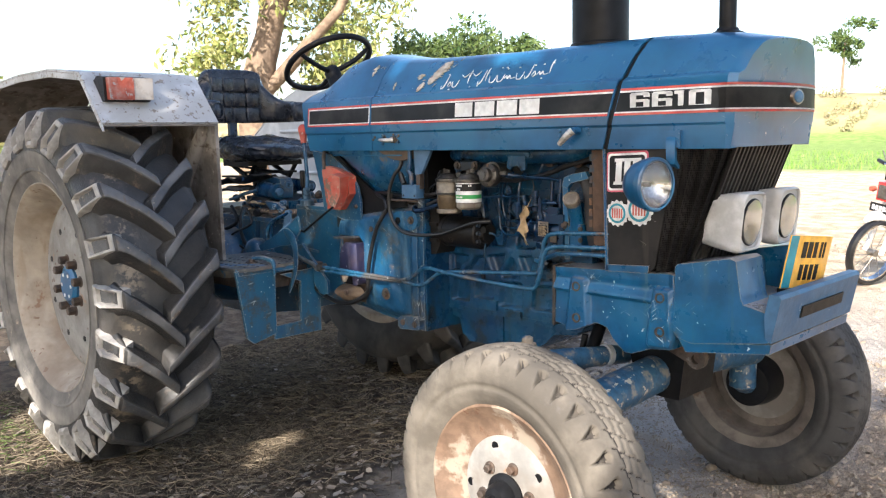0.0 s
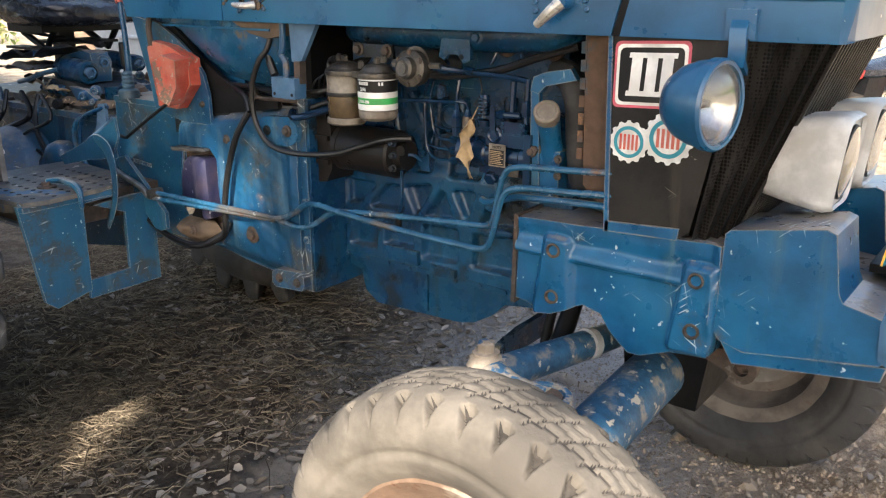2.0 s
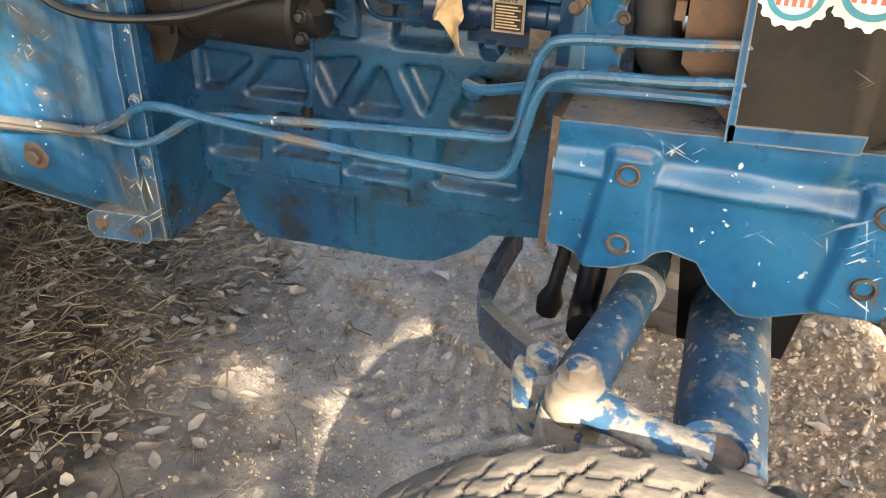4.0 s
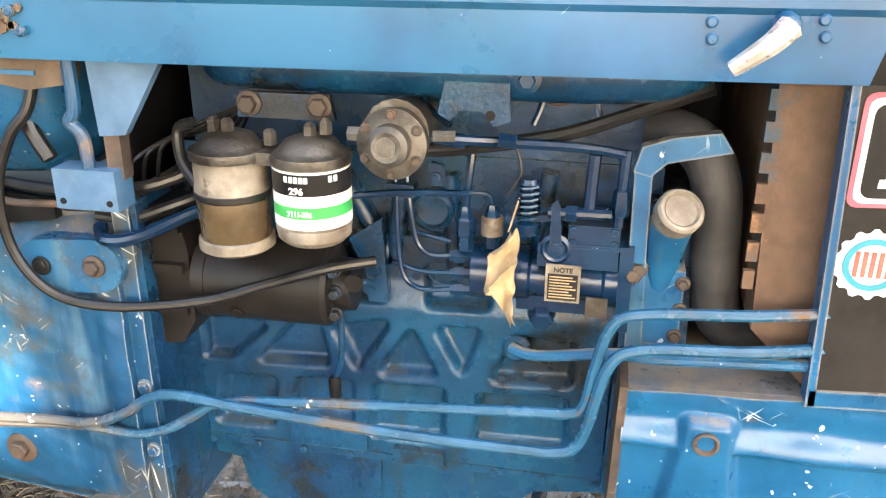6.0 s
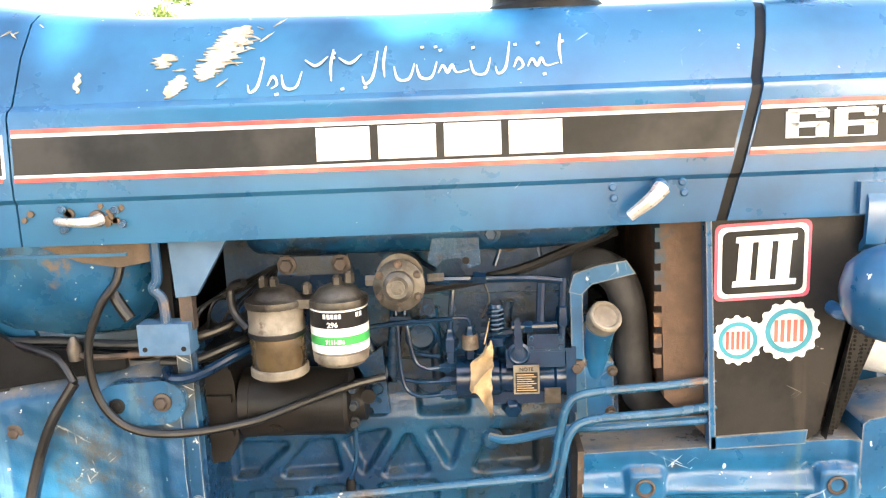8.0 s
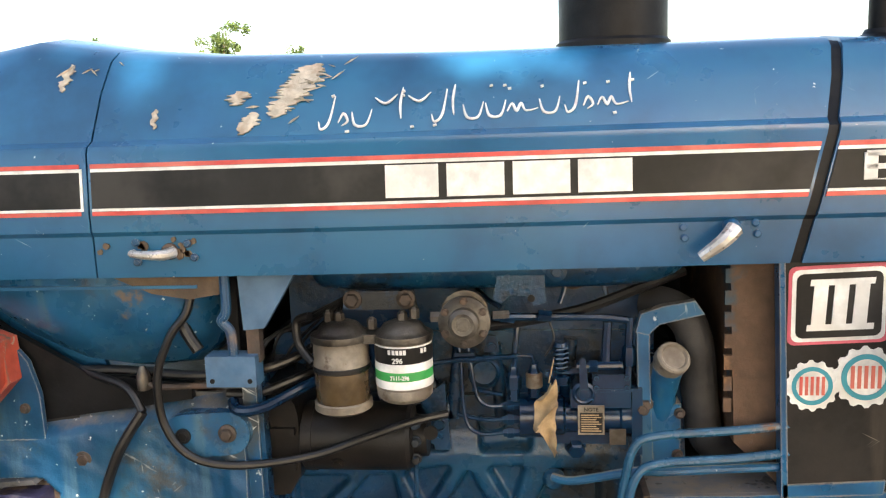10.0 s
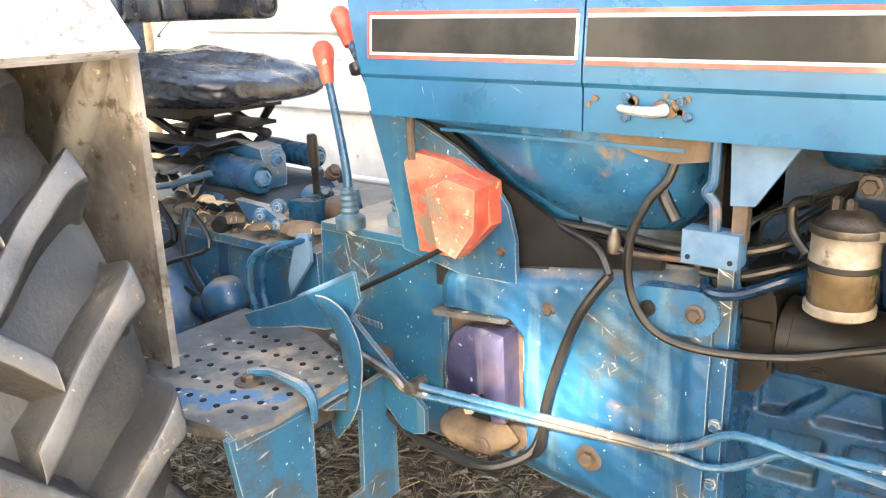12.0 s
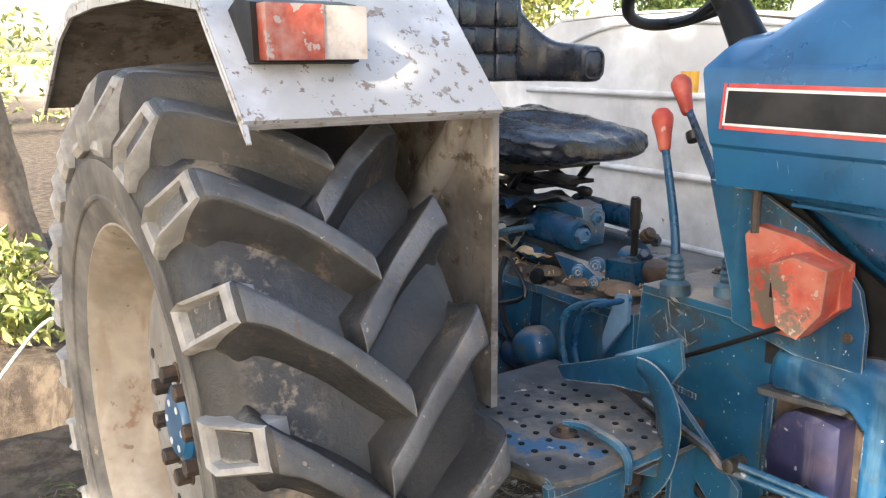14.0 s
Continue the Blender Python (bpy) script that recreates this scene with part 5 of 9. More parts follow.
def front_wheel(yc, s, rubber, groove, rim_mat, disc_mat):
    """s is -1 for the tractor's right side; the wheel's axis lies along y."""
    w = new("front_wheel")
    w.parent = tractor
    w["label"] = "front wheel with a ribbed clay-dusted tyre and chalky rim"
    m = turn_to((0.0, yc, 0.425), (0, s, 0))
    me = tyre_skin()
    me.transform(m)
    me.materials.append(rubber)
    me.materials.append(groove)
    tyre = new("tyre", me)
    tyre.parent = w
    tyre["label"] = "clay-dusted tyre with wedge-notched shoulders"
    rim = part("rim", lathe([(0.225, -0.07), (0.258, -0.076), (0.262, -0.070), (0.248, -0.06), (0.228, -0.045), (0.215, 0.0), (0.228, 0.045), (0.248, 0.062), (0.262, 0.070), (0.260, 0.077), (0.250, 0.079),
                             (0.232, 0.066), (0.212, 0.048), (0.190, 0.038), (0.158, 0.034), (0.158, 0.024), (0.190, 0.020), (0.205, -0.02), (0.212, -0.06)], m, 64, closed=True), rim_mat, w, "rust-stained wheel rim")
    disc = part("disc", lathe([(0.162, 0.028), (0.160, 0.037), (0.146, 0.042), (0.128, 0.047), (0.09, 0.050), (0.0, 0.050), (0.0, 0.036), (0.11, 0.036), (0.15, 0.026), (0.160, 0.022)], m, 48, closed=False), disc_mat, w, "chalky white wheel disc with rust specks")
    part("brake_drum", lathe([(0.05, -0.10), (0.085, -0.09), (0.095, -0.03), (0.095, 0.03)], m, 28), m_black, w)
    hub = part("hub", lathe([(0.062, 0.049), (0.062, 0.056), (0.045, 0.062), (0.042, 0.085), (0.034, 0.098), (0.018, 0.103), (0.016, 0.125), (0.010, 0.13), (0, 0.13)], m, 28), m_black, w, "black hub with bare tip")
    for k in range(6):
        a = 2 * math.pi * (k + 0.2) / 6
        p = m @ Vector((0.085 * math.cos(a), 0.085 * math.sin(a), 0.05))
        part("wheel_nut", bolt(p, (0, s, 0), 0.012, 0.016, 1.5), m_rust, w)
    for k in range(5):
        a = 2 * math.pi * (k + 0.5) / 5
        p = m @ Vector((0.135 * math.cos(a), 0.135 * math.sin(a), 0.0455))
        part("disc_hole", lathe([(0.012, 0), (0.012, 0.001), (0, 0.001)], turn_to(p, (0, s, 0)), 14), m_black, w)
    return w


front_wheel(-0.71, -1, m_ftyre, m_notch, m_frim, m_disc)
front_wheel(0.71, 1, m_tyre_shaded, m_notch, m_frim_shaded, m_discgrey)

RX, RZ, RR = -2.26, 0.784, 0.725
RW = 0.235
KR = 0.971


def rear_wheel(yc, s):
    w = new("rear_wheel")
    w.parent = tractor
    w["label"] = "large rear wheel with deep-lugged agricultural tyre and cream rim"
    m = turn_to((RX, yc, RZ), (0, s, 0)) @ Matrix.Diagonal((KR, KR, 1, 1))
    # local z points out of the wheel; angles run in the local xy plane
    prof = [(0.445, -0.19), (0.465, -0.205), (0.52, -0.228), (0.59, -RW), (0.645, -0.229), (0.685, -0.208), (0.705, -0.17), (0.718, -0.09), (RR, 0), (0.718, 0.09), (0.705, 0.17), (0.685, 0.208),
            (0.645, 0.229), (0.59, RW), (0.52, 0.228), (0.465, 0.205), (0.445, 0.19), (0.43, 0.0)]
    bm = lathe(prof, m, 96, closed=True)
    inv = m.inverted()
    fwd = (inv.to_3x3() @ Vector((1, 0, 0))).normalized()
    upv = (inv.to_3x3() @ Vector((0, 0, 1))).normalized()

    def at(phi, r, h):
        """phi runs from the top over the front; h out of the wheel."""
        return m @ (upv * (r * math.cos(phi)) + fwd * (r * math.sin(phi)) + Vector((0, 0, h)))

    N = 22
    turn0 = radians(4.7)
    rub = m_tyre if s < 0 else m_tyre_shaded
    part("tyre", bm, rub, w, "dusty black tyre with deep chevron lugs", smooth=38)
    axis = Matrix.Translation((RX, yc, RZ))
    for side in (1, -1):
        secs = []
        for h, dphi, wd, r0, r1 in ((0.214, -0.004, 0.050, 0.62, 0.700), (0.208, 0.002, 0.050, 0.66, 0.745), (0.194, 0.010, 0.046, 0.69, 0.776), (0.165, 0.036, 0.038, 0.695, 0.782), (0.130, 0.072, 0.036, 0.70, 0.784),
                                    (0.075, 0.132, 0.034, 0.712, 0.787), (0.020, 0.205, 0.034, 0.718, 0.788), (-0.030, 0.272, 0.036, 0.718, 0.785)):
            wa, wb = wd * 1.6, wd * 0.95
            ring10 = ((-wa * 1.42, r0 - 0.004), (wa * 1.42, r0 - 0.004), (wa * 1.02, r0 + 0.014), (wb * 1.11, r1 - 0.009), (wb * 0.90, r1 - 0.001), (wb * 0.55, r1 + 0.001), (-wb * 0.55, r1 + 0.001), (-wb * 0.90, r1 - 0.001), (-wb * 1.11, r1 - 0.009), (-wa * 1.02, r0 + 0.014))
            secs.append([axis.inverted() @ at(dphi + p, r, h * side) for p, r in ring10])
        # run the bar through its stations in a smooth curve
        rails = [smooth_path([sec[i] for sec in secs], 3) for i in range(10)]
        secs = [list(q) for q in zip(*rails)]
        lug = loft(secs)
        for v in lug.verts:
            v.co += Vector((noise.noise(v.co * 16), noise.noise(v.co * 16 + Vector((5, 0, 0))), noise.noise(v.co * 16 + Vector((0, 8, 0))))) * 0.003
        # worn grey tops, dark walls
        bmesh.ops.recalc_face_normals(lug, faces=lug.faces)
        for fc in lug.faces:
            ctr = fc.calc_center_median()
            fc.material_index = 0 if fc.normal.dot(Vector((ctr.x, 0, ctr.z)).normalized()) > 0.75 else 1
        first = part("tread_lug", lug, [m_lug, m_lugwall] if s < 0 else [m_tyre_shaded, m_tyre_shaded], w, smooth=58)
        for k in range(N):
            ob = first if k == 0 else new("tread_lug", first.data)
            ob.parent = w
            ob.matrix_basis = axis @ Matrix.Rotation(turn0 + 2 * math.pi * (k + (0.5 if side < 0 else 0)) / N, 4, "Y")
    # pale surrounds with hollow pockets at the shoulder ends of the lugs
    loc = axis.inverted()
    out4 = ((-0.085, 0.610, 0.244), (0.042, 0.616, 0.244), (0.054, 0.672, 0.246), (0.050, 0.768, 0.198), (-0.040, 0.766, 0.198), (-0.068, 0.668, 0.246))
    mid4 = [(p * 0.90 - 0.001, 0.688 + (r - 0.688) * 0.90 + 0.006, h + 0.008) for p, r, h in out4]
    in4 = [(p * 0.72 - 0.004, 0.690 + (r - 0.690) * 0.70 + 0.005, 0.232 + (h - 0.232) * 0.75 + 0.006) for p, r, h in out4]
    deep4 = [(p * 0.60 - 0.004, 0.690 + (r - 0.690) * 0.58, 0.222 + (h - 0.232) * 0.55) for p, r, h in out4]
    skirt4 = [(p * 1.10, r - (0.035 if r > 0.7 else 0.0), h - 0.045) for p, r, h in out4]
    bm2 = bmesh.new()
    loft([[loc @ at(*q) for q in ring4] for ring4 in (skirt4, out4, mid4, in4, deep4)], bm2, caps=False)
    first = part("lug_end", bm2, m_lugend, w, smooth=25)
    floor4 = bmesh.new()
    loft([[loc @ at(p, r, h + d) for p, r, h in deep4] for d in (-0.002, 0.0045)], floor4)
    second = part("lug_pocket", floor4, m_lug if s < 0 else m_tyre_shaded, w)
    for k in range(N):
        for one in (first, second):
            ob = one if k == 0 else new(one.name.split(".")[0], one.data)
            ob.parent = w
            ob.matrix_basis = axis @ Matrix.Rotation(turn0 + 2 * math.pi * k / N, 4, "Y")
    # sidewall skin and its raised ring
    part("sidewall", lathe([(0.462, 0.207), (0.52, 0.2300), (0.575, 0.2372), (0.60, 0.2375), (0.60, 0.233), (0.52, 0.226)], m, 96, closed=True), m_sidewall if s < 0 else m_tyre_shaded, w, "chalky sidewall", smooth=50)
    part("sidewall_ring", lathe([(0.512, 0.2285), (0.516, 0.2325), (0.522, 0.2335), (0.526, 0.231)], m, 96, closed=True), m_sidewall if s < 0 else m_tyre_shaded, w)
    part("rim", lathe([(0.43, -0.20), (0.468, -0.206), (0.472, -0.198), (0.45, -0.185), (0.43, -0.15), (0.40, 0.0), (0.43, 0.15), (0.452, 0.185), (0.474, 0.196), (0.472, 0.206), (0.458, 0.208),
                       (0.438, 0.190), (0.418, 0.150), (0.405, 0.11), (0.385, 0.08), (0.38, 0.0), (0.40, -0.12), (0.42, -0.19)], m, 96, closed=True), m_rim, w, "deep cream rim stained with mud")
    part("disc", lathe([(0.385, 0.070), (0.345, 0.092), (0.28, 0.104), (0.2, 0.112), (0.0, 0.112), (0.0, 0.10), (0.2, 0.10), (0.28, 0.092), (0.34, 0.08), (0.38, 0.05)], m, 64), m_disc, w, "chalky white wheel disc")
    hub = part("hub", lathe([(0.090, 0.110), (0.090, 0.122), (0.075, 0.128), (0.07, 0.133), (0.0, 0.135)], m, 32), m_hood, w, "blue hub plate with white dots")
    for k in range(8):
        a = 2 * math.pi * (k + 0.3) / 8
        part("wheel_nut", bolt(m @ Vector((0.115 * math.cos(a), 0.115 * math.sin(a), 0.112)), (0, s, 0), 0.019, 0.032, 1.3), m_rust, w)
    for k in range(6):
        a = 2 * math.pi * k / 6
        part("hub_dot", lathe([(0.008, 0), (0.008, 0.002), (0, 0.002)], turn_to(m @ Vector((0.052 * math.cos(a), 0.052 * math.sin(a), 0.1335)), (0, s, 0)), 10), m_white, w)
    for k in range(8):
        a = 2 * math.pi * (k + 0.5) / 8
        part("disc_hole", lathe([(0.013, 0), (0.013, 0.0015), (0, 0.0015)], turn_to(m @ Vector((0.25 * math.cos(a), 0.25 * math.sin(a), 0.108)), (0, s, 0)), 14), m_black, w)
    return w


rear_wheel(-0.935, -1)
rear_wheel(0.85, 1)


# ---- fenders ----
FT = [(-1.742, 1.467), (-1.925, 1.668), (-2.25, 1.702), (-2.62, 1.703), (-2.88, 1.690), (-3.05, 1.635), (-3.40, 1.42)]


def fender(s):
    """A flat-topped sheet guard with a sloped front lip and a ribbed inner wall."""
    f = new("fender")
    f.parent = tractor
    f["label"] = "dirty white sheet-metal rear fender, brown with mud inside"
    ring = FT + [(x - (0.008 if x > -2 else 0), z - 0.008) for x, z in FT[::-1]]
    part("fender_top", prism(ring, s * 0.586, s * 1.075), m_fender, f, "dirty white fender top, scraped and spattered", bev=0.002)
    ring = [(x - (0.004 if x > -2 else 0), z - 0.0085) for x, z in FT] + [(x - 0.006, z - 0.014) for x, z in FT[::-1]]
    part("fender_liner", prism(ring, s * 0.592, s * 1.07), m_fender_in, f)
    fl = [(-1.782, 1.47), (-1.95, 1.655), (-2.25, 1.69), (-2.62, 1.69), (-2.88, 1.678), (-3.04, 1.625), (-3.36, 1.42), (-3.1, 1.05), (-2.6, 0.80), (-2.05, 0.72), (-1.775, 0.86)]
    part("fender_wall", prism(fl, s * 0.586, s * 0.582), m_fender_in, f, "mud-splashed wheel side of the fender wall")
    wall = part("fender_sheet", prism(fl, s * 0.5815, s * 0.576), m_wall, f, "off-white fender wall with pressed ribs")
    for z, x0, x1 in ((1.44, -1.80, -3.05), (1.19, -1.79, -2.94), (0.965, -1.785, -2.70)):
        part("pressed_rib", tube([(x0, s * 0.572, z), ((x0 + x1) / 2, s * 0.572, z), (x1, s * 0.572, z)], 0.011, 10, soft=False), m_wall, wall)
    part("top_fold", tube([(-1.93, s * 0.574, 1.645), (-2.25, s * 0.574, 1.662), (-2.62, s * 0.574, 1.66), (-2.93, s * 0.574, 1.57)], 0.008, 8), m_wall, wall)
    part("flange_edge", prism([(-1.770, 1.475), (-1.79, 1.475), (-1.785, 0.86), (-1.764, 0.86)], s * 0.5895, s * 0.574), m_fender_in, f)
    part("guard_fold", tube([(-1.835, s * 0.587, 1.480), (-1.872, s * 0.592, 1.425), (-1.925, s * 0.594, 1.358), (-1.985, s * 0.594, 1.290), (-2.03, s * 0.590, 1.215), (-2.06, s * 0.586, 1.13)], [0.010, 0.027, 0.036, 0.036, 0.028, 0.008], 12), m_fender_in, f, "mud-caked fold in the guard wall", smooth=70)
    part("outer_lip", prism([(x, z - 0.010) for x, z in FT] + [(x + (0.01 if x > -2.2 else 0), z - 0.034) for x, z in FT[::-1]], s * 1.068, s * 1.077), m_fender, f)
    return f


fen = fender(-1)
fen_left = fender(1)
part("warning_label", box(-2.32, -2.25, 0.5735, 0.576, 1.45, 1.515), m_yellow, fen_left, "small yellow warning label")
for yc in (-0.935,):
    base = part("lamp_base", prism([(-1.90, 1.63), (-1.855, 1.65), (-1.80, 1.642), (-1.795, 1.552), (-1.82, 1.548)], yc - 0.098, yc + 0.085), m_grille, fen, "dusty dark wedge lamp base", bev=0.004)
    part("orange_lens", box(-1.81, -1.765, yc - 0.088, yc + 0.008, 1.555, 1.640), m_lens, base, "faded orange indicator lens", bev=0.007)
    part("clear_lens", box(-1.81, -1.768, yc + 0.009, yc + 0.086, 1.556, 1.639), m_lens_clear, base, "dusty clear lens", bev=0.006)


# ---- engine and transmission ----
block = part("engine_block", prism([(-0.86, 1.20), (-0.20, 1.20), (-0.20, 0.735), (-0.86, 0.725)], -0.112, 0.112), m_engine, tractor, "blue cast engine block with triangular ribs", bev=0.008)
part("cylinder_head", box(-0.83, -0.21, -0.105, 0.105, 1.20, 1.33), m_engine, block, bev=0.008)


def rib(x0, z0, x1, z1, w=0.011, y0=-0.145, y1=-0.105, parent=block, mm=m_engine):
    d = Vector((x1 - x0, 0, z1 - z0))
    nrm = Vector((-d.z, 0, d.x)).normalized() * w
    q = [(x0 + nrm.x, z0 + nrm.z), (x1 + nrm.x, z1 + nrm.z), (x1 - nrm.x, z1 - nrm.z), (x0 - nrm.x, z0 - nrm.z)]
    k = 0.55
    qi = [(x0 + nrm.x * k, z0 + nrm.z * k), (x1 + nrm.x * k, z1 + nrm.z * k), (x1 - nrm.x * k, z1 - nrm.z * k), (x0 - nrm.x * k, z0 - nrm.z * k)]
    bm = loft([[(x, y1, z) for x, z in q], [(x, y0 + 0.006, z) for x, z in q], [(x, y0, z) for x, z in qi]])
    return part("casting_rib", bm, mm, parent, smooth=60)


# the block's flank: rounded webs between sunk triangular and square pockets
POCKETS = ([(-0.634, 0.951), (-0.547, 0.966), (-0.601, 0.879)], [(-0.519, 0.961), (-0.569, 0.880), (-0.482, 0.883)], [(-0.484, 0.962), (-0.423, 0.964), (-0.446, 0.890)], [(-0.379, 0.963), (-0.288, 0.960), (-0.289, 0.889), (-0.415, 0.884)],
           [(-0.757, 0.879), (-0.700, 0.945), (-0.649, 0.950), (-0.636, 0.884)], [(-0.835, 0.945), (-0.722, 0.945), (-0.795, 0.881), (-0.835, 0.878)], [(-0.815, 0.854), (-0.720, 0.858), (-0.729, 0.765), (-0.830, 0.762)],
           [(-0.699, 0.859), (-0.601, 0.863), (-0.605, 0.790), (-0.710, 0.785)], [(-0.585, 0.866), (-0.462, 0.871), (-0.466, 0.772), (-0.590, 0.768)], [(-0.436, 0.869), (-0.287, 0.875), (-0.285, 0.778), (-0.441, 0.775)],
           [(-0.505, 1.050), (-0.403, 1.050), (-0.405, 0.995), (-0.504, 0.992)], [(-0.615, 1.075), (-0.565, 1.08), (-0.556, 0.99), (-0.60, 0.99)])


def block_lift(px, pz):
    h = np.full(px.shape, 0.030) - 0.012 * ramp(pz, 0.985, 1.03)
    for poly in POCKETS:
        cx, cz = sum(p[0] for p in poly) / len(poly), sum(p[1] for p in poly) / len(poly)
        small = [(cx + (x - cx) * 0.74, cz + (z - cz) * 0.74) for x, z in poly]
        h -= 0.022 * (1 - ramp(poly_far(px, pz, small), 0.001, 0.012))
    return h


part("block_flank", cast_face(-0.845, -0.245, lambda x: 0.742 + 0 * x, lambda x: np.interp(x, [-0.84, -0.62, -0.25], [1.0, 1.09, 1.09]), -0.112, -0.10, block_lift), m_engine, block, "cast flank with sunk pockets", smooth=60)
for a in ((-0.62, 1.18, -0.545, 1.05), (-0.53, 1.18, -0.545, 1.05), (-0.47, 1.18, -0.46, 1.05), (-0.84, 1.15, -0.84, 0.75), (-0.68, 1.19, -0.66, 1.08), (-0.34, 1.19, -0.35, 1.08)):
    rib(*a, y0=-0.138)
part("block_boss", lathe([(0.020, -0.03), (0.020, 0.006), (0.014, 0.012), (0, 0.012)], turn_to((-0.372, -0.14, 0.945), OUT), 18), m_engine, block)
part("block_boss", lathe([(0.012, -0.03), (0.012, 0.014), (0, 0.014)], turn_to((-0.575, -0.135, 1.02), OUT), 18), m_engine, block)
part("core_plug", lathe([(0.03, -0.02), (0.03, 0.004), (0.026, 0.0), (0, 0.0)], turn_to((-0.475, -0.118, 1.12), OUT), 24), m_engine, block)
part("core_plug", lathe([(0.03, -0.02), (0.03, 0.004), (0.026, 0.0), (0, 0.0)], turn_to((-0.475, -0.118, 1.05), OUT), 24), m_engine, block)
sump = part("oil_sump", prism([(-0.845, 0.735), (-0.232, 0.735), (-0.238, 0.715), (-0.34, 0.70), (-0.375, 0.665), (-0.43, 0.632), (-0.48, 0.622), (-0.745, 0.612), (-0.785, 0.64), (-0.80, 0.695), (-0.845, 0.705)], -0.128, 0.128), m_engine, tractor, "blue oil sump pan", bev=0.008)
part("sump_flange", prism([(-0.85, 0.748), (-0.23, 0.745), (-0.23, 0.735), (-0.85, 0.735)], -0.145, 0.145), m_engine, sump, bev=0.002)
for k in range(9):
    part("sump_bolt", bolt((-0.83 + 0.072 * k, -0.1455, 0.7405), OUT, 0.006, 0.006, 0), m_engine, sump)
part("sump_rib", box(-0.60, -0.57, -0.134, -0.12, 0.63, 0.735), m_engine, sump, bev=0.003)
part("side_plate", prism([(-0.70, 0.79), (-0.585, 0.79), (-0.585, 0.755), (-0.70, 0.755)], -0.155, -0.14), m_engine, block, bev=0.003)
part("side_plate", prism([(-0.545, 0.765), (-0.47, 0.765), (-0.47, 0.745), (-0.53, 0.740), (-0.545, 0.75)], -0.155, -0.14), m_engine, block, bev=0.003)
part("timing_cover", prism([(-0.235, 1.17), (-0.16, 1.16), (-0.15, 0.80), (-0.20, 0.735), (-0.245, 0.735)], -0.16, 0.16), m_engine, tractor, "blue timing cover", bev=0.008)

# intake manifold tube under the bonnet
mani = part("intake_manifold", tube([(-0.745, -0.175, 1.325), (-0.70, -0.185, 1.328), (-0.45, -0.188, 1.328), (-0.25, -0.185, 1.330), (-0.185, -0.165, 1.345), (-0.165, -0.12, 1.36)], [0.030, 0.036, 0.036, 0.036, 0.036, 0.032], 18), m_engine, tractor, "blue intake manifold pipe")
part("manifold_lug", prism([(-0.455, 1.33), (-0.385, 1.33), (-0.382, 1.275), (-0.40, 1.268), (-0.415, 1.285), (-0.44, 1.285), (-0.452, 1.272), (-0.466, 1.28)], -0.222, -0.212), m_engine, mani, bev=0.002)
part("lug_bore", lathe([(0.006, 0), (0.006, 0.001), (0, 0.001)], turn_to((-0.405, -0.2225, 1.281), OUT), 12), m_black, mani)
part("manifold_bolt", bolt((-0.365, -0.222, 1.323), OUT, 0.010, 0.008, 1.6), m_engine, mani)

# starter motor with its dark mounting flange
sm = turn_to((-0.79, -0.19, 1.041), (1, 0, 0))
starter = part("starter_motor", lathe([(0.040, -0.06), (0.045, 0.0), (0.057, 0.004), (0.057, 0.178), (0.052, 0.184), (0.036, 0.188), (0.034, 0.21), (0, 0.21)], sm, 40), m_starter, tractor, "dull black cylindrical starter motor")
part("starter_band", lathe([(0.0585, 0.006), (0.0585, 0.022), (0.0565, 0.022), (0.0565, 0.006)], sm, 40, closed=True), m_starter, starter)
part("starter_plug", lathe([(0.012, 0), (0.012, 0.003), (0.007, 0.003), (0.007, 0.006), (0, 0.006)], turn_to((-0.726, -0.238, 1.012), (0, -1, -0.55)), 14), m_starter, starter)
part("starter_nose", prism([(-0.85, 1.15), (-0.80, 1.14), (-0.79, 1.09), (-0.79, 0.99), (-0.81, 0.955), (-0.85, 0.95)], -0.235, -0.10), m_starter, starter, bev=0.006)
for z in (1.115, 1.06, 1.0):
    part("starter_rib", box(-0.835, -0.795, -0.245, -0.23, z, z + 0.012), m_starter, starter, bev=0.002)
for z in (1.075, 1.045, 1.015):
    part("terminal", bolt((-0.597, -0.225, z), OUT, 0.007, 0.012, 1.3), m_grease, starter)
part("terminal_lug", lathe([(0.012, 0), (0.012, 0.004), (0, 0.004)], turn_to((-0.572, -0.225, 1.06), OUT), 16), m_starter, starter)

# twin fuel filters and lift pump
filt = new("filter_unit")
filt.parent = tractor
filt["label"] = "twin fuel filter unit with glass bowl and labelled canister"
for cx in (-0.703, -0.604):
    part("filter_head", lathe([(0, 1.252), (0.018, 1.251), (0.030, 1.246), (0.036, 1.238), (0.040, 1.234), (0.0465, 1.232), (0.0475, 1.226), (0.0465, 1.221), (0, 1.221)], Matrix.Translation((cx, -0.268, 0)), 32), m_oilcast, filt, "oily cast filter head")
part("head_bridge", box(-0.735, -0.565, -0.290, -0.245, 1.219, 1.233), m_oilcast, filt, bev=0.004)
part("filter_bracket", prism([(-0.70, 1.29), (-0.59, 1.29), (-0.585, 1.26), (-0.705, 1.26)], -0.235, -0.225), m_grease, filt, bev=0.004)
for dx in (-0.688, -0.602):
    part("bracket_bolt", bolt((dx, -0.236, 1.277), OUT, 0.011, 0.01, 1.4), m_rust, filt)
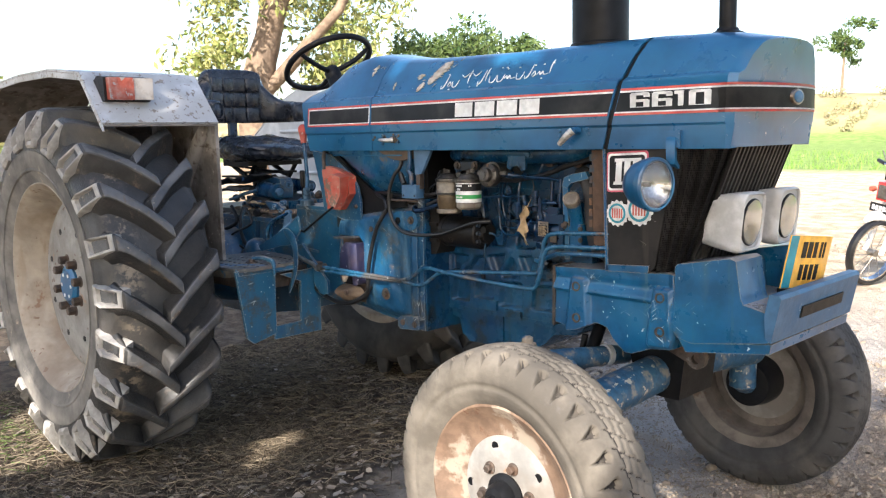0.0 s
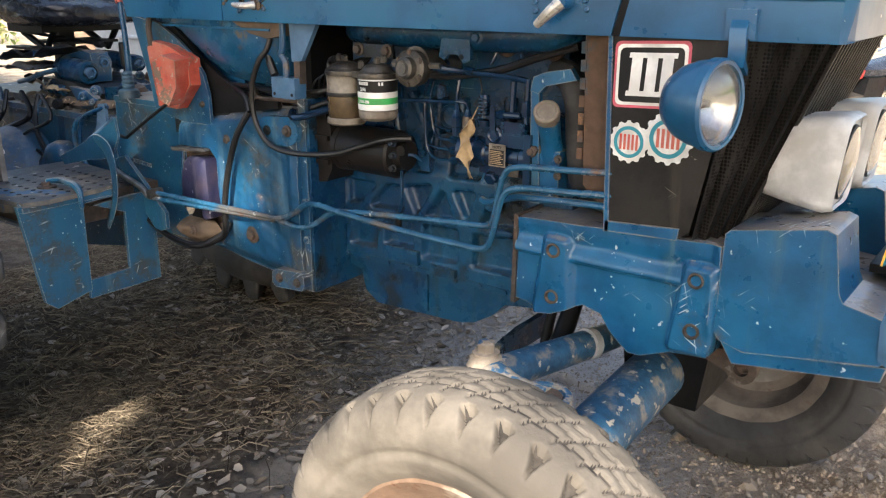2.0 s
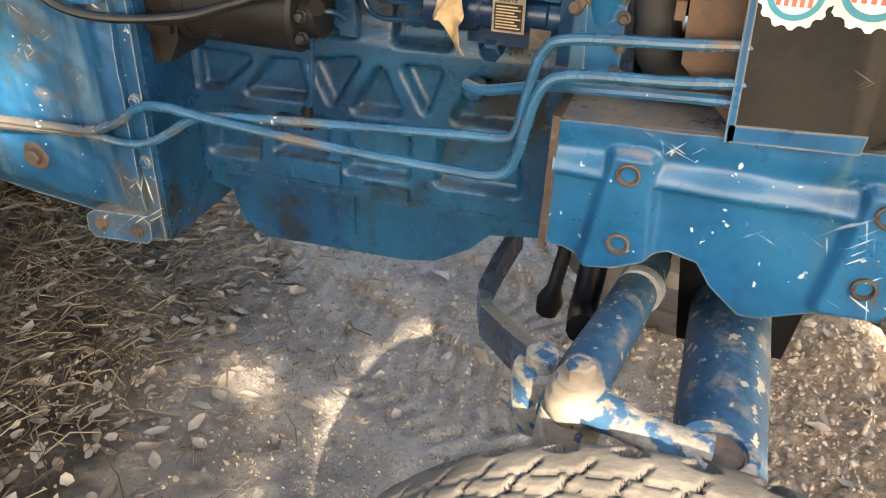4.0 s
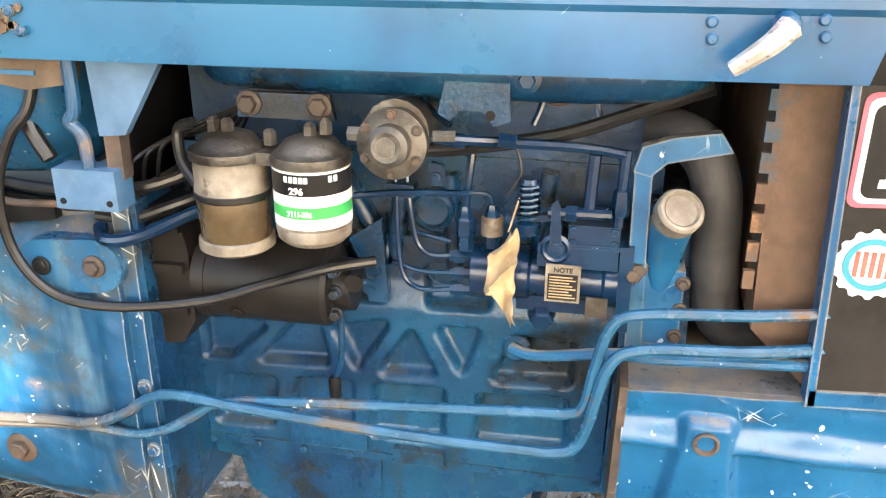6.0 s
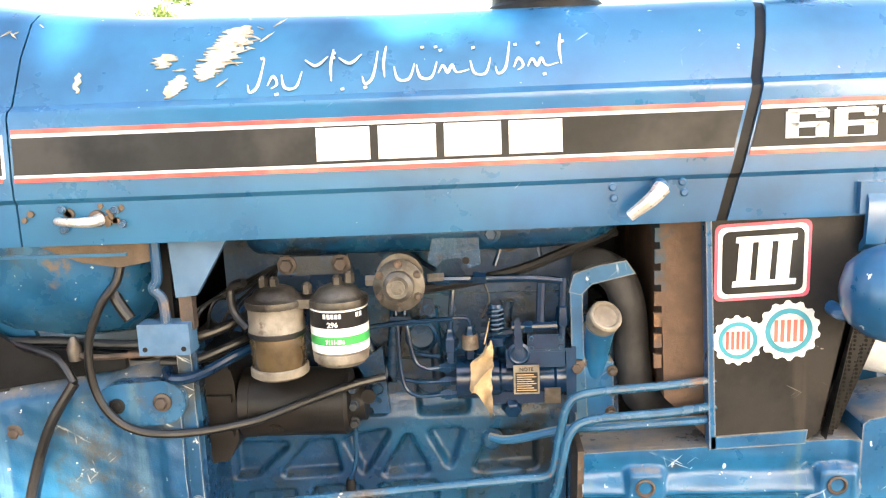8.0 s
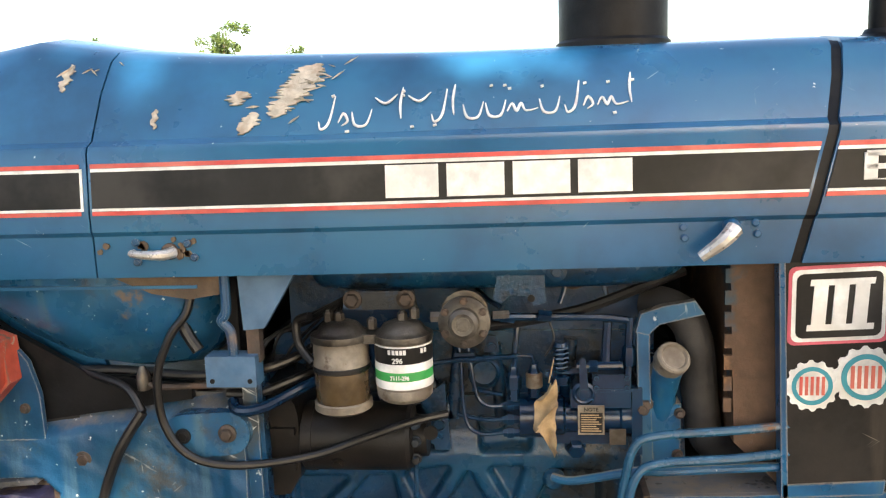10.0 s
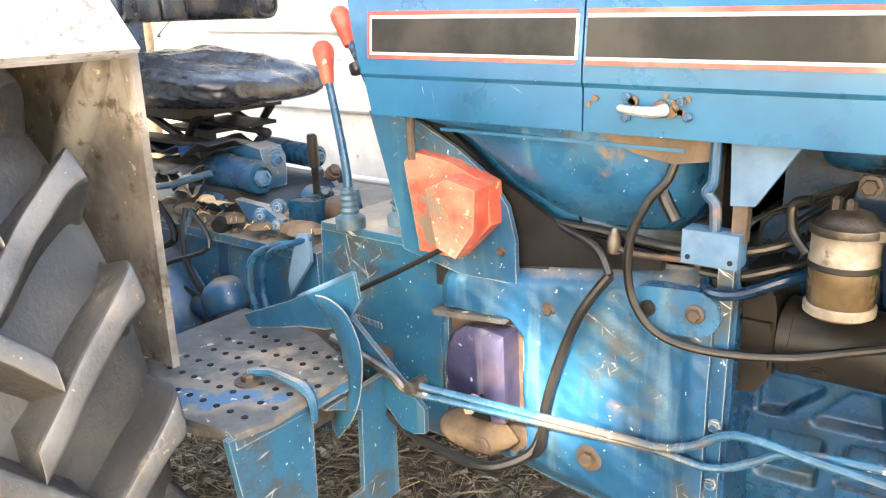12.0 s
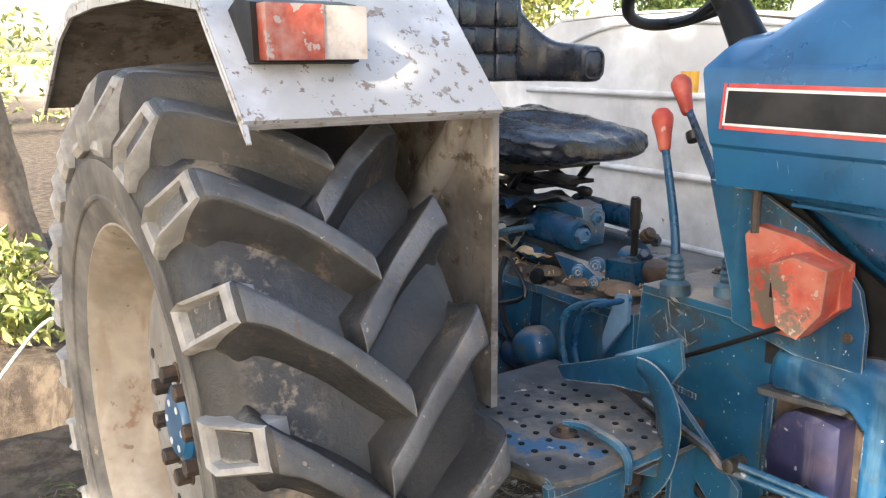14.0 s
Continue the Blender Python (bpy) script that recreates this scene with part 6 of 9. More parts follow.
for cx, dz in ((-0.703, 1.256), (-0.652, 1.246), (-0.604, 1.256), (-0.585, 1.262), (-0.72, 1.258)):
    part("bleed_screw", lathe([(0.008, -0.008), (0.008, 0.006), (0.004, 0.01), (0, 0.01)], Matrix.Translation((cx, -0.268, dz)), 6), m_oilcast, filt)
part("filter_collar", lathe([(0.0415, 1.222), (0.0435, 1.220), (0.0435, 1.19), (0.0445, 1.188), (0.0445, 1.180), (0, 1.18)], Matrix.Translation((-0.703, -0.268, 0)), 36), m_cream, filt)
part("fuel_bowl", lathe([(0.0430, 1.180), (0.0435, 1.176), (0.0425, 1.125), (0.041, 1.122), (0, 1.122)], Matrix.Translation((-0.703, -0.268, 0)), 36), m_amber, filt, "amber glass fuel bowl")
part("bowl_ring", lathe([(0.0437, 1.184), (0.0455, 1.182), (0.0455, 1.176), (0.0437, 1.174)], Matrix.Translation((-0.703, -0.268, 0)), 36, closed=True), m_hose, filt)
part("bowl_cap", lathe([(0.0435, 1.125), (0.0455, 1.123), (0.0455, 1.112), (0.038, 1.107), (0, 1.106)], Matrix.Translation((-0.703, -0.268, 0)), 36), m_cream, filt)
can = part("filter_canister", lathe([(0.042, 1.222), (0.0445, 1.220), (0.0445, 1.150), (0.0435, 1.148), (0.0445, 1.146), (0.043, 1.134), (0.036, 1.127), (0, 1.126)], Matrix.Translation((-0.604, -0.268, 0)), 40), m_cream, filt, "spin-on filter canister with black, white and green label")
for z0, z1, mm in ((1.192, 1.217, m_band), (1.165, 1.179, m_green), (1.179, 1.192, m_white), (1.217, 1.2195, m_white), (1.152, 1.165, m_white)):
    part("label_band", lathe([(0.0447, z0), (0.0452, z0), (0.0452, z1), (0.0447, z1)], Matrix.Translation((-0.604, -0.268, 0)), 40, closed=True), mm, can)
for k, (a, w) in enumerate(((-0.35, 0.10), (-0.20, 0.08), (-0.07, 0.08), (0.06, 0.08), (0.18, 0.08), (0.80, 0.1), (0.95, 0.08))):
    mm = Matrix.Translation((-0.604, -0.268, 0)) @ Matrix.Rotation(a, 4, "Z")
    b0 = box(-0.0022, 0.0022, -0.0458, -0.0450, 1.2075, 1.2145)
    b0.transform(mm)
    part("label_bar", b0, m_white, can)
text_part("296", 0.011, face_out(-0.6155, -0.3134, 1.1945), m_white, can, "label_number", bold=0.0003, thick=0.0004)
text_part("7111-296", 0.0085, face_out(-0.619, -0.3136, 1.1685), m_white, can, "label_number", stretch=0.9, bold=0.0003, thick=0.0004)
for ob in filt.children_recursive:
    ob.data.transform(Matrix.Translation((0, 0, 0.008)))

lp = turn_to((-0.508, -0.262, 1.254), (0.0, -1, 0.08)) @ Matrix.Diagonal((0.93, 0.93, 1, 1))
lift = part("lift_pump", lathe([(0.040, -0.02), (0.043, 0.0), (0.043, 0.010), (0.036, 0.013), (0.026, 0.014), (0.025, 0.030), (0.018, 0.034), (0.012, 0.033), (0.012, 0.036), (0, 0.036)], lp, 36), m_oilcast, tractor, "round cast diaphragm fuel pump")
for k in range(6):
    a = 2 * math.pi * (k + 0.5) / 6
    part("pump_screw", bolt(lp @ Vector((0.036 * math.cos(a), 0.036 * math.sin(a), 0.011)), OUT, 0.0045, 0.005, 1.4), m_rust, lift)
part("pump_body", tube([(-0.508, -0.25, 1.263), (-0.508, -0.18, 1.26), (-0.508, -0.12, 1.25)], [0.038, 0.03, 0.03], 16), m_alu, lift)
part("pump_union", tube([(-0.56, -0.262, 1.262), (-0.546, -0.262, 1.262)], 0.009, 6, soft=False), m_steel, lift)
part("pump_union", tube([(-0.465, -0.255, 1.262), (-0.44, -0.25, 1.262)], 0.007, 6, soft=False), m_steel, lift)

# injection pump: head with unions, body, governor housing, levers
AX = (1, 0, 0)
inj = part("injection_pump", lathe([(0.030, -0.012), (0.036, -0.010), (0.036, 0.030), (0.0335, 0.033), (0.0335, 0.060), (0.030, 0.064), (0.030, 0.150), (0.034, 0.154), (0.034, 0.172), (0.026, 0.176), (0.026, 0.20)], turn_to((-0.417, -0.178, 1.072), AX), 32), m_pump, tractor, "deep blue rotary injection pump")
part("pump_flange", prism([(-0.248, 1.13), (-0.232, 1.13), (-0.232, 1.02), (-0.248, 1.02)], -0.215, -0.13), m_pump, inj, bev=0.004)
part("pump_under", box(-0.37, -0.26, -0.20, -0.14, 1.032, 1.06), m_pump, inj, bev=0.006)
gov = part("governor_housing", box(-0.345, -0.25, -0.212, -0.13, 1.098, 1.128), m_pump, inj, "finned governor housing", bev=0.004)
part("housing_cover", box(-0.310, -0.250, -0.210, -0.13, 1.126, 1.152), m_pump, gov, bev=0.004)
part("cover_rim", box(-0.313, -0.247, -0.213, -0.127, 1.124, 1.129), m_pump, gov, bev=0.001)
for x, z in ((-0.304, 1.147), (-0.256, 1.147), (-0.304, 1.131), (-0.256, 1.131)):
    part("cover_screw", bolt((x, -0.2105, z), OUT, 0.0035, 0.004, 1.4), m_pump, gov)
part("pump_eye", lathe([(0.019, -0.03), (0.019, 0.006), (0.015, 0.009), (0.011, 0.006), (0.011, 0.003), (0.008, 0.003), (0.008, 0.010), (0, 0.011)], turn_to((-0.324, -0.206, 1.121), OUT), 20), m_pump, inj)
part("control_lever", prism([(-0.331, 1.130), (-0.317, 1.130), (-0.321, 1.178), (-0.325, 1.184), (-0.331, 1.178)], -0.219, -0.212), m_pump, inj, bev=0.002)
part("lever_shaft", tube([(-0.335, -0.205, 1.165), (-0.262, -0.205, 1.166)], 0.0075, 10, soft=False), m_pump, inj)
part("shaft_nut", tube([(-0.315, -0.205, 1.165), (-0.302, -0.205, 1.165)], 0.0105, 6, soft=False), m_pump, inj)
spring = [(-0.360 + 0.0135 * math.cos(k * 0.7), -0.198 + 0.0135 * math.sin(k * 0.7), 1.150 + k * 0.00085) for k in range(54)]
part("spring", tube(spring, 0.0022, 6, soft=False), m_pump, inj)
part("spring_post", lathe([(0.016, 1.135), (0.017, 1.148), (0.009, 1.152), (0.009, 1.195), (0.013, 1.197), (0.011, 1.203), (0, 1.204)], Matrix.Translation((-0.360, -0.198, 0)), 16), m_pump, inj)
part("spring_arm", prism([(-0.385, 1.148), (-0.315, 1.156), (-0.315, 1.163), (-0.385, 1.155)], -0.206, -0.194), m_pump, inj, bev=0.002)
for x, z0, z1, mm in ((-0.436, 1.106, 1.162, m_pump), (-0.403, 1.112, 1.166, m_pump)):
    part("injector_nut", lathe([(0.010, z0), (0.010, z0 + 0.018), (0.013, z0 + 0.020), (0.013, z1 - 0.016), (0.009, z1 - 0.012), (0.006, z1), (0, z1)], Matrix.Translation((x, -0.196, 0)), 6), mm, inj)
part("nut_sleeve", lathe([(0.0135, 1.128), (0.0135, 1.150), (0.0115, 1.152)], Matrix.Translation((-0.403, -0.196, 0)), 14), m_cream, inj)
for z in (1.047, 1.070, 1.094):
    part("union_nut", tube([(-0.455, -0.192, z), (-0.420, -0.190, z)], 0.0072, 6, soft=False), m_pump, inj)
    part("union_hex", tube([(-0.449, -0.192, z), (-0.438, -0.191, z)], 0.0098, 6, soft=False), m_pump, inj)
part("banjo_bolt", lathe([(0.015, -0.02), (0.015, 0.008), (0.012, 0.011), (0, 0.011)], turn_to((-0.337, -0.20, 1.024), (0.1, -0.9, -0.3)), 6), m_pump, inj)
part("banjo_ring", lathe([(0.018, -0.016), (0.018, -0.006)], turn_to((-0.337, -0.20, 1.024), (0.1, -0.9, -0.3)), 16), m_pump, inj)
part("flange_bolt", bolt((-0.226, -0.20, 1.10), OUT, 0.009, 0.012, 1.4), m_rust, inj)
note = part("data_plate", box(-0.334, -0.292, -0.2165, -0.2145, 1.054, 1.103), m_cream, inj, "riveted data plate")
part("data_field", box(-0.331, -0.295, -0.2175, -0.2165, 1.057, 1.091), m_band, note)
text_part("NOTE", 0.0085, face_out(-0.3245, -0.2172, 1.0935), m_band, note, "plate_word", bold=0.0002, thick=0.0003)
for k in range(8):
    part("text_bar", box(-0.329, -0.297 - 0.004 * (k % 3), -0.2180, -0.2174, 1.060 + k * 0.0038, 1.0615 + k * 0.0038), m_rag, note)
part("data_tag", box(-0.284, -0.258, -0.216, -0.213, 1.037, 1.063), m_alu, inj, "small cream tag")
rnd = random.Random(4)
secs = []
for k in range(15):
    t = k / 14
    wd = 0.003 + 0.015 * math.sin(math.pi * min(1, t * 1.05 + 0.02)) ** 0.8 * (1 + 0.12 * math.sin(k * 1.7))
    cx, cz = -0.372 - 0.016 * math.sin(t * 2.6) + 0.024 * max(0, t - 0.55), 1.146 - 0.118 * t
    row = []
    for j in range(7):
        q = (j / 6 - 0.5) * 2
        row.append((cx + wd * q, -0.232 - 0.010 * math.cos(q * 2.2 + k * 0.9) - 0.006 * rnd.random(), cz + 0.008 * math.sin(q * 3 + k)))
    secs.append(row + [(x, y + 0.0012, z) for x, y, z in row[::-1]])
leaf = loft(secs)
dl = part("dry_leaf", leaf, m_rag, None, smooth=70)
tagged(dl, "curled pale dry leaf caught on the injection pump", "leaf")
bm = tube([(-0.38, -0.222, 1.142), (-0.374, -0.212, 1.165), (-0.37, -0.205, 1.18)], 0.0012, 6)
part("leaf_stalk", bm, m_rag, dl)

# injector pipes
for pts in (((-0.455, -0.192, 1.047), (-0.49, -0.20, 1.048), (-0.512, -0.20, 1.062), (-0.520, -0.20, 1.10), (-0.522, -0.20, 1.17), (-0.525, -0.19, 1.205), (-0.515, -0.18, 1.25)),
            ((-0.455, -0.192, 1.094), (-0.478, -0.20, 1.096), (-0.496, -0.20, 1.112), (-0.505, -0.20, 1.16), (-0.510, -0.19, 1.20), (-0.50, -0.17, 1.26)),
            ((-0.455, -0.192, 1.070), (-0.49, -0.198, 1.072), (-0.53, -0.19, 1.078)), ((-0.455, -0.19, 1.112), (-0.48, -0.185, 1.115), (-0.505, -0.18, 1.118))):
    part("injector_pipe", tube(pts, 0.0036, 8), m_pump, inj)
part("pipe_clamp", box(-0.532, -0.498, -0.21, -0.185, 1.172, 1.188), m_pump, inj, bev=0.002)
part("pipe_clamp", prism([(-0.483, 1.19), (-0.458, 1.19), (-0.462, 1.215), (-0.476, 1.218)], -0.21, -0.20), m_pump, inj, bev=0.002)
part("clamp_bolt", bolt((-0.470, -0.211, 1.200), OUT, 0.006, 0.006, 1.4), m_pump, inj)
for pts, r, mm in ((((-0.465, -0.25, 1.258), (-0.40, -0.22, 1.250), (-0.30, -0.205, 1.245), (-0.25, -0.20, 1.238)), 0.0062, m_pump), (((-0.50, -0.24, 1.240), (-0.44, -0.21, 1.238), (-0.33, -0.195, 1.255), (-0.24, -0.185, 1.285), (-0.16, -0.16, 1.31)), 0.0085, m_hose),
                   (((-0.60, -0.24, 1.175), (-0.53, -0.215, 1.178), (-0.47, -0.208, 1.180), (-0.43, -0.205, 1.181)), 0.0045, m_pump), (((-0.436, -0.196, 1.16), (-0.432, -0.198, 1.20), (-0.428, -0.19, 1.245)), 0.005, m_pump),
                   (((-0.288, -0.20, 1.168), (-0.287, -0.20, 1.20), (-0.285, -0.20, 1.236)), 0.0075, m_pump), (((-0.253, -0.20, 1.150), (-0.252, -0.20, 1.20), (-0.25, -0.20, 1.243)), 0.0065, m_pump),
                   (((-0.403, -0.196, 1.165), (-0.408, -0.20, 1.180), (-0.43, -0.205, 1.183)), 0.003, m_pump), (((-0.385, -0.2, 1.18), (-0.37, -0.195, 1.21), (-0.385, -0.19, 1.255)), 0.0018, m_hose),
                   (((-0.345, -0.17, 1.33), (-0.35, -0.17, 1.29), (-0.36, -0.18, 1.262)), 0.004, m_pump), (((-0.29, -0.17, 1.33), (-0.288, -0.17, 1.29), (-0.28, -0.18, 1.262)), 0.004, m_pump), (((-0.50, -0.17, 1.33), (-0.49, -0.18, 1.285), (-0.455, -0.2, 1.262)), 0.004, m_pump)):
    part("fuel_pipe", tube(pts, r, 8), mm, inj)
for x0, x1, y in ((-0.455, -0.432, -0.222), (-0.395, -0.375, -0.214)):
    part("pipe_union", tube([(x0, y - 0.008, 1.2535), (x1, y - 0.006, 1.251)], 0.0095, 6, soft=False), m_pump, inj)
part("pipe_elbow", lathe([(0.010, 0), (0.012, 0.008), (0.010, 0.03), (0.006, 0.034)], Matrix.Translation((-0.252, -0.20, 1.165)), 6), m_pump, inj)
for x, z, r in ((-0.335, 1.305, 0.018), (-0.455, 1.305, 0.016), (-0.22, 1.30, 0.016)):
    part("head_plug", lathe([(r * 1.4, -0.06), (r * 1.4, 0.004), (r, 0.008), (r * 0.5, 0.008), (r * 0.5, 0.016), (0, 0.017)], turn_to((x, -0.155, z), (0, -1, -0.25)), 18), m_rust, block)
# core plugs and bosses of the block behind the pump
for x, z, r in ((-0.487, 1.137, 0.028), (-0.62, 1.03, 0.010), (-0.567, 1.045, 0.011)):
    part("block_boss", lathe([(r, -0.04), (r, 0.006), (r * 0.85, 0.010), (r * 0.72, 0.002), (0, 0.0)], turn_to((x, -0.148, z), OUT), 20), m_engine, block)
part("block_web", prism([(-0.60, 1.09), (-0.555, 1.12), (-0.548, 1.00), (-0.575, 1.0), (-0.585, 1.06)], -0.152, -0.12), m_engine, block, bev=0.006)

# blue strap bracket, filler neck, bottom hose and shroud in front of the engine
strap = part("support_strap", loft([[(x - 0.010, y, z), (x + 0.010, y, z), (x + 0.010, y + 0.014, z), (x - 0.010, y + 0.014, z)] for x, y, z in ((-0.222, -0.205, 0.985), (-0.228, -0.205, 1.12), (-0.230, -0.205, 1.225))]), m_plate, tractor, "bent blue support strap", bev=0.002)
part("strap_arm", prism([(-0.242, 1.22), (-0.222, 1.215), (-0.205, 1.232), (-0.135, 1.248), (-0.150, 1.270), (-0.20, 1.262), (-0.234, 1.25)], -0.206, -0.188), m_plate, strap, bev=0.003)
part("strap_bolt", bolt((-0.232, -0.208, 1.095), OUT, 0.008), m_rust, strap)
neck = part("oil_filler", lathe([(0.020, -0.04), (0.021, -0.012), (0.026, -0.008), (0.027, 0.0), (0.027, 0.013), (0.0245, 0.016), (0.021, 0.0165), (0.018, 0.013), (0.0, 0.013)], turn_to((-0.190, -0.222, 1.178), (0.25, -0.72, 0.64)), 24), m_cream, tractor, "cream oil filler cap on its neck")
part("filler_neck", tube([(-0.192, -0.212, 1.165), (-0.197, -0.19, 1.12), (-0.20, -0.17, 1.06)], [0.024, 0.022, 0.028], 16), m_plate, neck)
part("filler_body", box(-0.222, -0.17, -0.20, -0.10, 1.0, 1.10), m_plate, neck, bev=0.006)
for dx, dz in ((-0.175, 1.015), (-0.172, 1.05), (-0.172, 1.085)):
    part("body_bolt", bolt((dx, -0.2, dz), OUT, 0.006), m_rust, neck)
part("radiator_hose", tube([(-0.215, -0.13, 1.255), (-0.17, -0.165, 1.245), (-0.145, -0.175, 1.20), (-0.135, -0.175, 1.10), (-0.12, -0.17, 1.03), (-0.06, -0.15, 1.0), (0.0, -0.12, 0.995)], 0.029, 18), m_dusthose, tractor, "dusty black radiator hose")
shroud = part("radiator_shroud", prism([(-0.105, 1.338), (-0.03, 1.338), (-0.03, 0.985), (-0.095, 1.05)], -0.235, 0.235), m_shroud, tractor, "rust-brown peeling radiator shroud")
for k in range(7):
    part("shroud_tab", box(-0.112, -0.100, -0.236, -0.228, 1.10 + k * 0.034, 1.122 + k * 0.034), m_shroud, shroud)
part("radiator_core", box(-0.03, 0.13, -0.235, 0.235, 0.98, 1.335), m_black, tractor, "black radiator core")

# steering pipes along the side
for pts, r, mm in ((((-0.02, -0.255, 1.086), (-0.10, -0.27, 1.083), (-0.22, -0.275, 1.075), (-0.253, -0.277, 1.056), (-0.268, -0.28, 1.0), (-0.276, -0.282, 0.955), (-0.292, -0.282, 0.940), (-0.34, -0.282, 0.936), (-0.456, -0.281, 0.926), (-0.668, -0.28, 0.907), (-0.745, -0.28, 0.895), (-0.79, -0.283, 0.868), (-0.825, -0.285, 0.847), (-0.862, -0.290, 0.838), (-0.92, -0.294, 0.843), (-1.0, -0.297, 0.842), (-1.37, -0.368, 0.852)), 0.0070, m_pipe),
                   (((-0.02, -0.255, 1.042), (-0.10, -0.275, 1.040), (-0.215, -0.28, 1.033), (-0.25, -0.284, 1.013), (-0.265, -0.288, 0.96), (-0.272, -0.29, 0.925), (-0.286, -0.291, 0.897), (-0.312, -0.293, 0.889), (-0.345, -0.294, 0.889), (-0.496, -0.296, 0.892), (-0.70, -0.296, 0.903), (-0.79, -0.294, 0.910), (-0.835, -0.292, 0.900), (-0.878, -0.294, 0.871), (-0.93, -0.297, 0.852), (-1.02, -0.302, 0.850), (-1.37, -0.365, 0.868)), 0.0074, m_rust),
                   (((-0.02, -0.25, 1.018), (-0.12, -0.255, 1.015), (-0.20, -0.255, 1.010), (-0.25, -0.235, 1.0), (-0.34, -0.20, 0.968), (-0.375, -0.18, 0.965)), 0.0075, m_plate)):
    part("steering_pipe", tube(pts, r, 10, n=5), mm if mm is not m_rust else m_pipe, tractor, "blue painted steering pipe")
part("dip_tube", tube([(-0.562, -0.165, 1.028), (-0.572, -0.185, 1.043), (-0.592, -0.19, 1.036), (-0.602, -0.19, 1.0), (-0.606, -0.188, 0.93), (-0.617, -0.185, 0.895)], 0.0042, 8), m_engine, tractor, "thin bent breather pipe")
part("dip_tip", lathe([(0.008, 0), (0.009, 0.03), (0.006, 0.036)], Matrix.Translation((-0.618, -0.185, 0.860)), 12), m_black, tractor)

# bell housing and gearbox
BH = [(-0.86, 1.155), (-0.93, 1.128), (-1.39, 1.075), (-1.40, 0.72), (-1.15, 0.68), (-0.90, 0.655), (-0.86, 0.665)]
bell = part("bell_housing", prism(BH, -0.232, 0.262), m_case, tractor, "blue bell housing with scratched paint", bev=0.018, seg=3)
part("housing_flange", prism([(-0.868, 1.16), (-0.845, 1.16), (-0.845, 0.66), (-0.868, 0.66)], -0.268, 0.268), m_case, bell, bev=0.003)
part("housing_seam", prism([(-0.845, 1.16), (-0.838, 1.16), (-0.838, 0.66), (-0.845, 0.66)], -0.262, 0.262), m_engine, bell)
boss = [(-0.892 + 0.037 * math.cos(a), 1.079 + 0.036 * math.sin(a)) for a in np.linspace(-1.5, 1.5, 12)] + [(-0.963 + 0.037 * math.cos(a), 1.074 + 0.036 * math.sin(a)) for a in np.linspace(1.6, 4.7, 12)]
part("housing_boss", prism(boss, -0.285, -0.225), m_tank, bell, "smooth blue boss with rounded ends", bev=0.005, seg=3)
part("boss_bolt", bolt((-0.891, -0.286, 1.08), OUT, 0.010, 0.01, 1.5), m_rust, bell)
part("boss_bolt", bolt((-0.965, -0.286, 1.075), OUT, 0.009, 0.004, 1.4), m_black, bell)
part("drain_plug", bolt((-1.062, -0.274, 0.778), OUT, 0.014, 0.012, 1.7), m_rust, bell)
part("level_plug", bolt((-1.148, -0.269, 1.027), OUT, 0.010, 0.006, 1.5), m_rust, bell)
lug = part("flange_lug", prism([(-0.975, 0.668), (-0.962, 0.656), (-0.862, 0.664), (-0.852, 0.676), (-0.852, 0.702), (-0.866, 0.714), (-0.955, 0.708), (-0.972, 0.696)], -0.292, -0.25), m_case, bell, "rubbed mounting lug with two bolts", bev=0.006, seg=3)
for x in (-0.945, -0.878):
    part("lug_bolt", bolt((x, -0.292, 0.684), OUT, 0.009, 0.006, 1.4), m_rust, lug)
for z in (0.80, 0.90):
    part("flange_bolt", bolt((-0.856, -0.268, z), OUT, 0.008, 0.008, 1.4), m_case, bell)
# the housing's rounded flank
WELL = [(-1.378, 0.985), (-1.225, 0.990), (-1.200, 0.965), (-1.195, 0.745), (-1.225, 0.712), (-1.355, 0.712), (-1.378, 0.74)]


def bell_low(x):
    return np.interp(x, [-1.395, -1.19, -0.9, -0.87], [0.705, 0.695, 0.668, 0.668])


def bell_high(x):
    return np.interp(x, [-1.395, -1.34, -0.87], [1.070, 1.082, 1.140])


def bell_lift(px, pz):
    top, low = bell_high(px), bell_low(px)
    bulge = 0.012 * np.sin(np.clip((pz - low) / (top - low), 0, 1) * math.pi) ** 0.6
    round_top = 0.034 * ramp(pz, top - 0.045, top + 0.004) ** 1.6
    round_rear = 0.030 * (1 - ramp(px, -1.397, -1.345)) ** 1.5
    round_low = 0.026 * (1 - ramp(pz, low - 0.004, low + 0.05)) ** 1.5
    flange = 0.007 * ramp(px, -0.915, -0.89)
    web = 0.006 * np.exp(-((px + 1.02 + 0.20 * (pz - 0.8)) / 0.030) ** 2) * ramp(pz, 0.72, 0.80) * (1 - ramp(pz, 0.98, 1.04))
    cast = 0.0014 * np.sin(px * 53 + np.sin(pz * 31) * 2) + 0.0008 * np.sin(px * 131 + pz * 97) * np.sin(pz * 83 - px * 40)
    hole = 1 - ramp(poly_far(px, pz, WELL), -0.006, 0.006)
    return (bulge + flange + web + cast - round_top - round_rear - round_low) * (1 - hole) - 0.030 * hole


part("bell_flank", cast_face(-1.395, -0.8665, bell_low, bell_high, -0.264, -0.225, bell_lift, step=0.005), m_case, bell, "rounded scratched flank", smooth=60)
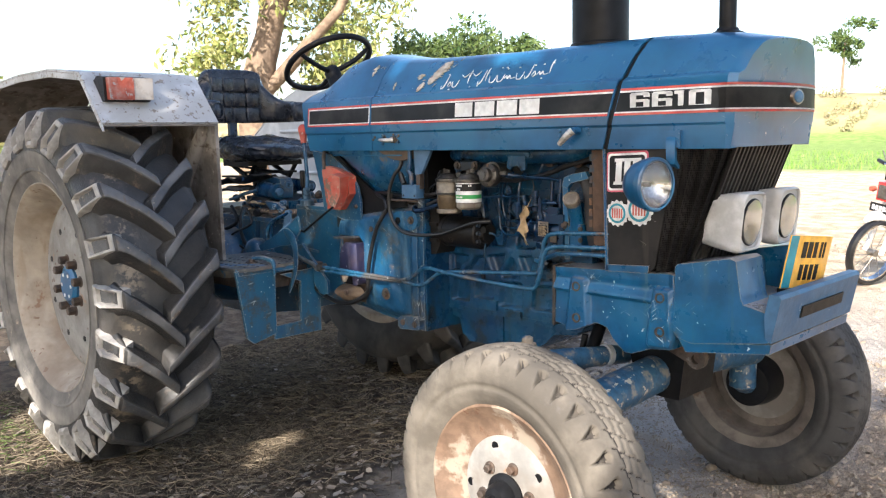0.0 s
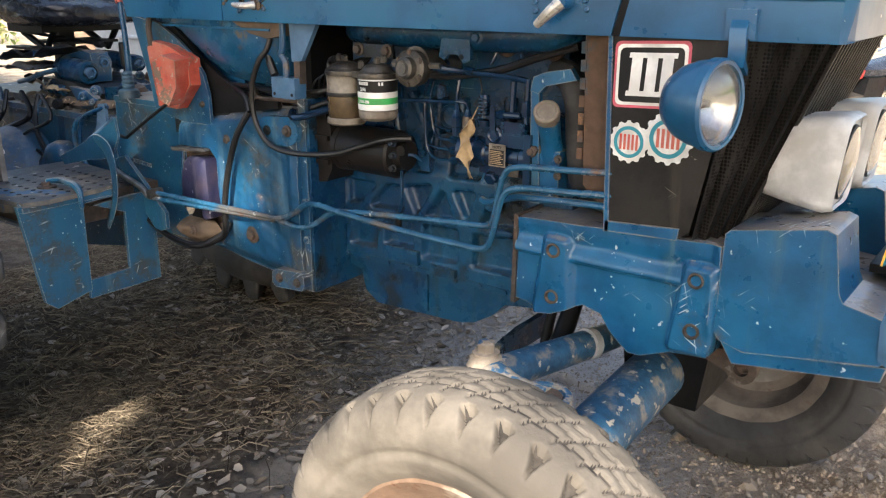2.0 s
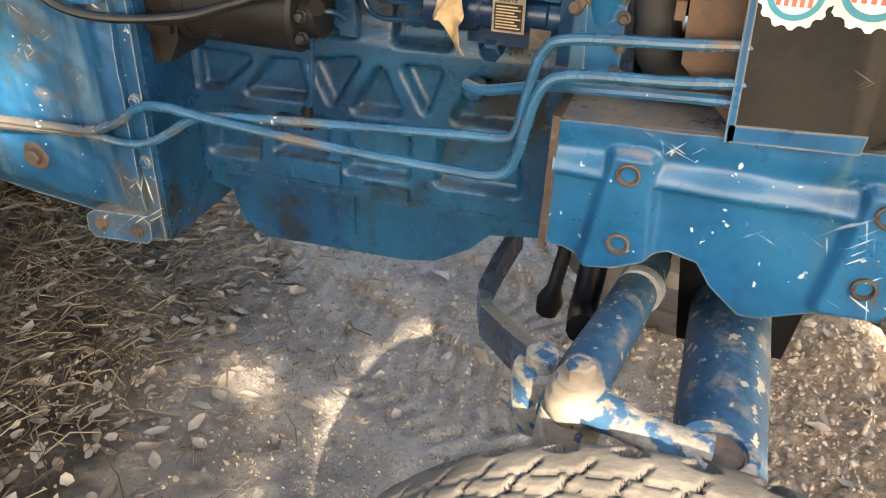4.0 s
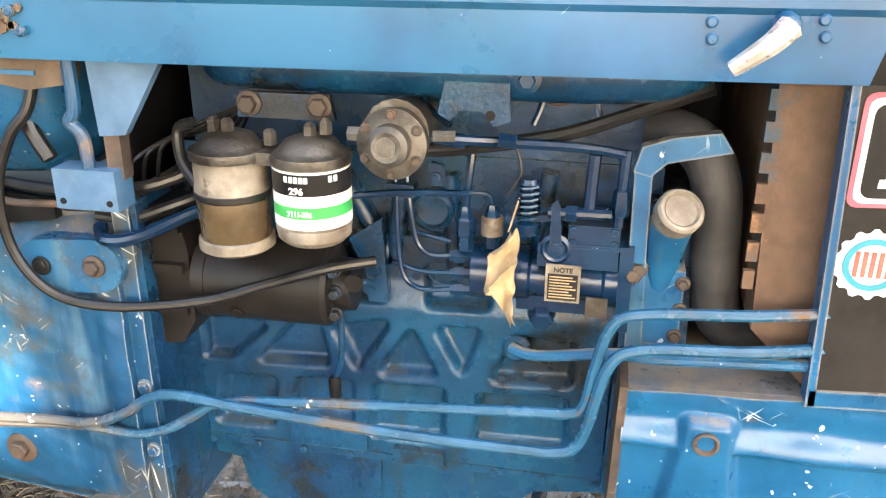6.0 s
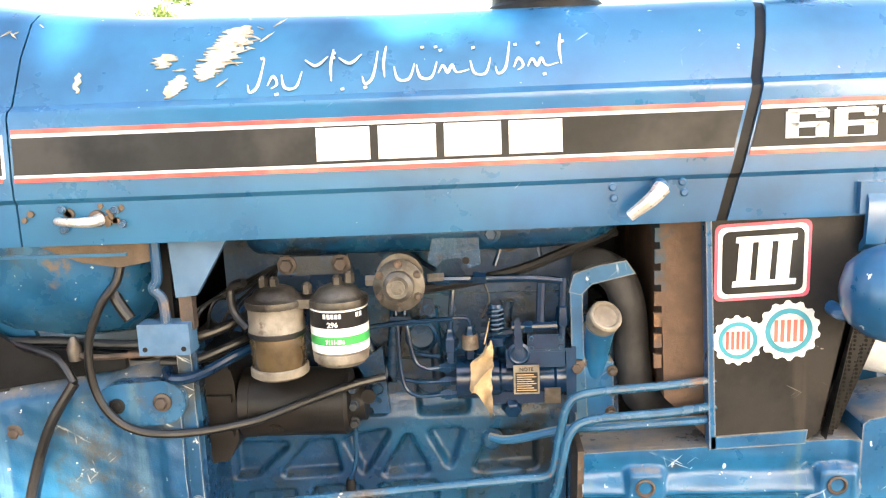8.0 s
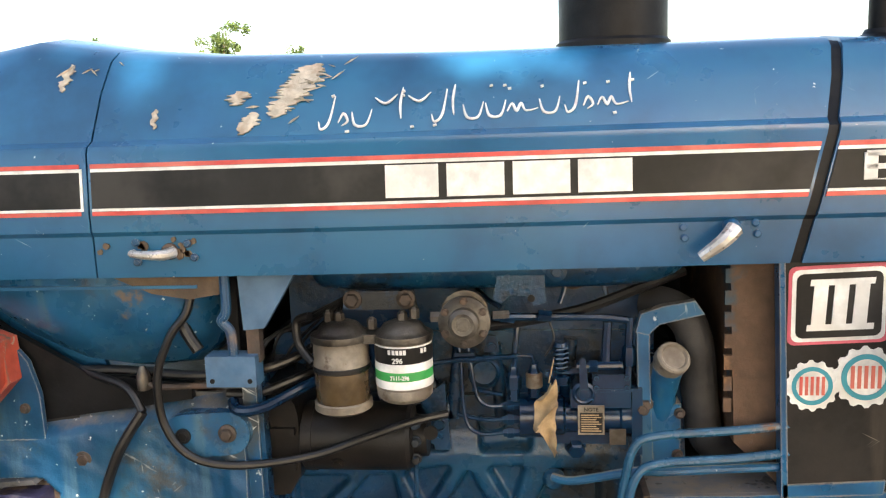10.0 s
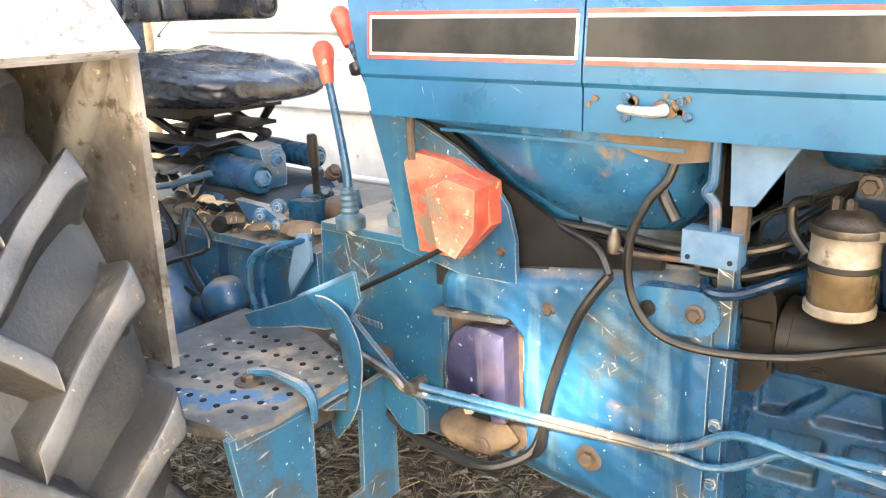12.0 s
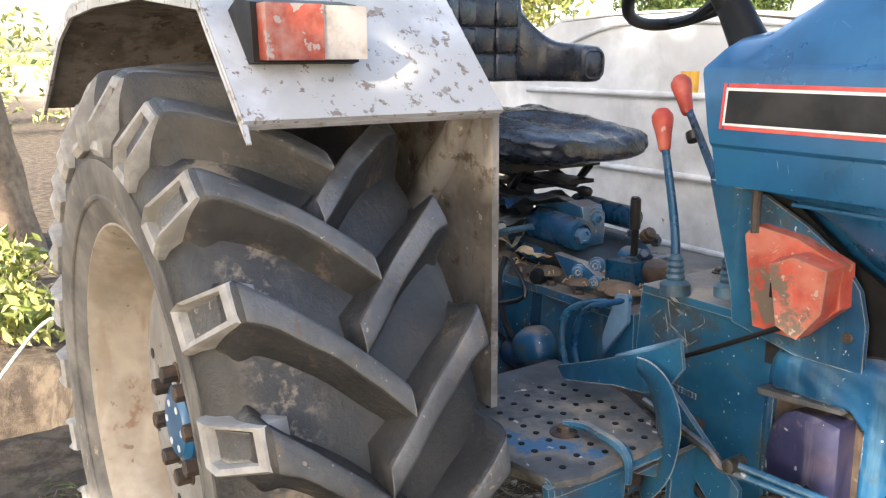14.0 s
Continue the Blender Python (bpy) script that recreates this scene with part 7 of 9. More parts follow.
# inspection opening with its loose cover
part("well_back", prism([(-1.374, 0.982), (-1.228, 0.987), (-1.203, 0.963), (-1.198, 0.748), (-1.228, 0.716), (-1.352, 0.716), (-1.374, 0.745)], -0.239, -0.2345), m_rust, bell, "clay-stained clutch opening")
hump = [(-1.366, 0.80), (-1.368, 0.87), (-1.360, 0.915), (-1.342, 0.946), (-1.312, 0.964), (-1.275, 0.968), (-1.226, 0.966), (-1.222, 0.80), (-1.247, 0.790)]
part("clutch_drum", loft([[(x, -0.238, z) for x, z in hump], [(x, -0.268 - 0.14 * (x + 1.366), z) for x, z in hump], [(-1.297 + (x + 1.297) * 0.86, -0.276 - 0.14 * (x + 1.366), 0.88 + (z - 0.88) * 0.88) for x, z in hump]]), m_purple, bell, "scuffed purple clutch cover in the opening", smooth=50)
part("well_lip", prism([(-1.385, 0.984), (-1.232, 0.996), (-1.228, 0.988), (-1.382, 0.973)], -0.284, -0.25), m_step, bell, "clay-dusted lip", bev=0.003)
part("well_cavity", prism([(-1.292, 0.798), (-1.288, 0.832), (-1.272, 0.846), (-1.256, 0.840), (-1.250, 0.798)], -0.297, -0.280), m_black, bell, bev=0.003)
rag = prism([(-1.312, 0.828), (-1.286, 0.846), (-1.262, 0.842), (-1.285, 0.806), (-1.30, 0.802)], -0.303, -0.298)
part("well_rag", rag, m_paleclay, bell, "torn pale scrap")
lump = lathe([(0.095, -0.02), (0.09, 0.018), (0.06, 0.045), (0.03, 0.055), (0, 0.056)], Matrix.Translation((-1.295, -0.275, 0.757)) @ turn_to((0, 0, 0), OUT) @ Matrix.Diagonal((0.85, 0.36, 0.8, 1)), 20)
for v in lump.verts:
    v.co += Vector((noise.noise(v.co * 30), noise.noise(v.co * 26 + Vector((4, 0, 0))), noise.noise(v.co * 31 + Vector((0, 7, 0))))) * 0.012
part("well_clay", lump, m_sandy, bell, "lump of dried clay", smooth=60)
part("well_bolt", bolt((-1.24, -0.335, 0.773), OUT, 0.010, 0.008), m_rust, bell)
part("cover_lip", tube([(-1.52, -0.315, 0.79), (-1.445, -0.32, 0.748), (-1.343, -0.325, 0.724), (-1.236, -0.325, 0.726), (-1.165, -0.30, 0.762), (-1.15, -0.28, 0.80)], 0.010, 8), m_hose, bell)
# added dark block fills the slit between bracket plate and bell
part("bell_gap_filler", box(-1.40, -1.16, -0.248, -0.15, 1.02, 1.125), m_grease, bell, "dark filler block behind the slit above the bell housing", bev=0.006)
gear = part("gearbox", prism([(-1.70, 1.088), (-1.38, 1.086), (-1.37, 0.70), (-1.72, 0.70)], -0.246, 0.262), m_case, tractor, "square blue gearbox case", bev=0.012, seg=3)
part("gearbox_lid", box(-1.69, -1.36, -0.255, 0.255, 1.085, 1.102), m_case, gear, "dusty gearbox lid", bev=0.004)
part("rear_housing", prism([(-2.75, 1.02), (-1.71, 1.03), (-1.70, 0.62), (-2.1, 0.55), (-2.75, 0.55)], -0.255, 0.255), m_case, gear, "blue rear axle centre housing", bev=0.015, seg=3)
for s in (-1, 1):
    part("axle_trumpet", lathe([(0.19, 0.24), (0.17, 0.34), (0.12, 0.42), (0.11, 0.80), (0.15, 0.83)], turn_to((RX, 0, RZ), (0, s, 0)), 32), m_case, gear)
for k in range(11):
    part("cast_mark", box(-1.634 + k * 0.0085, -1.629 + k * 0.0085, -0.2495, -0.244, 0.902 - 0.0006 * k, 0.914 - 0.0006 * k), m_case, gear)
for x, y in ((-1.62, -0.22), (-1.55, -0.10), (-1.45, -0.22), (-1.40, -0.12), (-1.66, -0.05)):
    part("lid_bolt", bolt((x, y, 1.102), (0, 0, 1), 0.010), m_rust, gear)

# rubber and wiring
for pts, r, nm in ((((-0.545, -0.22, 1.09), (-0.60, -0.245, 1.085), (-0.68, -0.255, 1.06), (-0.76, -0.265, 1.035), (-0.87, -0.29, 1.028), (-0.945, -0.30, 1.045), (-0.985, -0.305, 1.10), (-0.99, -0.305, 1.18), (-0.965, -0.30, 1.245), (-0.94, -0.29, 1.28), (-0.93, -0.28, 1.33)), 0.0068, "battery_cable"),
                   (((-1.03, -0.285, 1.115), (-1.07, -0.30, 1.05), (-1.105, -0.305, 0.96), (-1.13, -0.305, 0.87), (-1.145, -0.30, 0.78), (-1.19, -0.285, 0.745)), 0.0085, "drain_hose"),
                   (((-0.955, -0.27, 1.33), (-0.955, -0.275, 1.26), (-0.93, -0.28, 1.215)), 0.010, "fuel_hose"), (((-1.03, -0.285, 1.115), (-1.06, -0.27, 1.15), (-1.12, -0.25, 1.165), (-1.2, -0.22, 1.18)), 0.007, "wire"),
                   (((-0.75, -0.265, 1.19), (-0.775, -0.25, 1.215), (-0.78, -0.24, 1.25), (-0.755, -0.25, 1.262)), 0.007, "fuel_hose"), (((-1.35, -0.24, 1.165), (-1.1, -0.24, 1.172), (-0.95, -0.25, 1.165), (-0.83, -0.24, 1.175), (-0.76, -0.2, 1.2)), 0.008, "wire"),
                   (((-0.9, -0.25, 1.135), (-0.85, -0.25, 1.135), (-0.79, -0.24, 1.155), (-0.74, -0.2, 1.17)), 0.0075, "wire"), (((-1.3, -0.2, 1.18), (-1.2, -0.22, 1.15), (-1.0, -0.22, 1.15)), 0.006, "wire")):
    part(nm, tube(pts, r, 10), m_hose, tractor)
for k in range(7):
    part("wire", tube([(-0.88 + 0.02 * k, -0.20, 1.16), (-0.86 + 0.02 * k, -0.21, 1.20 + 0.01 * (k % 3)), (-0.80 + 0.012 * k, -0.18, 1.235), (-0.72, -0.15, 1.27)], 0.0028, 6), m_hose, tractor)

# fuel tank under the dash and small box
tank = part("fuel_tank", loft([[(x, y, z) for y, z in ((-d, 1.37), (-d, 1.33), (-d * 0.98, 1.33 - h_ * 0.45), (-d * 0.86, 1.33 - h_ * 0.85), (-d * 0.6, 1.33 - h_), (d * 0.6, 1.33 - h_), (d * 0.86, 1.33 - h_ * 0.85), (d, 1.33), (d, 1.37))]
                               for x, d, h_ in ((-1.44, 0.25, 0.004), (-1.36, 0.262, 0.02), (-1.30, 0.28, 0.045), (-1.22, 0.292, 0.11), (-1.13, 0.297, 0.155), (-1.05, 0.297, 0.168), (-0.96, 0.292, 0.160), (-0.925, 0.28, 0.13), (-0.91, 0.26, 0.06))]), m_tank, tractor, "round-bottomed blue fuel tank", smooth=45, bev=0.0)
part("tank_seam", box(-1.34, -0.915, -0.303, -0.26, 1.320, 1.325), m_hood, tank, bev=0.002)
part("tank_patch", prism([(-1.06, 1.342), (-0.875, 1.342), (-0.88, 1.310), (-0.93, 1.302), (-0.99, 1.312)], -0.300, -0.27), m_sandy, tank, "grimy tan sheet under the hood edge", bev=0.006)
brk = part("hood_bracket", prism([(-0.852, 1.34), (-0.762, 1.34), (-0.815, 1.255), (-0.848, 1.252)], -0.298, -0.285), m_faded, tractor, "triangular blue hood bracket", bev=0.002)
part("bracket_rod", tube([(-0.872, -0.30, 1.34), (-0.872, -0.302, 1.285), (-0.880, -0.302, 1.268), (-0.868, -0.30, 1.25), (-0.866, -0.30, 1.21)], 0.008, 10), m_case, brk)
part("bracket_post", box(-0.845, -0.825, -0.295, -0.275, 1.20, 1.256), m_rust, brk, bev=0.002)
sb = part("switch_box", box(-0.908, -0.828, -0.312, -0.275, 1.165, 1.214), m_faded, brk, bev=0.006, seg=3)
for x in (-0.898, -0.838):
    part("box_hole", lathe([(0.004, 0), (0.004, 0.001), (0, 0.001)], turn_to((x, -0.3125, 1.175), OUT), 10), m_black, sb)


# engine bay's left side: rocker cover, and unseen dark panels added to close it
part("rocker_cover", box(-0.80, -0.24, -0.075, 0.09, 1.33, 1.40), m_engine, block, bev=0.012)
part("exhaust_manifold", tube([(-0.78, 0.15, 1.22), (-0.5, 0.17, 1.24), (-0.28, 0.15, 1.28)], 0.05, 14), m_rust, tractor, "rusty exhaust manifold")
bay_box = part("bay_closing_box", box(-0.90, -0.22, 0.20, 0.262, 0.98, 1.335), m_black, tractor, "black box added to close off the left flank", bev=0.006)
# dark sheets added to fill see-through gaps behind the engine and tank
part("bay_rear_sheet", prism([(-0.915, 1.36), (-0.895, 1.36), (-0.895, 1.13), (-0.915, 1.13)], -0.19, 0.26), m_black, tractor, "dark sheet added to close the gap behind the engine")
part("tank_gap_sheet", prism([(-1.50, 1.335), (-1.38, 1.26), (-1.26, 1.15), (-0.915, 1.15), (-0.915, 1.128), (-1.45, 1.085), (-1.50, 1.10)], 0.10, 0.118), m_black, tractor, "black sheet added to close the gap under the fuel tank")
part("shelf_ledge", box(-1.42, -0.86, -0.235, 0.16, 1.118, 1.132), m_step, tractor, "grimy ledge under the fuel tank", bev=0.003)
# black sheet and dark under-hood sheet added to keep the bay dark
part("left_blind", box(-0.24, 0.02, 0.225, 0.24, 0.98, 1.338), m_black, tractor, "black sheet added to close the gap on the radiator's left flank", bev=0.002)
part("hood_dark_sheet", box(-0.90, 0.02, -0.26, 0.26, 1.405, 1.412), m_black, tractor, "dark sheet added under the hood")
for k, (x, z, w_, h_) in enumerate(((-1.16, 1.135, 0.10, 0.016), (-1.05, 1.132, 0.14, 0.010), (-1.23, 1.133, 0.06, 0.03), (-0.96, 1.134, 0.07, 0.014))):
    part("ledge_scrap", prism([(x, z), (x + w_, z + 0.004), (x + w_ * 0.9, z + h_), (x + w_ * 0.15, z + h_ * 0.8)], -0.248 + 0.01 * (k % 2), -0.20), (m_step, m_rust, m_black, m_step)[k], tractor, bev=0.002)
part("fuel_tap", lathe([(0.010, -0.02), (0.012, 0.0), (0.008, 0.012), (0.004, 0.02)], Matrix.Translation((-1.035, -0.262, 1.165)), 12), m_alu, tractor, "small brass fuel tap")
part("tap_pipe", tube([(-1.035, -0.262, 1.155), (-1.00, -0.265, 1.150), (-0.92, -0.262, 1.152), (-0.85, -0.25, 1.148)], 0.005, 8), m_rust, tractor)
part("blue_hose", tube([(-0.885, -0.268, 1.128), (-0.87, -0.285, 1.118), (-0.83, -0.28, 1.122), (-0.77, -0.24, 1.145), (-0.72, -0.2, 1.155)], 0.009, 10), m_pump, tractor)

# ---- driver's place ----
def seat_skin():
    """A sagging cushion under a loose vinyl cover: rounded sections with long folds down its flanks."""
    st = ((-2.575, 0.10, 1.345, 1.390), (-2.565, 0.165, 1.330, 1.408), (-2.53, 0.205, 1.308, 1.430), (-2.42, 0.218, 1.276, 1.426), (-2.28, 0.220, 1.278, 1.406), (-2.19, 0.214, 1.284, 1.394),
          (-2.13, 0.202, 1.288, 1.384), (-2.095, 0.180, 1.294, 1.374), (-2.075, 0.150, 1.302, 1.360), (-2.068, 0.09, 1.315, 1.345))
    lines = [smooth_path([(p[0], p[k], 0) for p in st], 12) for k in (1, 2, 3)]
    secs = []
    for pw, pb, pt in zip(*lines):
        x, w, zb, zt = pw.x, pw.y, pb.y, pt.y
        row = []
        for k in range(96):
            a = 2 * math.pi * k / 96
            ca, sa = math.cos(a), math.sin(a)
            y = w * math.copysign(abs(ca) ** 0.55, ca)
            z = (zb + zt) / 2 + (zt - zb) / 2 * math.copysign(abs(sa) ** 0.75, sa)
            if sa > 0:
                z -= 0.020 * (1 - (y / w) ** 2) * min(1, (zt - zb) / 0.1)
            q = Vector((x * 4.5, y * 9, z * 24 + 0.8 * math.sin(x * 9)))
            fold = (1 - abs(noise.noise(q)) * 2.4) * 0.013 + (1 - abs(noise.noise(q * 2.1 + Vector((3, 7, 1)))) * 2.4) * 0.007 - 0.006
            side = abs(ca) ** 0.5 if sa > -0.3 else 0.5
            fold += 0.002 * noise.noise(Vector((x * 25, y * 25, z * 25)))
            row.append((x + 0.3 * fold, y + math.copysign(fold * side, ca), z + fold * 0.6 * max(sa, 0.0)))
        secs.append(row)
    return loft(secs)


seat = part("seat_cushion", seat_skin(), m_vinyl, tractor, "sagging wrinkled black vinyl seat cushion", smooth=70)
part("seat_pan", box(-2.48, -2.24, -0.16, 0.16, 1.262, 1.295), m_black, seat, bev=0.008)
for s in (-1, 1):
    part("seat_strut", tube([(-2.45, s * 0.12, 1.26), (-2.30, s * 0.12, 1.20), (-2.24, s * 0.12, 1.265)], 0.012, 8, soft=False), m_black, seat)
part("seat_post", box(-2.42, -2.37, -0.03, 0.03, 1.05, 1.27), m_black, seat, bev=0.008)

path = [(-2.31, -0.268), (-2.45, -0.285), (-2.56, -0.25), (-2.61, -0.185), (-2.63, -0.15), (-2.66, 0.0), (-2.63, 0.15), (-2.61, 0.185), (-2.56, 0.25), (-2.47, 0.28), (-2.385, 0.265)]
tops = [1.590, 1.597, 1.612, 1.68, 1.758, 1.77, 1.758, 1.68, 1.612, 1.597, 1.590]
line = smooth_path([(x, y, z) for (x, y), z in zip(path, tops)], 6)
secs = []
for i, p in enumerate(line):
    d = (line[min(i + 1, len(line) - 1)] - line[max(i - 1, 0)]).to_2d().normalized()
    ends = min(i, len(line) - 1 - i)
    k = (0.45, 0.85, 0.97, 1.0)[min(ends, 3)]
    n2 = Vector((-d.y, d.x)) * 0.040 * (0.6 + 0.4 * k)
    mid, half = (p.z + 1.484) / 2, (p.z - 1.484) / 2 * (0.55 + 0.45 * k)
    row = []
    for j in range(20):
        a = 2 * math.pi * j / 20
        ca, sa = math.cos(a), math.sin(a)
        u, v = math.copysign(abs(ca) ** 0.6, ca), math.copysign(abs(sa) ** 0.55, sa)
        row.append((p.x + n2.x * u, p.y + n2.y * u, mid + half * v))
    secs.append(row)
back = part("backrest", loft(secs), m_vinyl, tractor, "quilted black vinyl backrest with wrap-round arms", smooth=70)
for end in (0, -1):
    ring = secs[end]
    part("arm_piping", tube(ring + ring[:1], 0.004, 6, soft=False), m_vinyl, back)
# quilted pads
for (x, y), (x2, y2) in zip(path[4:6], path[5:7]):
    for h in range(2):
        for r in range(3):
            t = (h + 0.5) / 2
            cx, cy = x + (x2 - x) * t, y + (y2 - y) * t
            d = Vector((x2 - x, y2 - y)).normalized()
            nn = Vector((d.y, -d.x))
            if nn.x < 0:
                nn = -nn
            cz = 1.528 + r * 0.078
            m = Matrix(((d.x, 0, nn.x, cx + nn.x * 0.038), (d.y, 0, nn.y, cy + nn.y * 0.038), (0, 1, 0, cz), (0, 0, 0, 1)))
            b0 = lathe([(0.036, -0.003), (0.0345, 0.003), (0.027, 0.006), (0.0, 0.008)], Matrix.Rotation(radians(45), 4, "Z"), 4)
            b0.transform(m @ Matrix.Diagonal((1.47, 1.51, 1, 1)))
            part("quilt_pad", b0, m_vinyl, back, smooth=80)
part("back_bracket", box(-2.66, -2.635, -0.022, 0.022, 1.26, 1.52), m_engine, tractor, "blue backrest bracket", bev=0.006)

sw_m = turn_to((-1.755, 0.0, 1.735), (-0.52, 0, 0.85))
rim_pts = [sw_m @ Vector((0.20 * math.cos(2 * math.pi * k / 40), 0.20 * math.sin(2 * math.pi * k / 40), 0)) for k in range(41)]
wheel = part("steering_wheel", tube(rim_pts, 0.0135, 12, soft=False), m_black, tractor, "black three-spoke steering wheel")
for a in (0.3, 0.3 + 2.09, 0.3 + 4.19):
    part("wheel_spoke", tube([sw_m @ Vector((0.02 * math.cos(a), 0.02 * math.sin(a), -0.05)), sw_m @ Vector((0.12 * math.cos(a), 0.12 * math.sin(a), -0.035)), sw_m @ Vector((0.2 * math.cos(a), 0.2 * math.sin(a), 0))], [0.013, 0.011, 0.010], 8), m_black, wheel)
part("wheel_hub", lathe([(0.035, -0.085), (0.038, -0.05), (0.03, -0.03), (0, -0.025)], sw_m, 20), m_black, wheel)
part("steering_column", lathe([(0.055, -0.20), (0.040, -0.17), (0.034, -0.08), (0.030, -0.07), (0, -0.07)], sw_m, 20), m_black, wheel, "black steering column boot")

# gear levers
for (bx, by), (kx, ky, kz), bend in (((-1.605, -0.256), (-1.722, -0.180, 1.402), 0.0), ((-1.531, -0.185), (-1.748, -0.090, 1.470), 0.03)):
    top = Vector((kx, ky, kz))
    foot = Vector((bx, by, 1.10))
    d = (top - foot).normalized()
    mid = foot + (top - foot) * 0.4 + Vector((0.012 + bend, 0, 0))
    lever = part("gear_lever", tube([foot, mid, top], [0.011, 0.009, 0.008], 10), m_engine, tractor, "blue gear lever with red knob and rubber boot")
    prof = [(0.030, 0.0), (0.030, 0.022), (0.024, 0.028)] + [(0.017 + (0.003 if k % 2 else 0) - k * 0.0006, 0.030 + k * 0.006) for k in range(8)] + [(0.010, 0.08)]
    part("lever_boot", lathe(prof, turn_to(foot, Vector((0, 0, 1)) * 0.8 + d * 0.2), 18), m_boot, lever, "blue-dusted rubber boot")
    part("lever_knob", lathe([(0.010, -0.035), (0.0125, -0.03), (0.016, 0.0), (0.022, 0.03), (0.022, 0.042), (0.014, 0.054), (0, 0.057)], turn_to(top, d), 20), m_red, lever, "faded red plastic knob")
    if bend:
        part("lever_collar", lathe([(0.014, -0.01), (0.015, 0.0), (0.014, 0.01)], turn_to(foot + (top - foot) * 0.80, d), 12), m_hose, lever)

# red guard over the brake linkage, on its blue bracket plate
br = part("bracket_plate", prism([(-1.53, 1.340), (-1.412, 1.325), (-1.33, 1.285), (-1.265, 1.241), (-1.228, 1.195), (-1.213, 1.14), (-1.211, 1.060), (-1.33, 1.058), (-1.46, 1.085), (-1.47, 1.15)], -0.269, -0.259), m_case, tractor, "blue sheet bracket plate", bev=0.002)
part("bracket_strap", prism([(-1.50, 1.345), (-1.40, 1.343), (-1.27, 1.245), (-1.13, 1.165), (-0.96, 1.152), (-0.96, 1.125), (-1.24, 1.085), (-1.33, 1.225), (-1.44, 1.315)], -0.250, -0.236), m_black, br, bev=0.002)
part("dash_underplate", prism([(-1.56, 1.345), (-1.18, 1.345), (-1.12, 1.17), (-1.20, 1.10), (-1.46, 1.10)], -0.215, -0.205), m_hood, br)
part("bracket_bolt", bolt((-1.240, -0.269, 1.115), OUT, 0.006), m_rust, br)
part("post_rod", tube([(-1.405, -0.30, 1.265), (-1.408, -0.30, 1.31), (-1.412, -0.29, 1.345)], 0.008, 8), m_rust, br)
gb = [(-1.425, 1.258), (-1.407, 1.278), (-1.324, 1.268), (-1.245, 1.238), (-1.240, 1.168), (-1.308, 1.100), (-1.395, 1.100)]
guard = part("red_guard", loft([[(x, -0.262, z) for x, z in gb], [(x, -0.300 - 0.02 * (x + 1.42), z) for x, z in gb]]), m_redmetal, tractor, "chipped red sheet-metal guard with a raised face", bev=0.005)
gf = [(-1.343, 1.232), (-1.300, 1.252), (-1.242, 1.240), (-1.246, 1.170), (-1.284, 1.118), (-1.322, 1.132)]
part("guard_panel", loft([[(x - 0.012 * (x < -1.3), -0.298, z) for x, z in gf], [(x, -0.345, z - 0.004) for x, z in gf]]), m_redmetal, guard, "raised red face", bev=0.006, seg=3)
part("guard_slot", box(-1.366, -1.355, -0.3035, -0.297, 1.160, 1.185), m_black, guard)
part("brake_rod", tube([(-1.33, -0.31, 1.118), (-1.43, -0.32, 1.060), (-1.528, -0.32, 1.006), (-1.545, -0.32, 0.998), (-1.575, -0.32, 1.000)], 0.0050, 8), m_black, tractor, "bent dark brake rod")

# footplate with rows of holes
foot = part("footplate", prism([(-1.90, -0.60), (-1.60, -0.70), (-1.47, -0.685), (-1.455, -0.62), (-1.475, -0.40), (-1.66, -0.32), (-1.90, -0.30)], 0.872, 0.884, axis="z"), m_step, tractor, "worn perforated footplate with flaking paint", bev=0.003)
for i in range(9):
    for j in range(6):
        x, y = -1.79 + i * 0.036 + 0.018 * (j % 2), -0.64 + j * 0.05
        if y < -0.60 - (x + 1.9) * 0.30:
            continue
        part("plate_hole", lathe([(0.0062, 0), (0.0062, 0.0012), (0, 0.0012)], Matrix.Translation((x, y, 0.8842)), 10), m_black, foot)
part("step_bolt", bolt((-1.60, -0.548, 0.885), (0, 0, 1), 0.013, 0.012, 2.0), m_rust, foot)
part("plate_front", prism([(-0.70, 0.876), (-0.41, 0.876), (-0.41, 0.855), (-0.52, 0.85), (-0.525, 0.60), (-0.63, 0.575), (-0.66, 0.60)], -1.485, -1.470, axis="x"), m_case, foot, "blue front plate of the step", bev=0.004)
part("plate_front", prism([(-0.49, 0.84), (-0.30, 0.85), (-0.30, 0.575), (-0.53, 0.575), (-0.53, 0.628), (-0.40, 0.632), (-0.395, 0.80)], -1.483, -1.472, axis="x"), m_case, foot, bev=0.003)
secs = []
for k in range(7):
    an = radians(90 - 15 * k)
    cx, cz = -1.492 + 0.026 * math.cos(an), 0.858 + 0.026 * math.sin(an)
    ix, iz = -1.492 + 0.012 * math.cos(an), 0.858 + 0.012 * math.sin(an)
    secs.append([(cx, -0.688, cz), (cx, -0.42, cz), (ix, -0.42, iz), (ix, -0.688, iz)])
part("plate_bend", loft(secs), m_case, foot, "rounded blue front edge", smooth=60)
part("plate_side", prism([(-1.90, 0.87), (-1.50, 0.87), (-1.50, 0.855), (-1.60, 0.835), (-1.90, 0.83)], -0.672, -0.655), m_step, foot, bev=0.003)
part("plate_beam", box(-1.90, -1.52, -0.60, -0.24, 0.78, 0.86), m_rust, foot, bev=0.01)
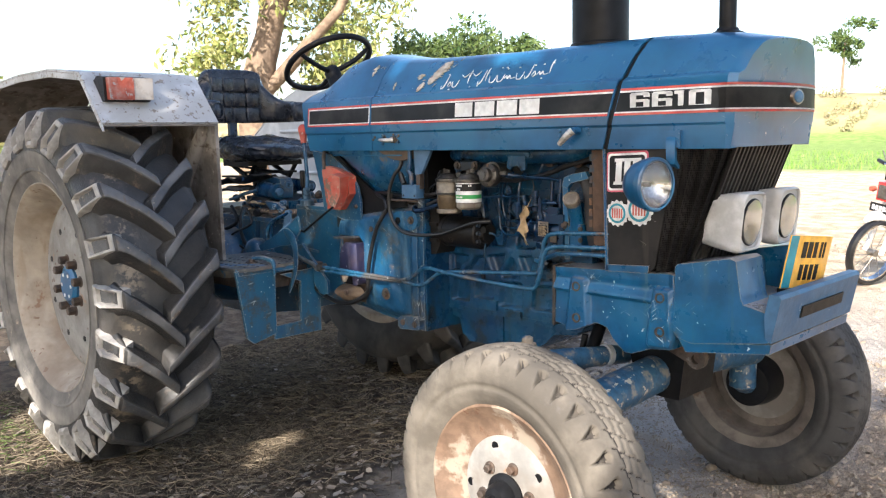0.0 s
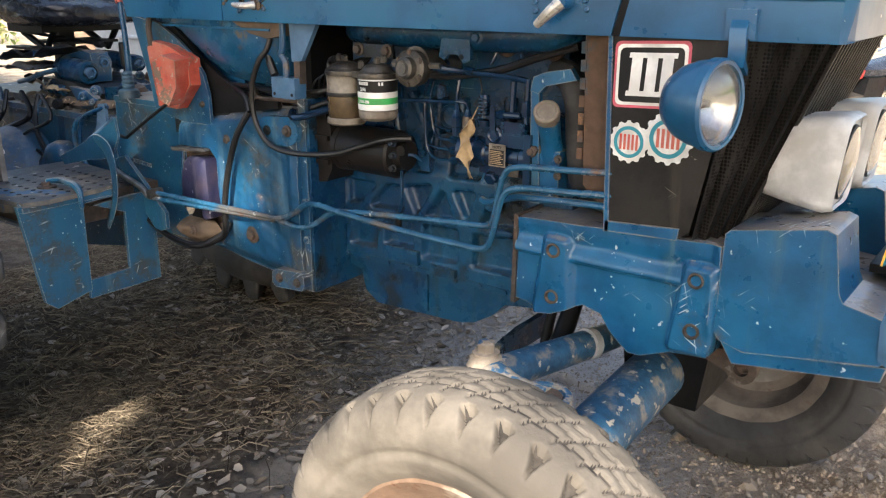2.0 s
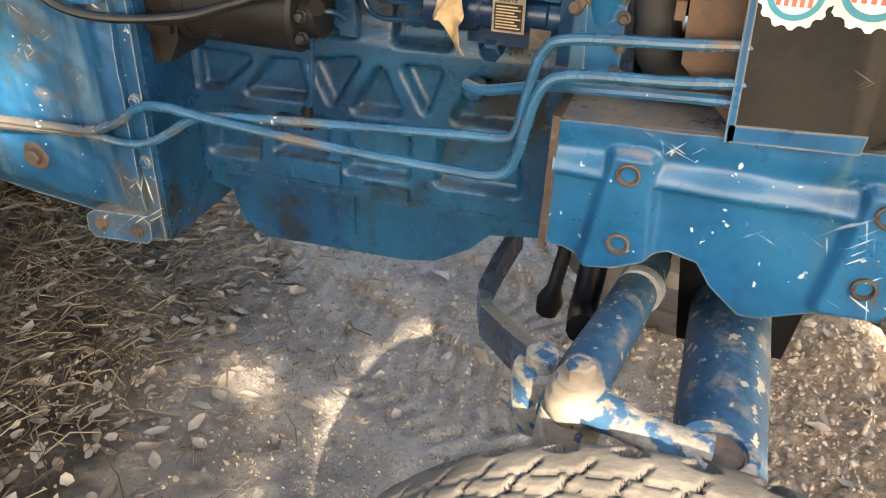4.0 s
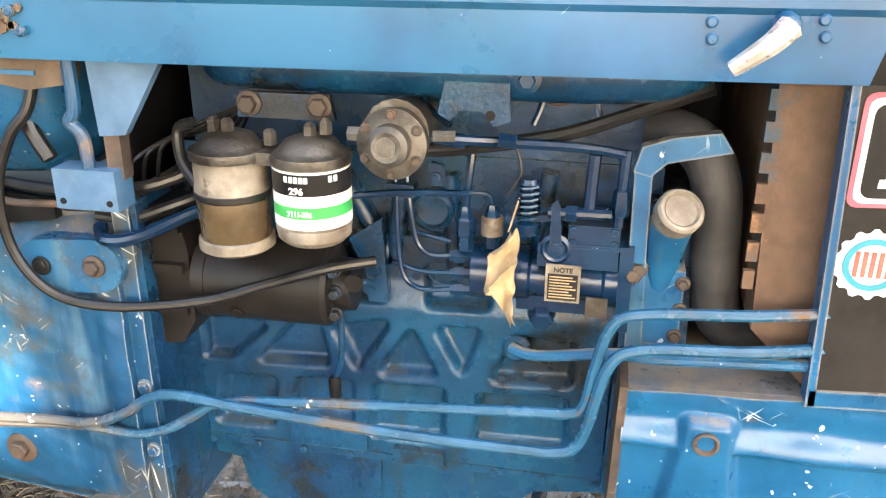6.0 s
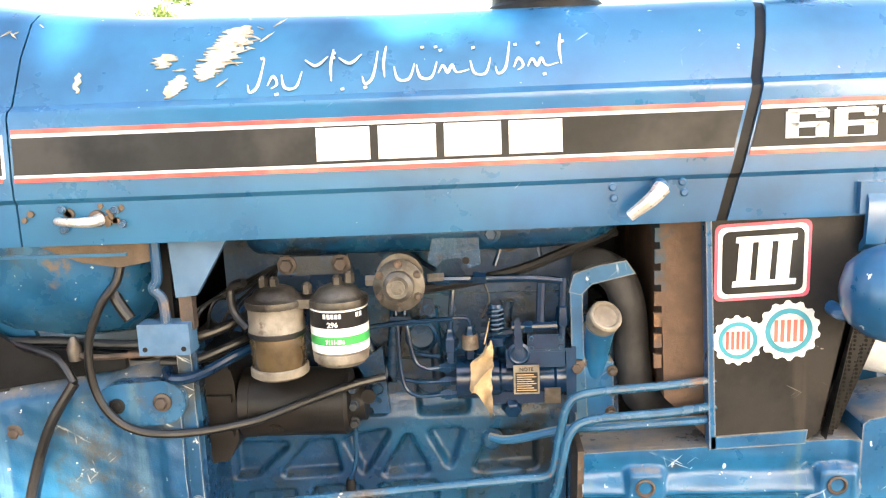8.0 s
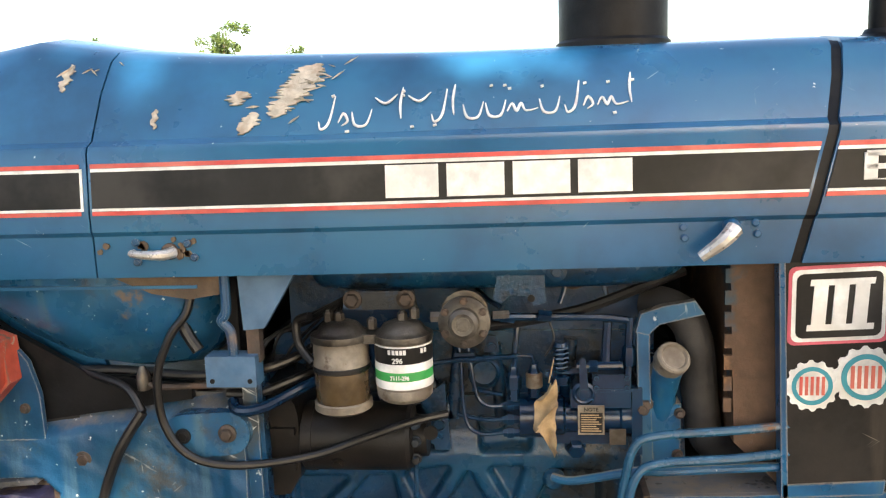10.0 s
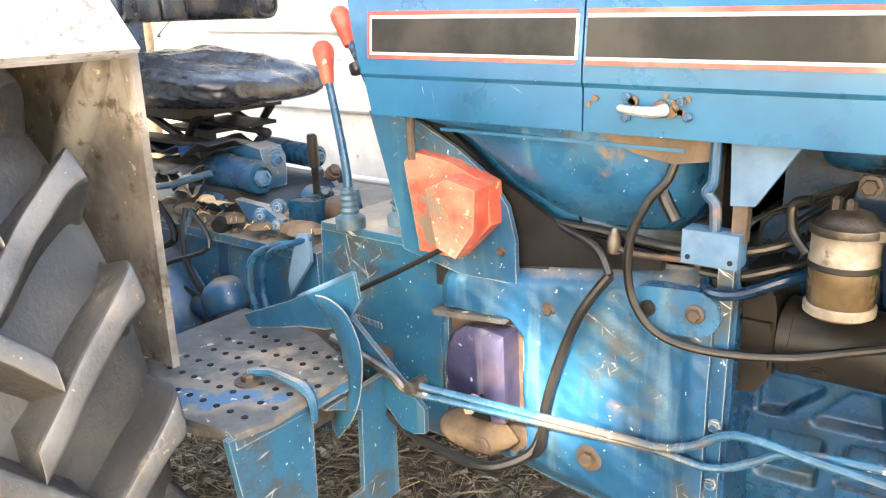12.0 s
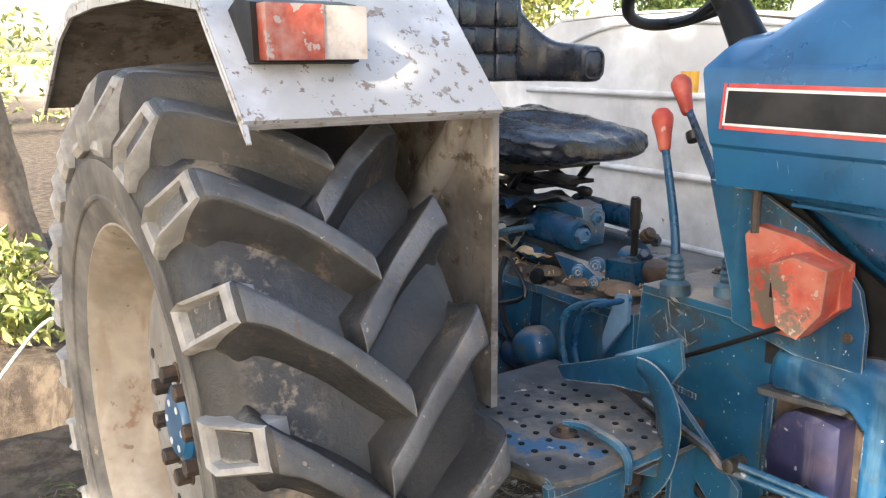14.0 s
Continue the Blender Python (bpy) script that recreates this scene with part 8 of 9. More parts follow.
# twisted brake pedal guard
secs = []
for (x, y, z), (ux, uy, uz), w in (((-1.562, -0.395, 0.992), (0.35, -0.6, 0.75), 0.040), ((-1.535, -0.396, 0.985), (0.5, -0.5, 0.75), 0.050),
                                   ((-1.505, -0.40, 0.965), (0.65, -0.35, 0.6), 0.052), ((-1.480, -0.405, 0.925), (0.85, -0.45, 0.35), 0.062), ((-1.478, -0.41, 0.87), (0.88, -0.45, 0.05), 0.052), ((-1.492, -0.415, 0.82), (0.85, -0.45, -0.2), 0.046), ((-1.518, -0.42, 0.765), (0.75, -0.5, -0.4), 0.028)):
    c, u = Vector((x, y, z)), Vector((ux, uy, uz)).normalized() * w
    nv = Vector((0.3, -0.5, -0.2)).normalized() * 0.004
    bulge = Vector((0.2, -0.6, 0.1)).normalized() * w * 0.28
    secs.append([c - u, c - u * 0.4 + bulge, c + u * 0.4 + bulge, c + u, c + u + nv, c + u * 0.4 + bulge + nv, c - u * 0.4 + bulge + nv, c - u + nv])
rails = [smooth_path([sec[i] for sec in secs], 4) for i in range(8)]
secs = [list(q) for q in zip(*rails)]
ped = part("pedal_guard", loft(secs), m_case, tractor, "twisted blue pedal guard plate", smooth=70)
blade = [(-1.785, 0.926), (-1.72, 0.952), (-1.652, 0.980), (-1.541, 1.033), (-1.469, 1.072), (-1.458, 1.020), (-1.495, 0.966), (-1.55, 0.945), (-1.62, 0.936), (-1.70, 0.916), (-1.765, 0.902)]
part("pedal_blade", prism(blade, -0.392, -0.399), m_case, ped, "chipped flat pedal blade", smooth=25)
part("pedal_lip", tube([(-1.62, -0.396, 0.996), (-1.541, -0.396, 1.034), (-1.468, -0.400, 1.073)], [0.004, 0.0055, 0.003], 8), m_faded, ped)
part("pedal_arm", tube([(-1.605, -0.542, 0.900), (-1.566, -0.526, 0.904), (-1.51, -0.532, 0.906), (-1.472, -0.533, 0.902), (-1.452, -0.535, 0.885), (-1.450, -0.535, 0.845)], [0.007, 0.009, 0.010, 0.011, 0.009, 0.006], 8), m_case, ped)
part("pedal_tab", prism([(-1.735, 1.075), (-1.70, 1.08), (-1.70, 1.02), (-1.765, 0.935), (-1.77, 0.97)], -0.285, -0.275), m_faded, tractor, "pale bent tab", bev=0.002)
part("pedal_link", prism([(-1.60, 0.93), (-1.55, 0.945), (-1.46, 0.87), (-1.375, 0.80), (-1.375, 0.75), (-1.42, 0.735), (-1.52, 0.83)], -0.33, -0.318), m_case, tractor, "blue pedal link plate", bev=0.004)
part("link_pin", lathe([(0.012, -0.03), (0.012, 0.01), (0, 0.012)], turn_to((-1.365, -0.372, 0.868), OUT), 12), m_steel, tractor)
part("link_rod", tube([(-1.60, -0.335, 0.895), (-1.50, -0.345, 0.878), (-1.42, -0.365, 0.872), (-1.385, -0.37, 0.855), (-1.36, -0.37, 0.862)], 0.009, 8), m_steel, tractor)
part("brake_hose", tube([(-1.70, -0.275, 1.07), (-1.75, -0.29, 1.052), (-1.802, -0.30, 1.028), (-1.832, -0.30, 0.98), (-1.835, -0.30, 0.915), (-1.79, -0.305, 0.86), (-1.72, -0.31, 0.838), (-1.62, -0.315, 0.832)], 0.0072, 10), m_engine, tractor)

# hydraulic valve stack on the rear housing
hyd = part("hydraulic_cover", box(-2.70, -1.76, -0.22, 0.22, 1.02, 1.055), m_step, tractor, "clay-strewn hydraulic top cover", bev=0.006)
valve = part("valve_body", prism([(-2.20, 1.05), (-1.96, 1.05), (-1.945, 1.075), (-1.975, 1.10), (-2.02, 1.115), (-2.20, 1.12)], -0.20, 0.06), m_grease, hyd, "grease-blackened valve block", bev=0.014, seg=3)
for (y, z, r, x0, x1, mm) in ((-0.150, 1.148, 0.043, -2.15, -1.965, m_engine), (-0.080, 1.176, 0.036, -2.20, -1.99, m_case), (0.05, 1.165, 0.032, -2.22, -1.98, m_engine), (-0.06, 1.082, 0.034, -1.93, -1.80, m_case), (-0.19, 1.085, 0.022, -2.20, -2.06, m_engine)):
    ln = x1 - x0
    tb = part("spool_tube", lathe([(r * 0.7, 0), (r, 0.010), (r, ln * 0.45), (r * 0.92, ln * 0.48), (r * 0.92, ln - 0.02), (r * 0.85, ln - 0.006), (r * 0.62, ln - 0.004), (r * 0.60, ln - 0.012), (0, ln - 0.012)], turn_to((x0, y, z), (1, -0.06, -0.02)), 24), mm, hyd, smooth=45)
    part("spool_nut", lathe([(r * 0.46, ln - 0.014), (r * 0.46, ln + 0.006), (r * 0.30, ln + 0.008), (r * 0.28, ln), (0, ln)], turn_to((x0, y, z), (1, -0.06, -0.02)), 6), m_faded, tb)
part("valve_apron", prism([(-1.995, 1.105), (-1.90, 1.10), (-1.845, 1.075), (-1.86, 1.04), (-1.93, 1.035)], -0.225, -0.205), m_case, hyd, "bent blue apron plate", bev=0.004)
part("valve_apron", prism([(-1.88, 1.105), (-1.80, 1.11), (-1.79, 1.06), (-1.88, 1.05)], -0.17, -0.02), m_engine, hyd, bev=0.014, seg=3)
for x, y, z, r in ((-1.905, -0.228, 1.078, 0.012), (-1.878, -0.20, 1.095, 0.013), (-1.855, -0.226, 1.064, 0.010)):
    part("valve_plug", lathe([(r * 1.5, -0.004), (r * 1.5, 0.004), (r * 1.2, 0.006), (r, 0.014), (r * 0.5, 0.015), (r * 0.45, 0.010), (0, 0.010)], turn_to((x, y, z), (0.5, -0.85, 0.1)), 16), m_case, hyd, smooth=45)
part("breather_cap", lathe([(0.024, 0), (0.030, 0.006), (0.034, 0.028), (0.026, 0.046), (0, 0.050)], turn_to((-1.775, -0.115, 1.065), (0.1, -0.15, 1)), 18), m_rust, hyd, "rust-brown breather cap", smooth=50)
part("cover_knob", lathe([(0.010, -0.02), (0.012, 0.0), (0.019, 0.006), (0.021, 0.022), (0.015, 0.032), (0, 0.034)], turn_to((-2.022, -0.240, 1.046), (0.3, -0.9, 0.1)), 16), m_black, hyd, smooth=50)
part("cover_flange", box(-2.70, -1.755, -0.268, -0.215, 1.012, 1.032), m_case, hyd, bev=0.005)
for k in range(8):
    part("flange_bolt", bolt((-2.46 + k * 0.095, -0.242, 1.032), (0, 0, 1), 0.009), m_rust, hyd)
part("drain_stain", prism([(-2.03, 1.012), (-2.0, 1.012), (-2.008, 0.90), (-2.03, 0.87), (-2.04, 0.93)], -0.2572, -0.254), m_grease, hyd)
part("return_pipe", tube([(-1.765, -0.27, 1.045), (-1.80, -0.275, 1.04), (-1.86, -0.28, 1.015), (-1.888, -0.285, 0.985), (-1.895, -0.285, 0.93), (-1.87, -0.29, 0.86)], 0.0085, 10), m_pipe, hyd)
part("brake_lump", lathe([(0.05, -0.03), (0.055, 0.02), (0.045, 0.05), (0.02, 0.06), (0, 0.06)], turn_to((-1.99, -0.27, 0.88), (0.2, -1, 0.1)), 18), m_case, hyd, smooth=50)
part("brake_lump", lathe([(0.03, -0.12), (0.033, 0.0), (0.028, 0.10), (0.015, 0.13), (0, 0.13)], turn_to((-1.96, -0.30, 0.845), (1, -0.1, -0.05)), 16), m_grease, hyd, smooth=50)
part("lever_quadrant", box(-2.45, -2.17, -0.19, -0.13, 1.205, 1.214), m_black, hyd, bev=0.003)
part("lever_quadrant", box(-2.40, -2.20, -0.12, 0.10, 1.222, 1.232), m_black, hyd, bev=0.003)
ctl = part("control_rod", tube([(-2.46, -0.14, 1.265), (-2.3, -0.12, 1.253), (-2.085, -0.055, 1.228)], 0.006, 8), m_black, tractor, "thin control rod with black knob")
part("rod_knob", lathe([(0.008, -0.01), (0.0125, 0.0), (0.0125, 0.02), (0.009, 0.026), (0, 0.027)], turn_to((-2.085, -0.055, 1.228), (0.95, 0.28, -0.1)), 14), m_black, ctl)
ctl = part("hand_lever", tube([(-1.868, -0.09, 1.09), (-1.868, -0.09, 1.15), (-1.864, -0.10, 1.245)], 0.009, 8), m_black, tractor, "short black-gripped hand lever")
part("lever_grip", lathe([(0.0125, 0), (0.0135, 0.01), (0.0125, 0.07), (0.008, 0.075), (0, 0.076)], turn_to((-1.867, -0.093, 1.17), (0.03, -0.05, 1)), 12), m_hose, ctl)
# casting that ties the two cylinders, with a bent cover sheet and rag scraps caught on it
part("valve_saddle", prism([(-2.17, 1.10), (-1.99, 1.11), (-1.985, 1.15), (-2.0, 1.205), (-2.05, 1.212), (-2.16, 1.19)], -0.135, -0.07), m_case, hyd, "grimy blue saddle casting", bev=0.012, seg=3)


def crumpled(x0, x1, y0, y1, z, amp, seed, nx=22, ny=12, tilt=0.0):
    """A thin bent sheet with creases, rising by tilt along its length."""
    off = Vector((seed * 3.1, seed * 1.7, 0))
    bm = bmesh.new()
    layers = []
    for dz in (0.0, -0.0025):
        rows = []
        for i in range(nx + 1):
            row = []
            for j in range(ny + 1):
                x, y = x0 + (x1 - x0) * i / nx, y0 + (y1 - y0) * j / ny
                q = Vector((x * 9, y * 9, 0)) + off
                h = amp * (abs(noise.noise(q)) * 1.6 + abs(noise.noise(q * 2.4)) * 0.7)
                edge = 0.18 * (noise.noise(Vector((x * 14, y * 14, 5)) + off)) * (y1 - y0) * (1 if j in (0, ny) else 0.3)
                row.append(bm.verts.new((x, y + edge, z + h + tilt * i / nx + dz)))
            rows.append(row)
        layers.append(rows)
    a, b = layers
    for i in range(nx):
        for j in range(ny):
            bm.faces.new((a[i][j], a[i + 1][j], a[i + 1][j + 1], a[i][j + 1]))
            bm.faces.new((b[i][j], b[i][j + 1], b[i + 1][j + 1], b[i + 1][j]))
    ring_a = [a[i][0] for i in range(nx + 1)] + [a[nx][j] for j in range(1, ny + 1)] + [a[i][ny] for i in range(nx - 1, -1, -1)] + [a[0][j] for j in range(ny - 1, 0, -1)]
    ring_b = [b[i][0] for i in range(nx + 1)] + [b[nx][j] for j in range(1, ny + 1)] + [b[i][ny] for i in range(nx - 1, -1, -1)] + [b[0][j] for j in range(ny - 1, 0, -1)]
    for i in range(len(ring_a)):
        k = (i + 1) % len(ring_a)
        bm.faces.new((ring_a[i], ring_b[i], ring_b[k], ring_a[k]))
    return bm


part("cover_sheet", crumpled(-2.46, -2.06, -0.24, -0.05, 1.162, 0.030, 1, tilt=0.035), m_grease, hyd, "bent greasy black cover sheet", smooth=50)
part("cover_sheet", crumpled(-2.40, -2.14, -0.25, -0.12, 1.135, 0.035, 2, tilt=0.01), m_step, hyd, "bent dusty sheet scrap", smooth=50)
part("rag_scrap", crumpled(-2.21, -2.145, -0.235, -0.185, 1.088, 0.050, 3, 14, 10), m_paleclay, hyd, "pale dry rag scrap", smooth=50)
part("rag_scrap", crumpled(-2.12, -2.03, -0.245, -0.195, 1.072, 0.035, 4, 16, 10, 0.012), m_rag, hyd, "pale dry rag scrap", smooth=50)
part("feed_pipe", tube([(-2.30, -0.235, 1.10), (-2.22, -0.24, 1.115), (-2.15, -0.235, 1.135), (-2.10, -0.20, 1.15)], 0.0085, 10), m_case, hyd)
rnd = random.Random(21)
for k in range(26):
    x, y = rnd.uniform(-2.4, -1.80), rnd.uniform(-0.20, 0.10)
    r = rnd.uniform(0.008, 0.018)
    z = rnd.choice((1.055, 1.06, 1.075, 1.10, 1.115))
    part(rnd.choice(("valve_cap", "valve_union", "valve_plug")), lathe([(r * 1.2, -0.01), (r * 1.2, 0.004), (r, 0.006), (r, rnd.uniform(0.010, 0.020)), (r * 0.6, 0.023), (0, 0.024)], turn_to((x, y, z), (rnd.uniform(-0.3, 0.9), rnd.uniform(-0.9, 0.2), rnd.uniform(0.2, 1))), rnd.choice((6, 14))), rnd.choice((m_engine, m_case, m_grease, m_rust)), hyd)
for k in range(6):
    x, y = rnd.uniform(-2.5, -2.1), rnd.uniform(-0.26, -0.23)
    part("pressure_hose", tube([(x, y, 1.07), (x + rnd.uniform(-0.1, 0.1), y - 0.03, 1.0), (x + rnd.uniform(-0.1, 0.1), y - 0.05, 0.93), (x + rnd.uniform(0.0, 0.2), -0.29, 0.86)], rnd.uniform(0.006, 0.011), 8), rnd.choice((m_hose, m_case, m_black)), hyd)
for k in range(70):
    # dry straw and grit caught among the valves
    x, y = rnd.uniform(-2.2, -1.76), rnd.uniform(-0.25, -0.05)
    a, ln = rnd.uniform(0, 6.28), rnd.uniform(0.012, 0.04)
    part("straw_bit", tube([(x, y, 1.058), (x + ln * 0.5 * math.cos(a), y + ln * 0.5 * math.sin(a), 1.066), (x + ln * math.cos(a), y + ln * math.sin(a), 1.060)], 0.0016, 4, soft=False), m_rag, hyd)
for k in range(22):
    x, y = rnd.uniform(-2.3, -1.75), rnd.uniform(-0.23, -0.10)
    r = rnd.uniform(0.012, 0.035)
    b0 = lathe([(r * 1.3, 0), (r * 1.1, r * 0.3), (r * 0.5, r * 0.55), (0, r * 0.6)], Matrix.Translation((x, y, 1.053)), 9)
    for v in b0.verts:
        v.co += Vector((noise.noise(v.co * 40), noise.noise(v.co * 40 + Vector((5, 0, 0))), 0)) * r * 0.5
    part("clay_lump", b0, m_sandy, hyd)


# ---- litter, stones and straw on the ground ----
def scatter(name, n, seed, make, material, label, category, area, keep=None):
    rnd = random.Random(seed)
    verts, faces = [], []
    while n > 0:
        x, y = area(rnd)
        if keep and not keep(x, y, rnd):
            n -= 0.2
            continue
        n -= 1
        vs, fs = make(rnd)
        a = rnd.uniform(0, 2 * math.pi)
        c, s = math.cos(a), math.sin(a)
        k = len(verts)
        for vx, vy, vz in vs:
            px, py = x + c * vx - s * vy, y + s * vx + c * vy
            verts.append((px, py, ground_z(px, py) + vz))
        faces += [[k + i for i in f] for f in fs]
    me = bpy.data.meshes.new(name)
    me.from_pydata(verts, [], faces)
    for p in me.polygons:
        p.use_smooth = make is not pebble and "lump" not in name and "clod" not in name
    me.materials.append(material)
    return tagged(new(name, me), label, category, kind="stuff")


def straw(rnd):
    l, r, b = 0.025 + 0.13 * rnd.random() ** 1.7, rnd.uniform(0.0007, 0.0022), rnd.uniform(-0.03, 0.03)
    h0, h1, h2 = rnd.uniform(0.001, 0.012), rnd.uniform(0.003, 0.03), rnd.uniform(0.001, 0.025)
    vs = []
    for x, y, h in ((-l / 2, 0, h0), (0, b, h1), (l / 2, 0, h2)):
        vs += [(x, y - r, h), (x, y + r, h), (x, y, h + r * 1.7)]
    fs = []
    for i in (0, 3):
        for a, b2 in ((0, 1), (1, 2), (2, 0)):
            fs.append((i + a, i + b2, i + 3 + b2, i + 3 + a))
    return vs, fs


def dead_leaf(rnd):
    l, w, cup = rnd.uniform(0.014, 0.034), rnd.uniform(0.007, 0.017), rnd.uniform(0.002, 0.010)
    vs = [(-l, 0, cup), (-l * 0.3, -w, cup * 1.4), (-l * 0.2, 0, 0.003), (-l * 0.3, w, cup * 1.2), (l * 0.5, -w * 0.8, cup), (l * 0.4, 0, 0.004), (l * 0.5, w * 0.8, cup * 1.6), (l, 0, cup * 1.5)]
    return vs, [(0, 1, 2), (0, 2, 3), (1, 4, 5, 2), (2, 5, 6, 3), (4, 7, 5), (5, 7, 6)]


def pebble(rnd, lo=0.003, hi=0.011):
    r = lo + (hi - lo) * rnd.random() ** 3
    vs, fs = [(r * rnd.uniform(-0.3, 0.3), r * rnd.uniform(-0.3, 0.3), r * rnd.uniform(0.5, 0.9))], []
    for j, (q, h) in enumerate(((0.65, 0.62), (1.0, 0.1))):
        for k in range(6):
            a = 2 * math.pi * (k + 0.5 * j) / 6
            rr = r * q * rnd.uniform(0.55, 1.35)
            vs.append((rr * math.cos(a), rr * math.sin(a) * 0.8, r * h * rnd.uniform(0.6, 1.2)))
    for k in range(6):
        fs.append((0, 1 + k, 1 + (k + 1) % 6))
        fs.append((1 + k, 7 + k, 1 + (k + 1) % 6))
        fs.append((7 + k, 7 + (k + 1) % 6, 1 + (k + 1) % 6))
    return vs, fs


def island_mat(name, a, b, rough=0.85):
    m = bpy.data.materials.new(name)
    m.use_nodes = True
    n, l = m.node_tree.nodes, m.node_tree.links
    g = n.new("ShaderNodeNewGeometry")
    x = n.new("ShaderNodeMix")
    x.data_type = "RGBA"
    x.inputs["A"].default_value, x.inputs["B"].default_value = (*a, 1), (*b, 1)
    l.new(g.outputs["Random Per Island"], x.inputs["Factor"])
    l.new(x.outputs["Result"], n["Principled BSDF"].inputs["Base Color"])
    n["Principled BSDF"].inputs["Roughness"].default_value = rough
    n["Principled BSDF"].inputs["Specular IOR Level"].default_value = 0.25
    return m


m_straw = island_mat("dry_straw", (0.06, 0.046, 0.032), (0.29, 0.235, 0.165))
m_dleaf = island_mat("dead_leaf", (0.11, 0.082, 0.056), (0.42, 0.36, 0.30))
m_stone = island_mat("soil_clod", (0.20, 0.158, 0.118), (0.38, 0.31, 0.236))
straw_area = lambda r: (r.uniform(-3.6, -0.75), r.uniform(-1.9, 1.9))
scatter("straw", 19000, 1, straw, m_straw, "dry straw and stalks strewn over the shaded soil", "straw", straw_area, lambda x, y, r: r.random() < min(1, max(0.05, (-1.0 - x - 0.25 * max(0, y)) * 1.6 + 0.2 * math.sin(y * 4))))
scatter("straw_tuft", 1500, 2, straw, m_straw, "matted dry straw beside the rear tyre", "straw", lambda r: (r.gauss(-1.85, 0.16), r.gauss(-0.4, 0.12)))
scatter("fallen_leaves", 3000, 3, dead_leaf, m_dleaf, "pale fallen leaves on bare soil", "leaves", lambda r: (r.uniform(-3.2, 0.4), r.uniform(-1.6, 2.2)), lambda x, y, r: r.random() < (1.0 if x < -1.0 else 0.13))
scatter("soil_clods", 16000, 4, pebble, m_stone, "small clods and stones on the soil", "stones", lambda r: (r.uniform(-2.6, 2.2), r.uniform(-1.3, 3.2)), lambda x, y, r: r.random() < (0.9 if x > 0.05 else 0.3))
scatter("soil_lumps", 700, 5, lambda r: pebble(r, 0.008, 0.030), m_stone, "loose earth lumps near the front wheels", "stones", lambda r: (r.uniform(-0.3, 2.6), r.uniform(0.2, 4.5)))
scatter("distant_clods", 1200, 6, lambda r: pebble(r, 0.012, 0.05), m_stone, "stony ground beyond the tractor", "stones", lambda r: (r.uniform(-4, 3), r.uniform(1.5, 8)))


scatter("soil_crumbs", 15000, 7, lambda r: pebble(r, 0.003, 0.013), m_stone, "crumbled tan earth beside the front wheels", "soil", lambda r: (r.uniform(-0.3, 2.3), r.uniform(0.2, 3.0)))
scatter("soil_grit", 16000, 9, lambda r: pebble(r, 0.002, 0.008), m_stone, "fine grit and crumbs over the worn soil", "grit", lambda r: (r.uniform(-1.5, 0.6), r.uniform(-0.15, 1.6)))
scatter("weeds", 500, 8, straw, island_mat("weed_green", (0.06, 0.10, 0.025), (0.20, 0.26, 0.09)), "sparse green weeds in the litter", "weeds", lambda r: (r.gauss(-3.0, 0.35), r.gauss(-1.3, 0.15)))


# ---- trees and bushes ----
def leaf_mat(name, a, b):
    m = island_mat(name, a, b, 0.5)
    bs = m.node_tree.nodes["Principled BSDF"]
    bs.inputs["Subsurface Weight"].default_value = 0.0
    bs.inputs["Transmission Weight"].default_value = 0.12
    return m


m_leaf = leaf_mat("broad_leaf", (0.035, 0.07, 0.018), (0.12, 0.17, 0.05))
m_bushleaf = leaf_mat("bush_leaf", (0.11, 0.16, 0.03), (0.44, 0.42, 0.16))
m_dry = leaf_mat("dry_scrub_leaf", (0.17, 0.18, 0.08), (0.42, 0.36, 0.20))
m_bark = mat("grey_brown_bark", (0.20, 0.14, 0.095), 0.9, alt=(0.30, 0.22, 0.15), alt_scale=6, bump=0.9, bump_scale=25)


def crown_mesh(centres, count, size, rnd, keep=None):
    verts, faces = [], []
    for _ in range(count):
        c, r = rnd.choice(centres)
        d = Vector((rnd.gauss(0, 1), rnd.gauss(0, 1), rnd.gauss(0, 0.8))).normalized() * r * rnd.random() ** 0.45
        p = Vector(c) + d
        if keep and not keep(p):
            continue
        u = Vector((rnd.gauss(0, 1), rnd.gauss(0, 1), rnd.gauss(0, 0.6))).normalized()
        v = u.orthogonal().normalized()
        v.rotate(Matrix.Rotation(rnd.uniform(0, 6.28), 3, u))
        s = size * rnd.uniform(0.6, 1.3)
        w = u.cross(v) * s * 0.42
        v *= s
        k = len(verts)
        fold = u * s * 0.16
        verts += [p - v, p - w + fold, p + v, p + w + fold, p]
        faces += [(k, k + 1, k + 4), (k + 1, k + 2, k + 4), (k + 2, k + 3, k + 4), (k + 3, k, k + 4)]
    me = bpy.data.meshes.new("crown")
    me.from_pydata([tuple(v) for v in verts], [], faces)
    return me


def tree(base, limbs, centres, count, size, seed, label, material=None, name="tree", keep=None):
    """A trunk and limbs as tapered tubes, each (points, radii), and a crown of single leaves round the centres."""
    t = empty(name, label, name)
    rnd = random.Random(seed)
    bm = bmesh.new()
    for pts, rr in limbs:
        tube([Vector(base) + Vector(p) for p in pts], rr, 12, bm, n=6)
    for v in bm.verts:
        v.co += Vector((noise.noise(v.co * 3), noise.noise(v.co * 3 + Vector((9, 0, 0))), 0)) * 0.04
    part("trunk", bm, m_bark, t, smooth=70)
    me = crown_mesh([(Vector(base) + Vector(c), r) for c, r in centres], count, size, rnd, keep)
    me.materials.append(material or m_leaf)
    o = new("crown", me)
    o.parent = t
    return t


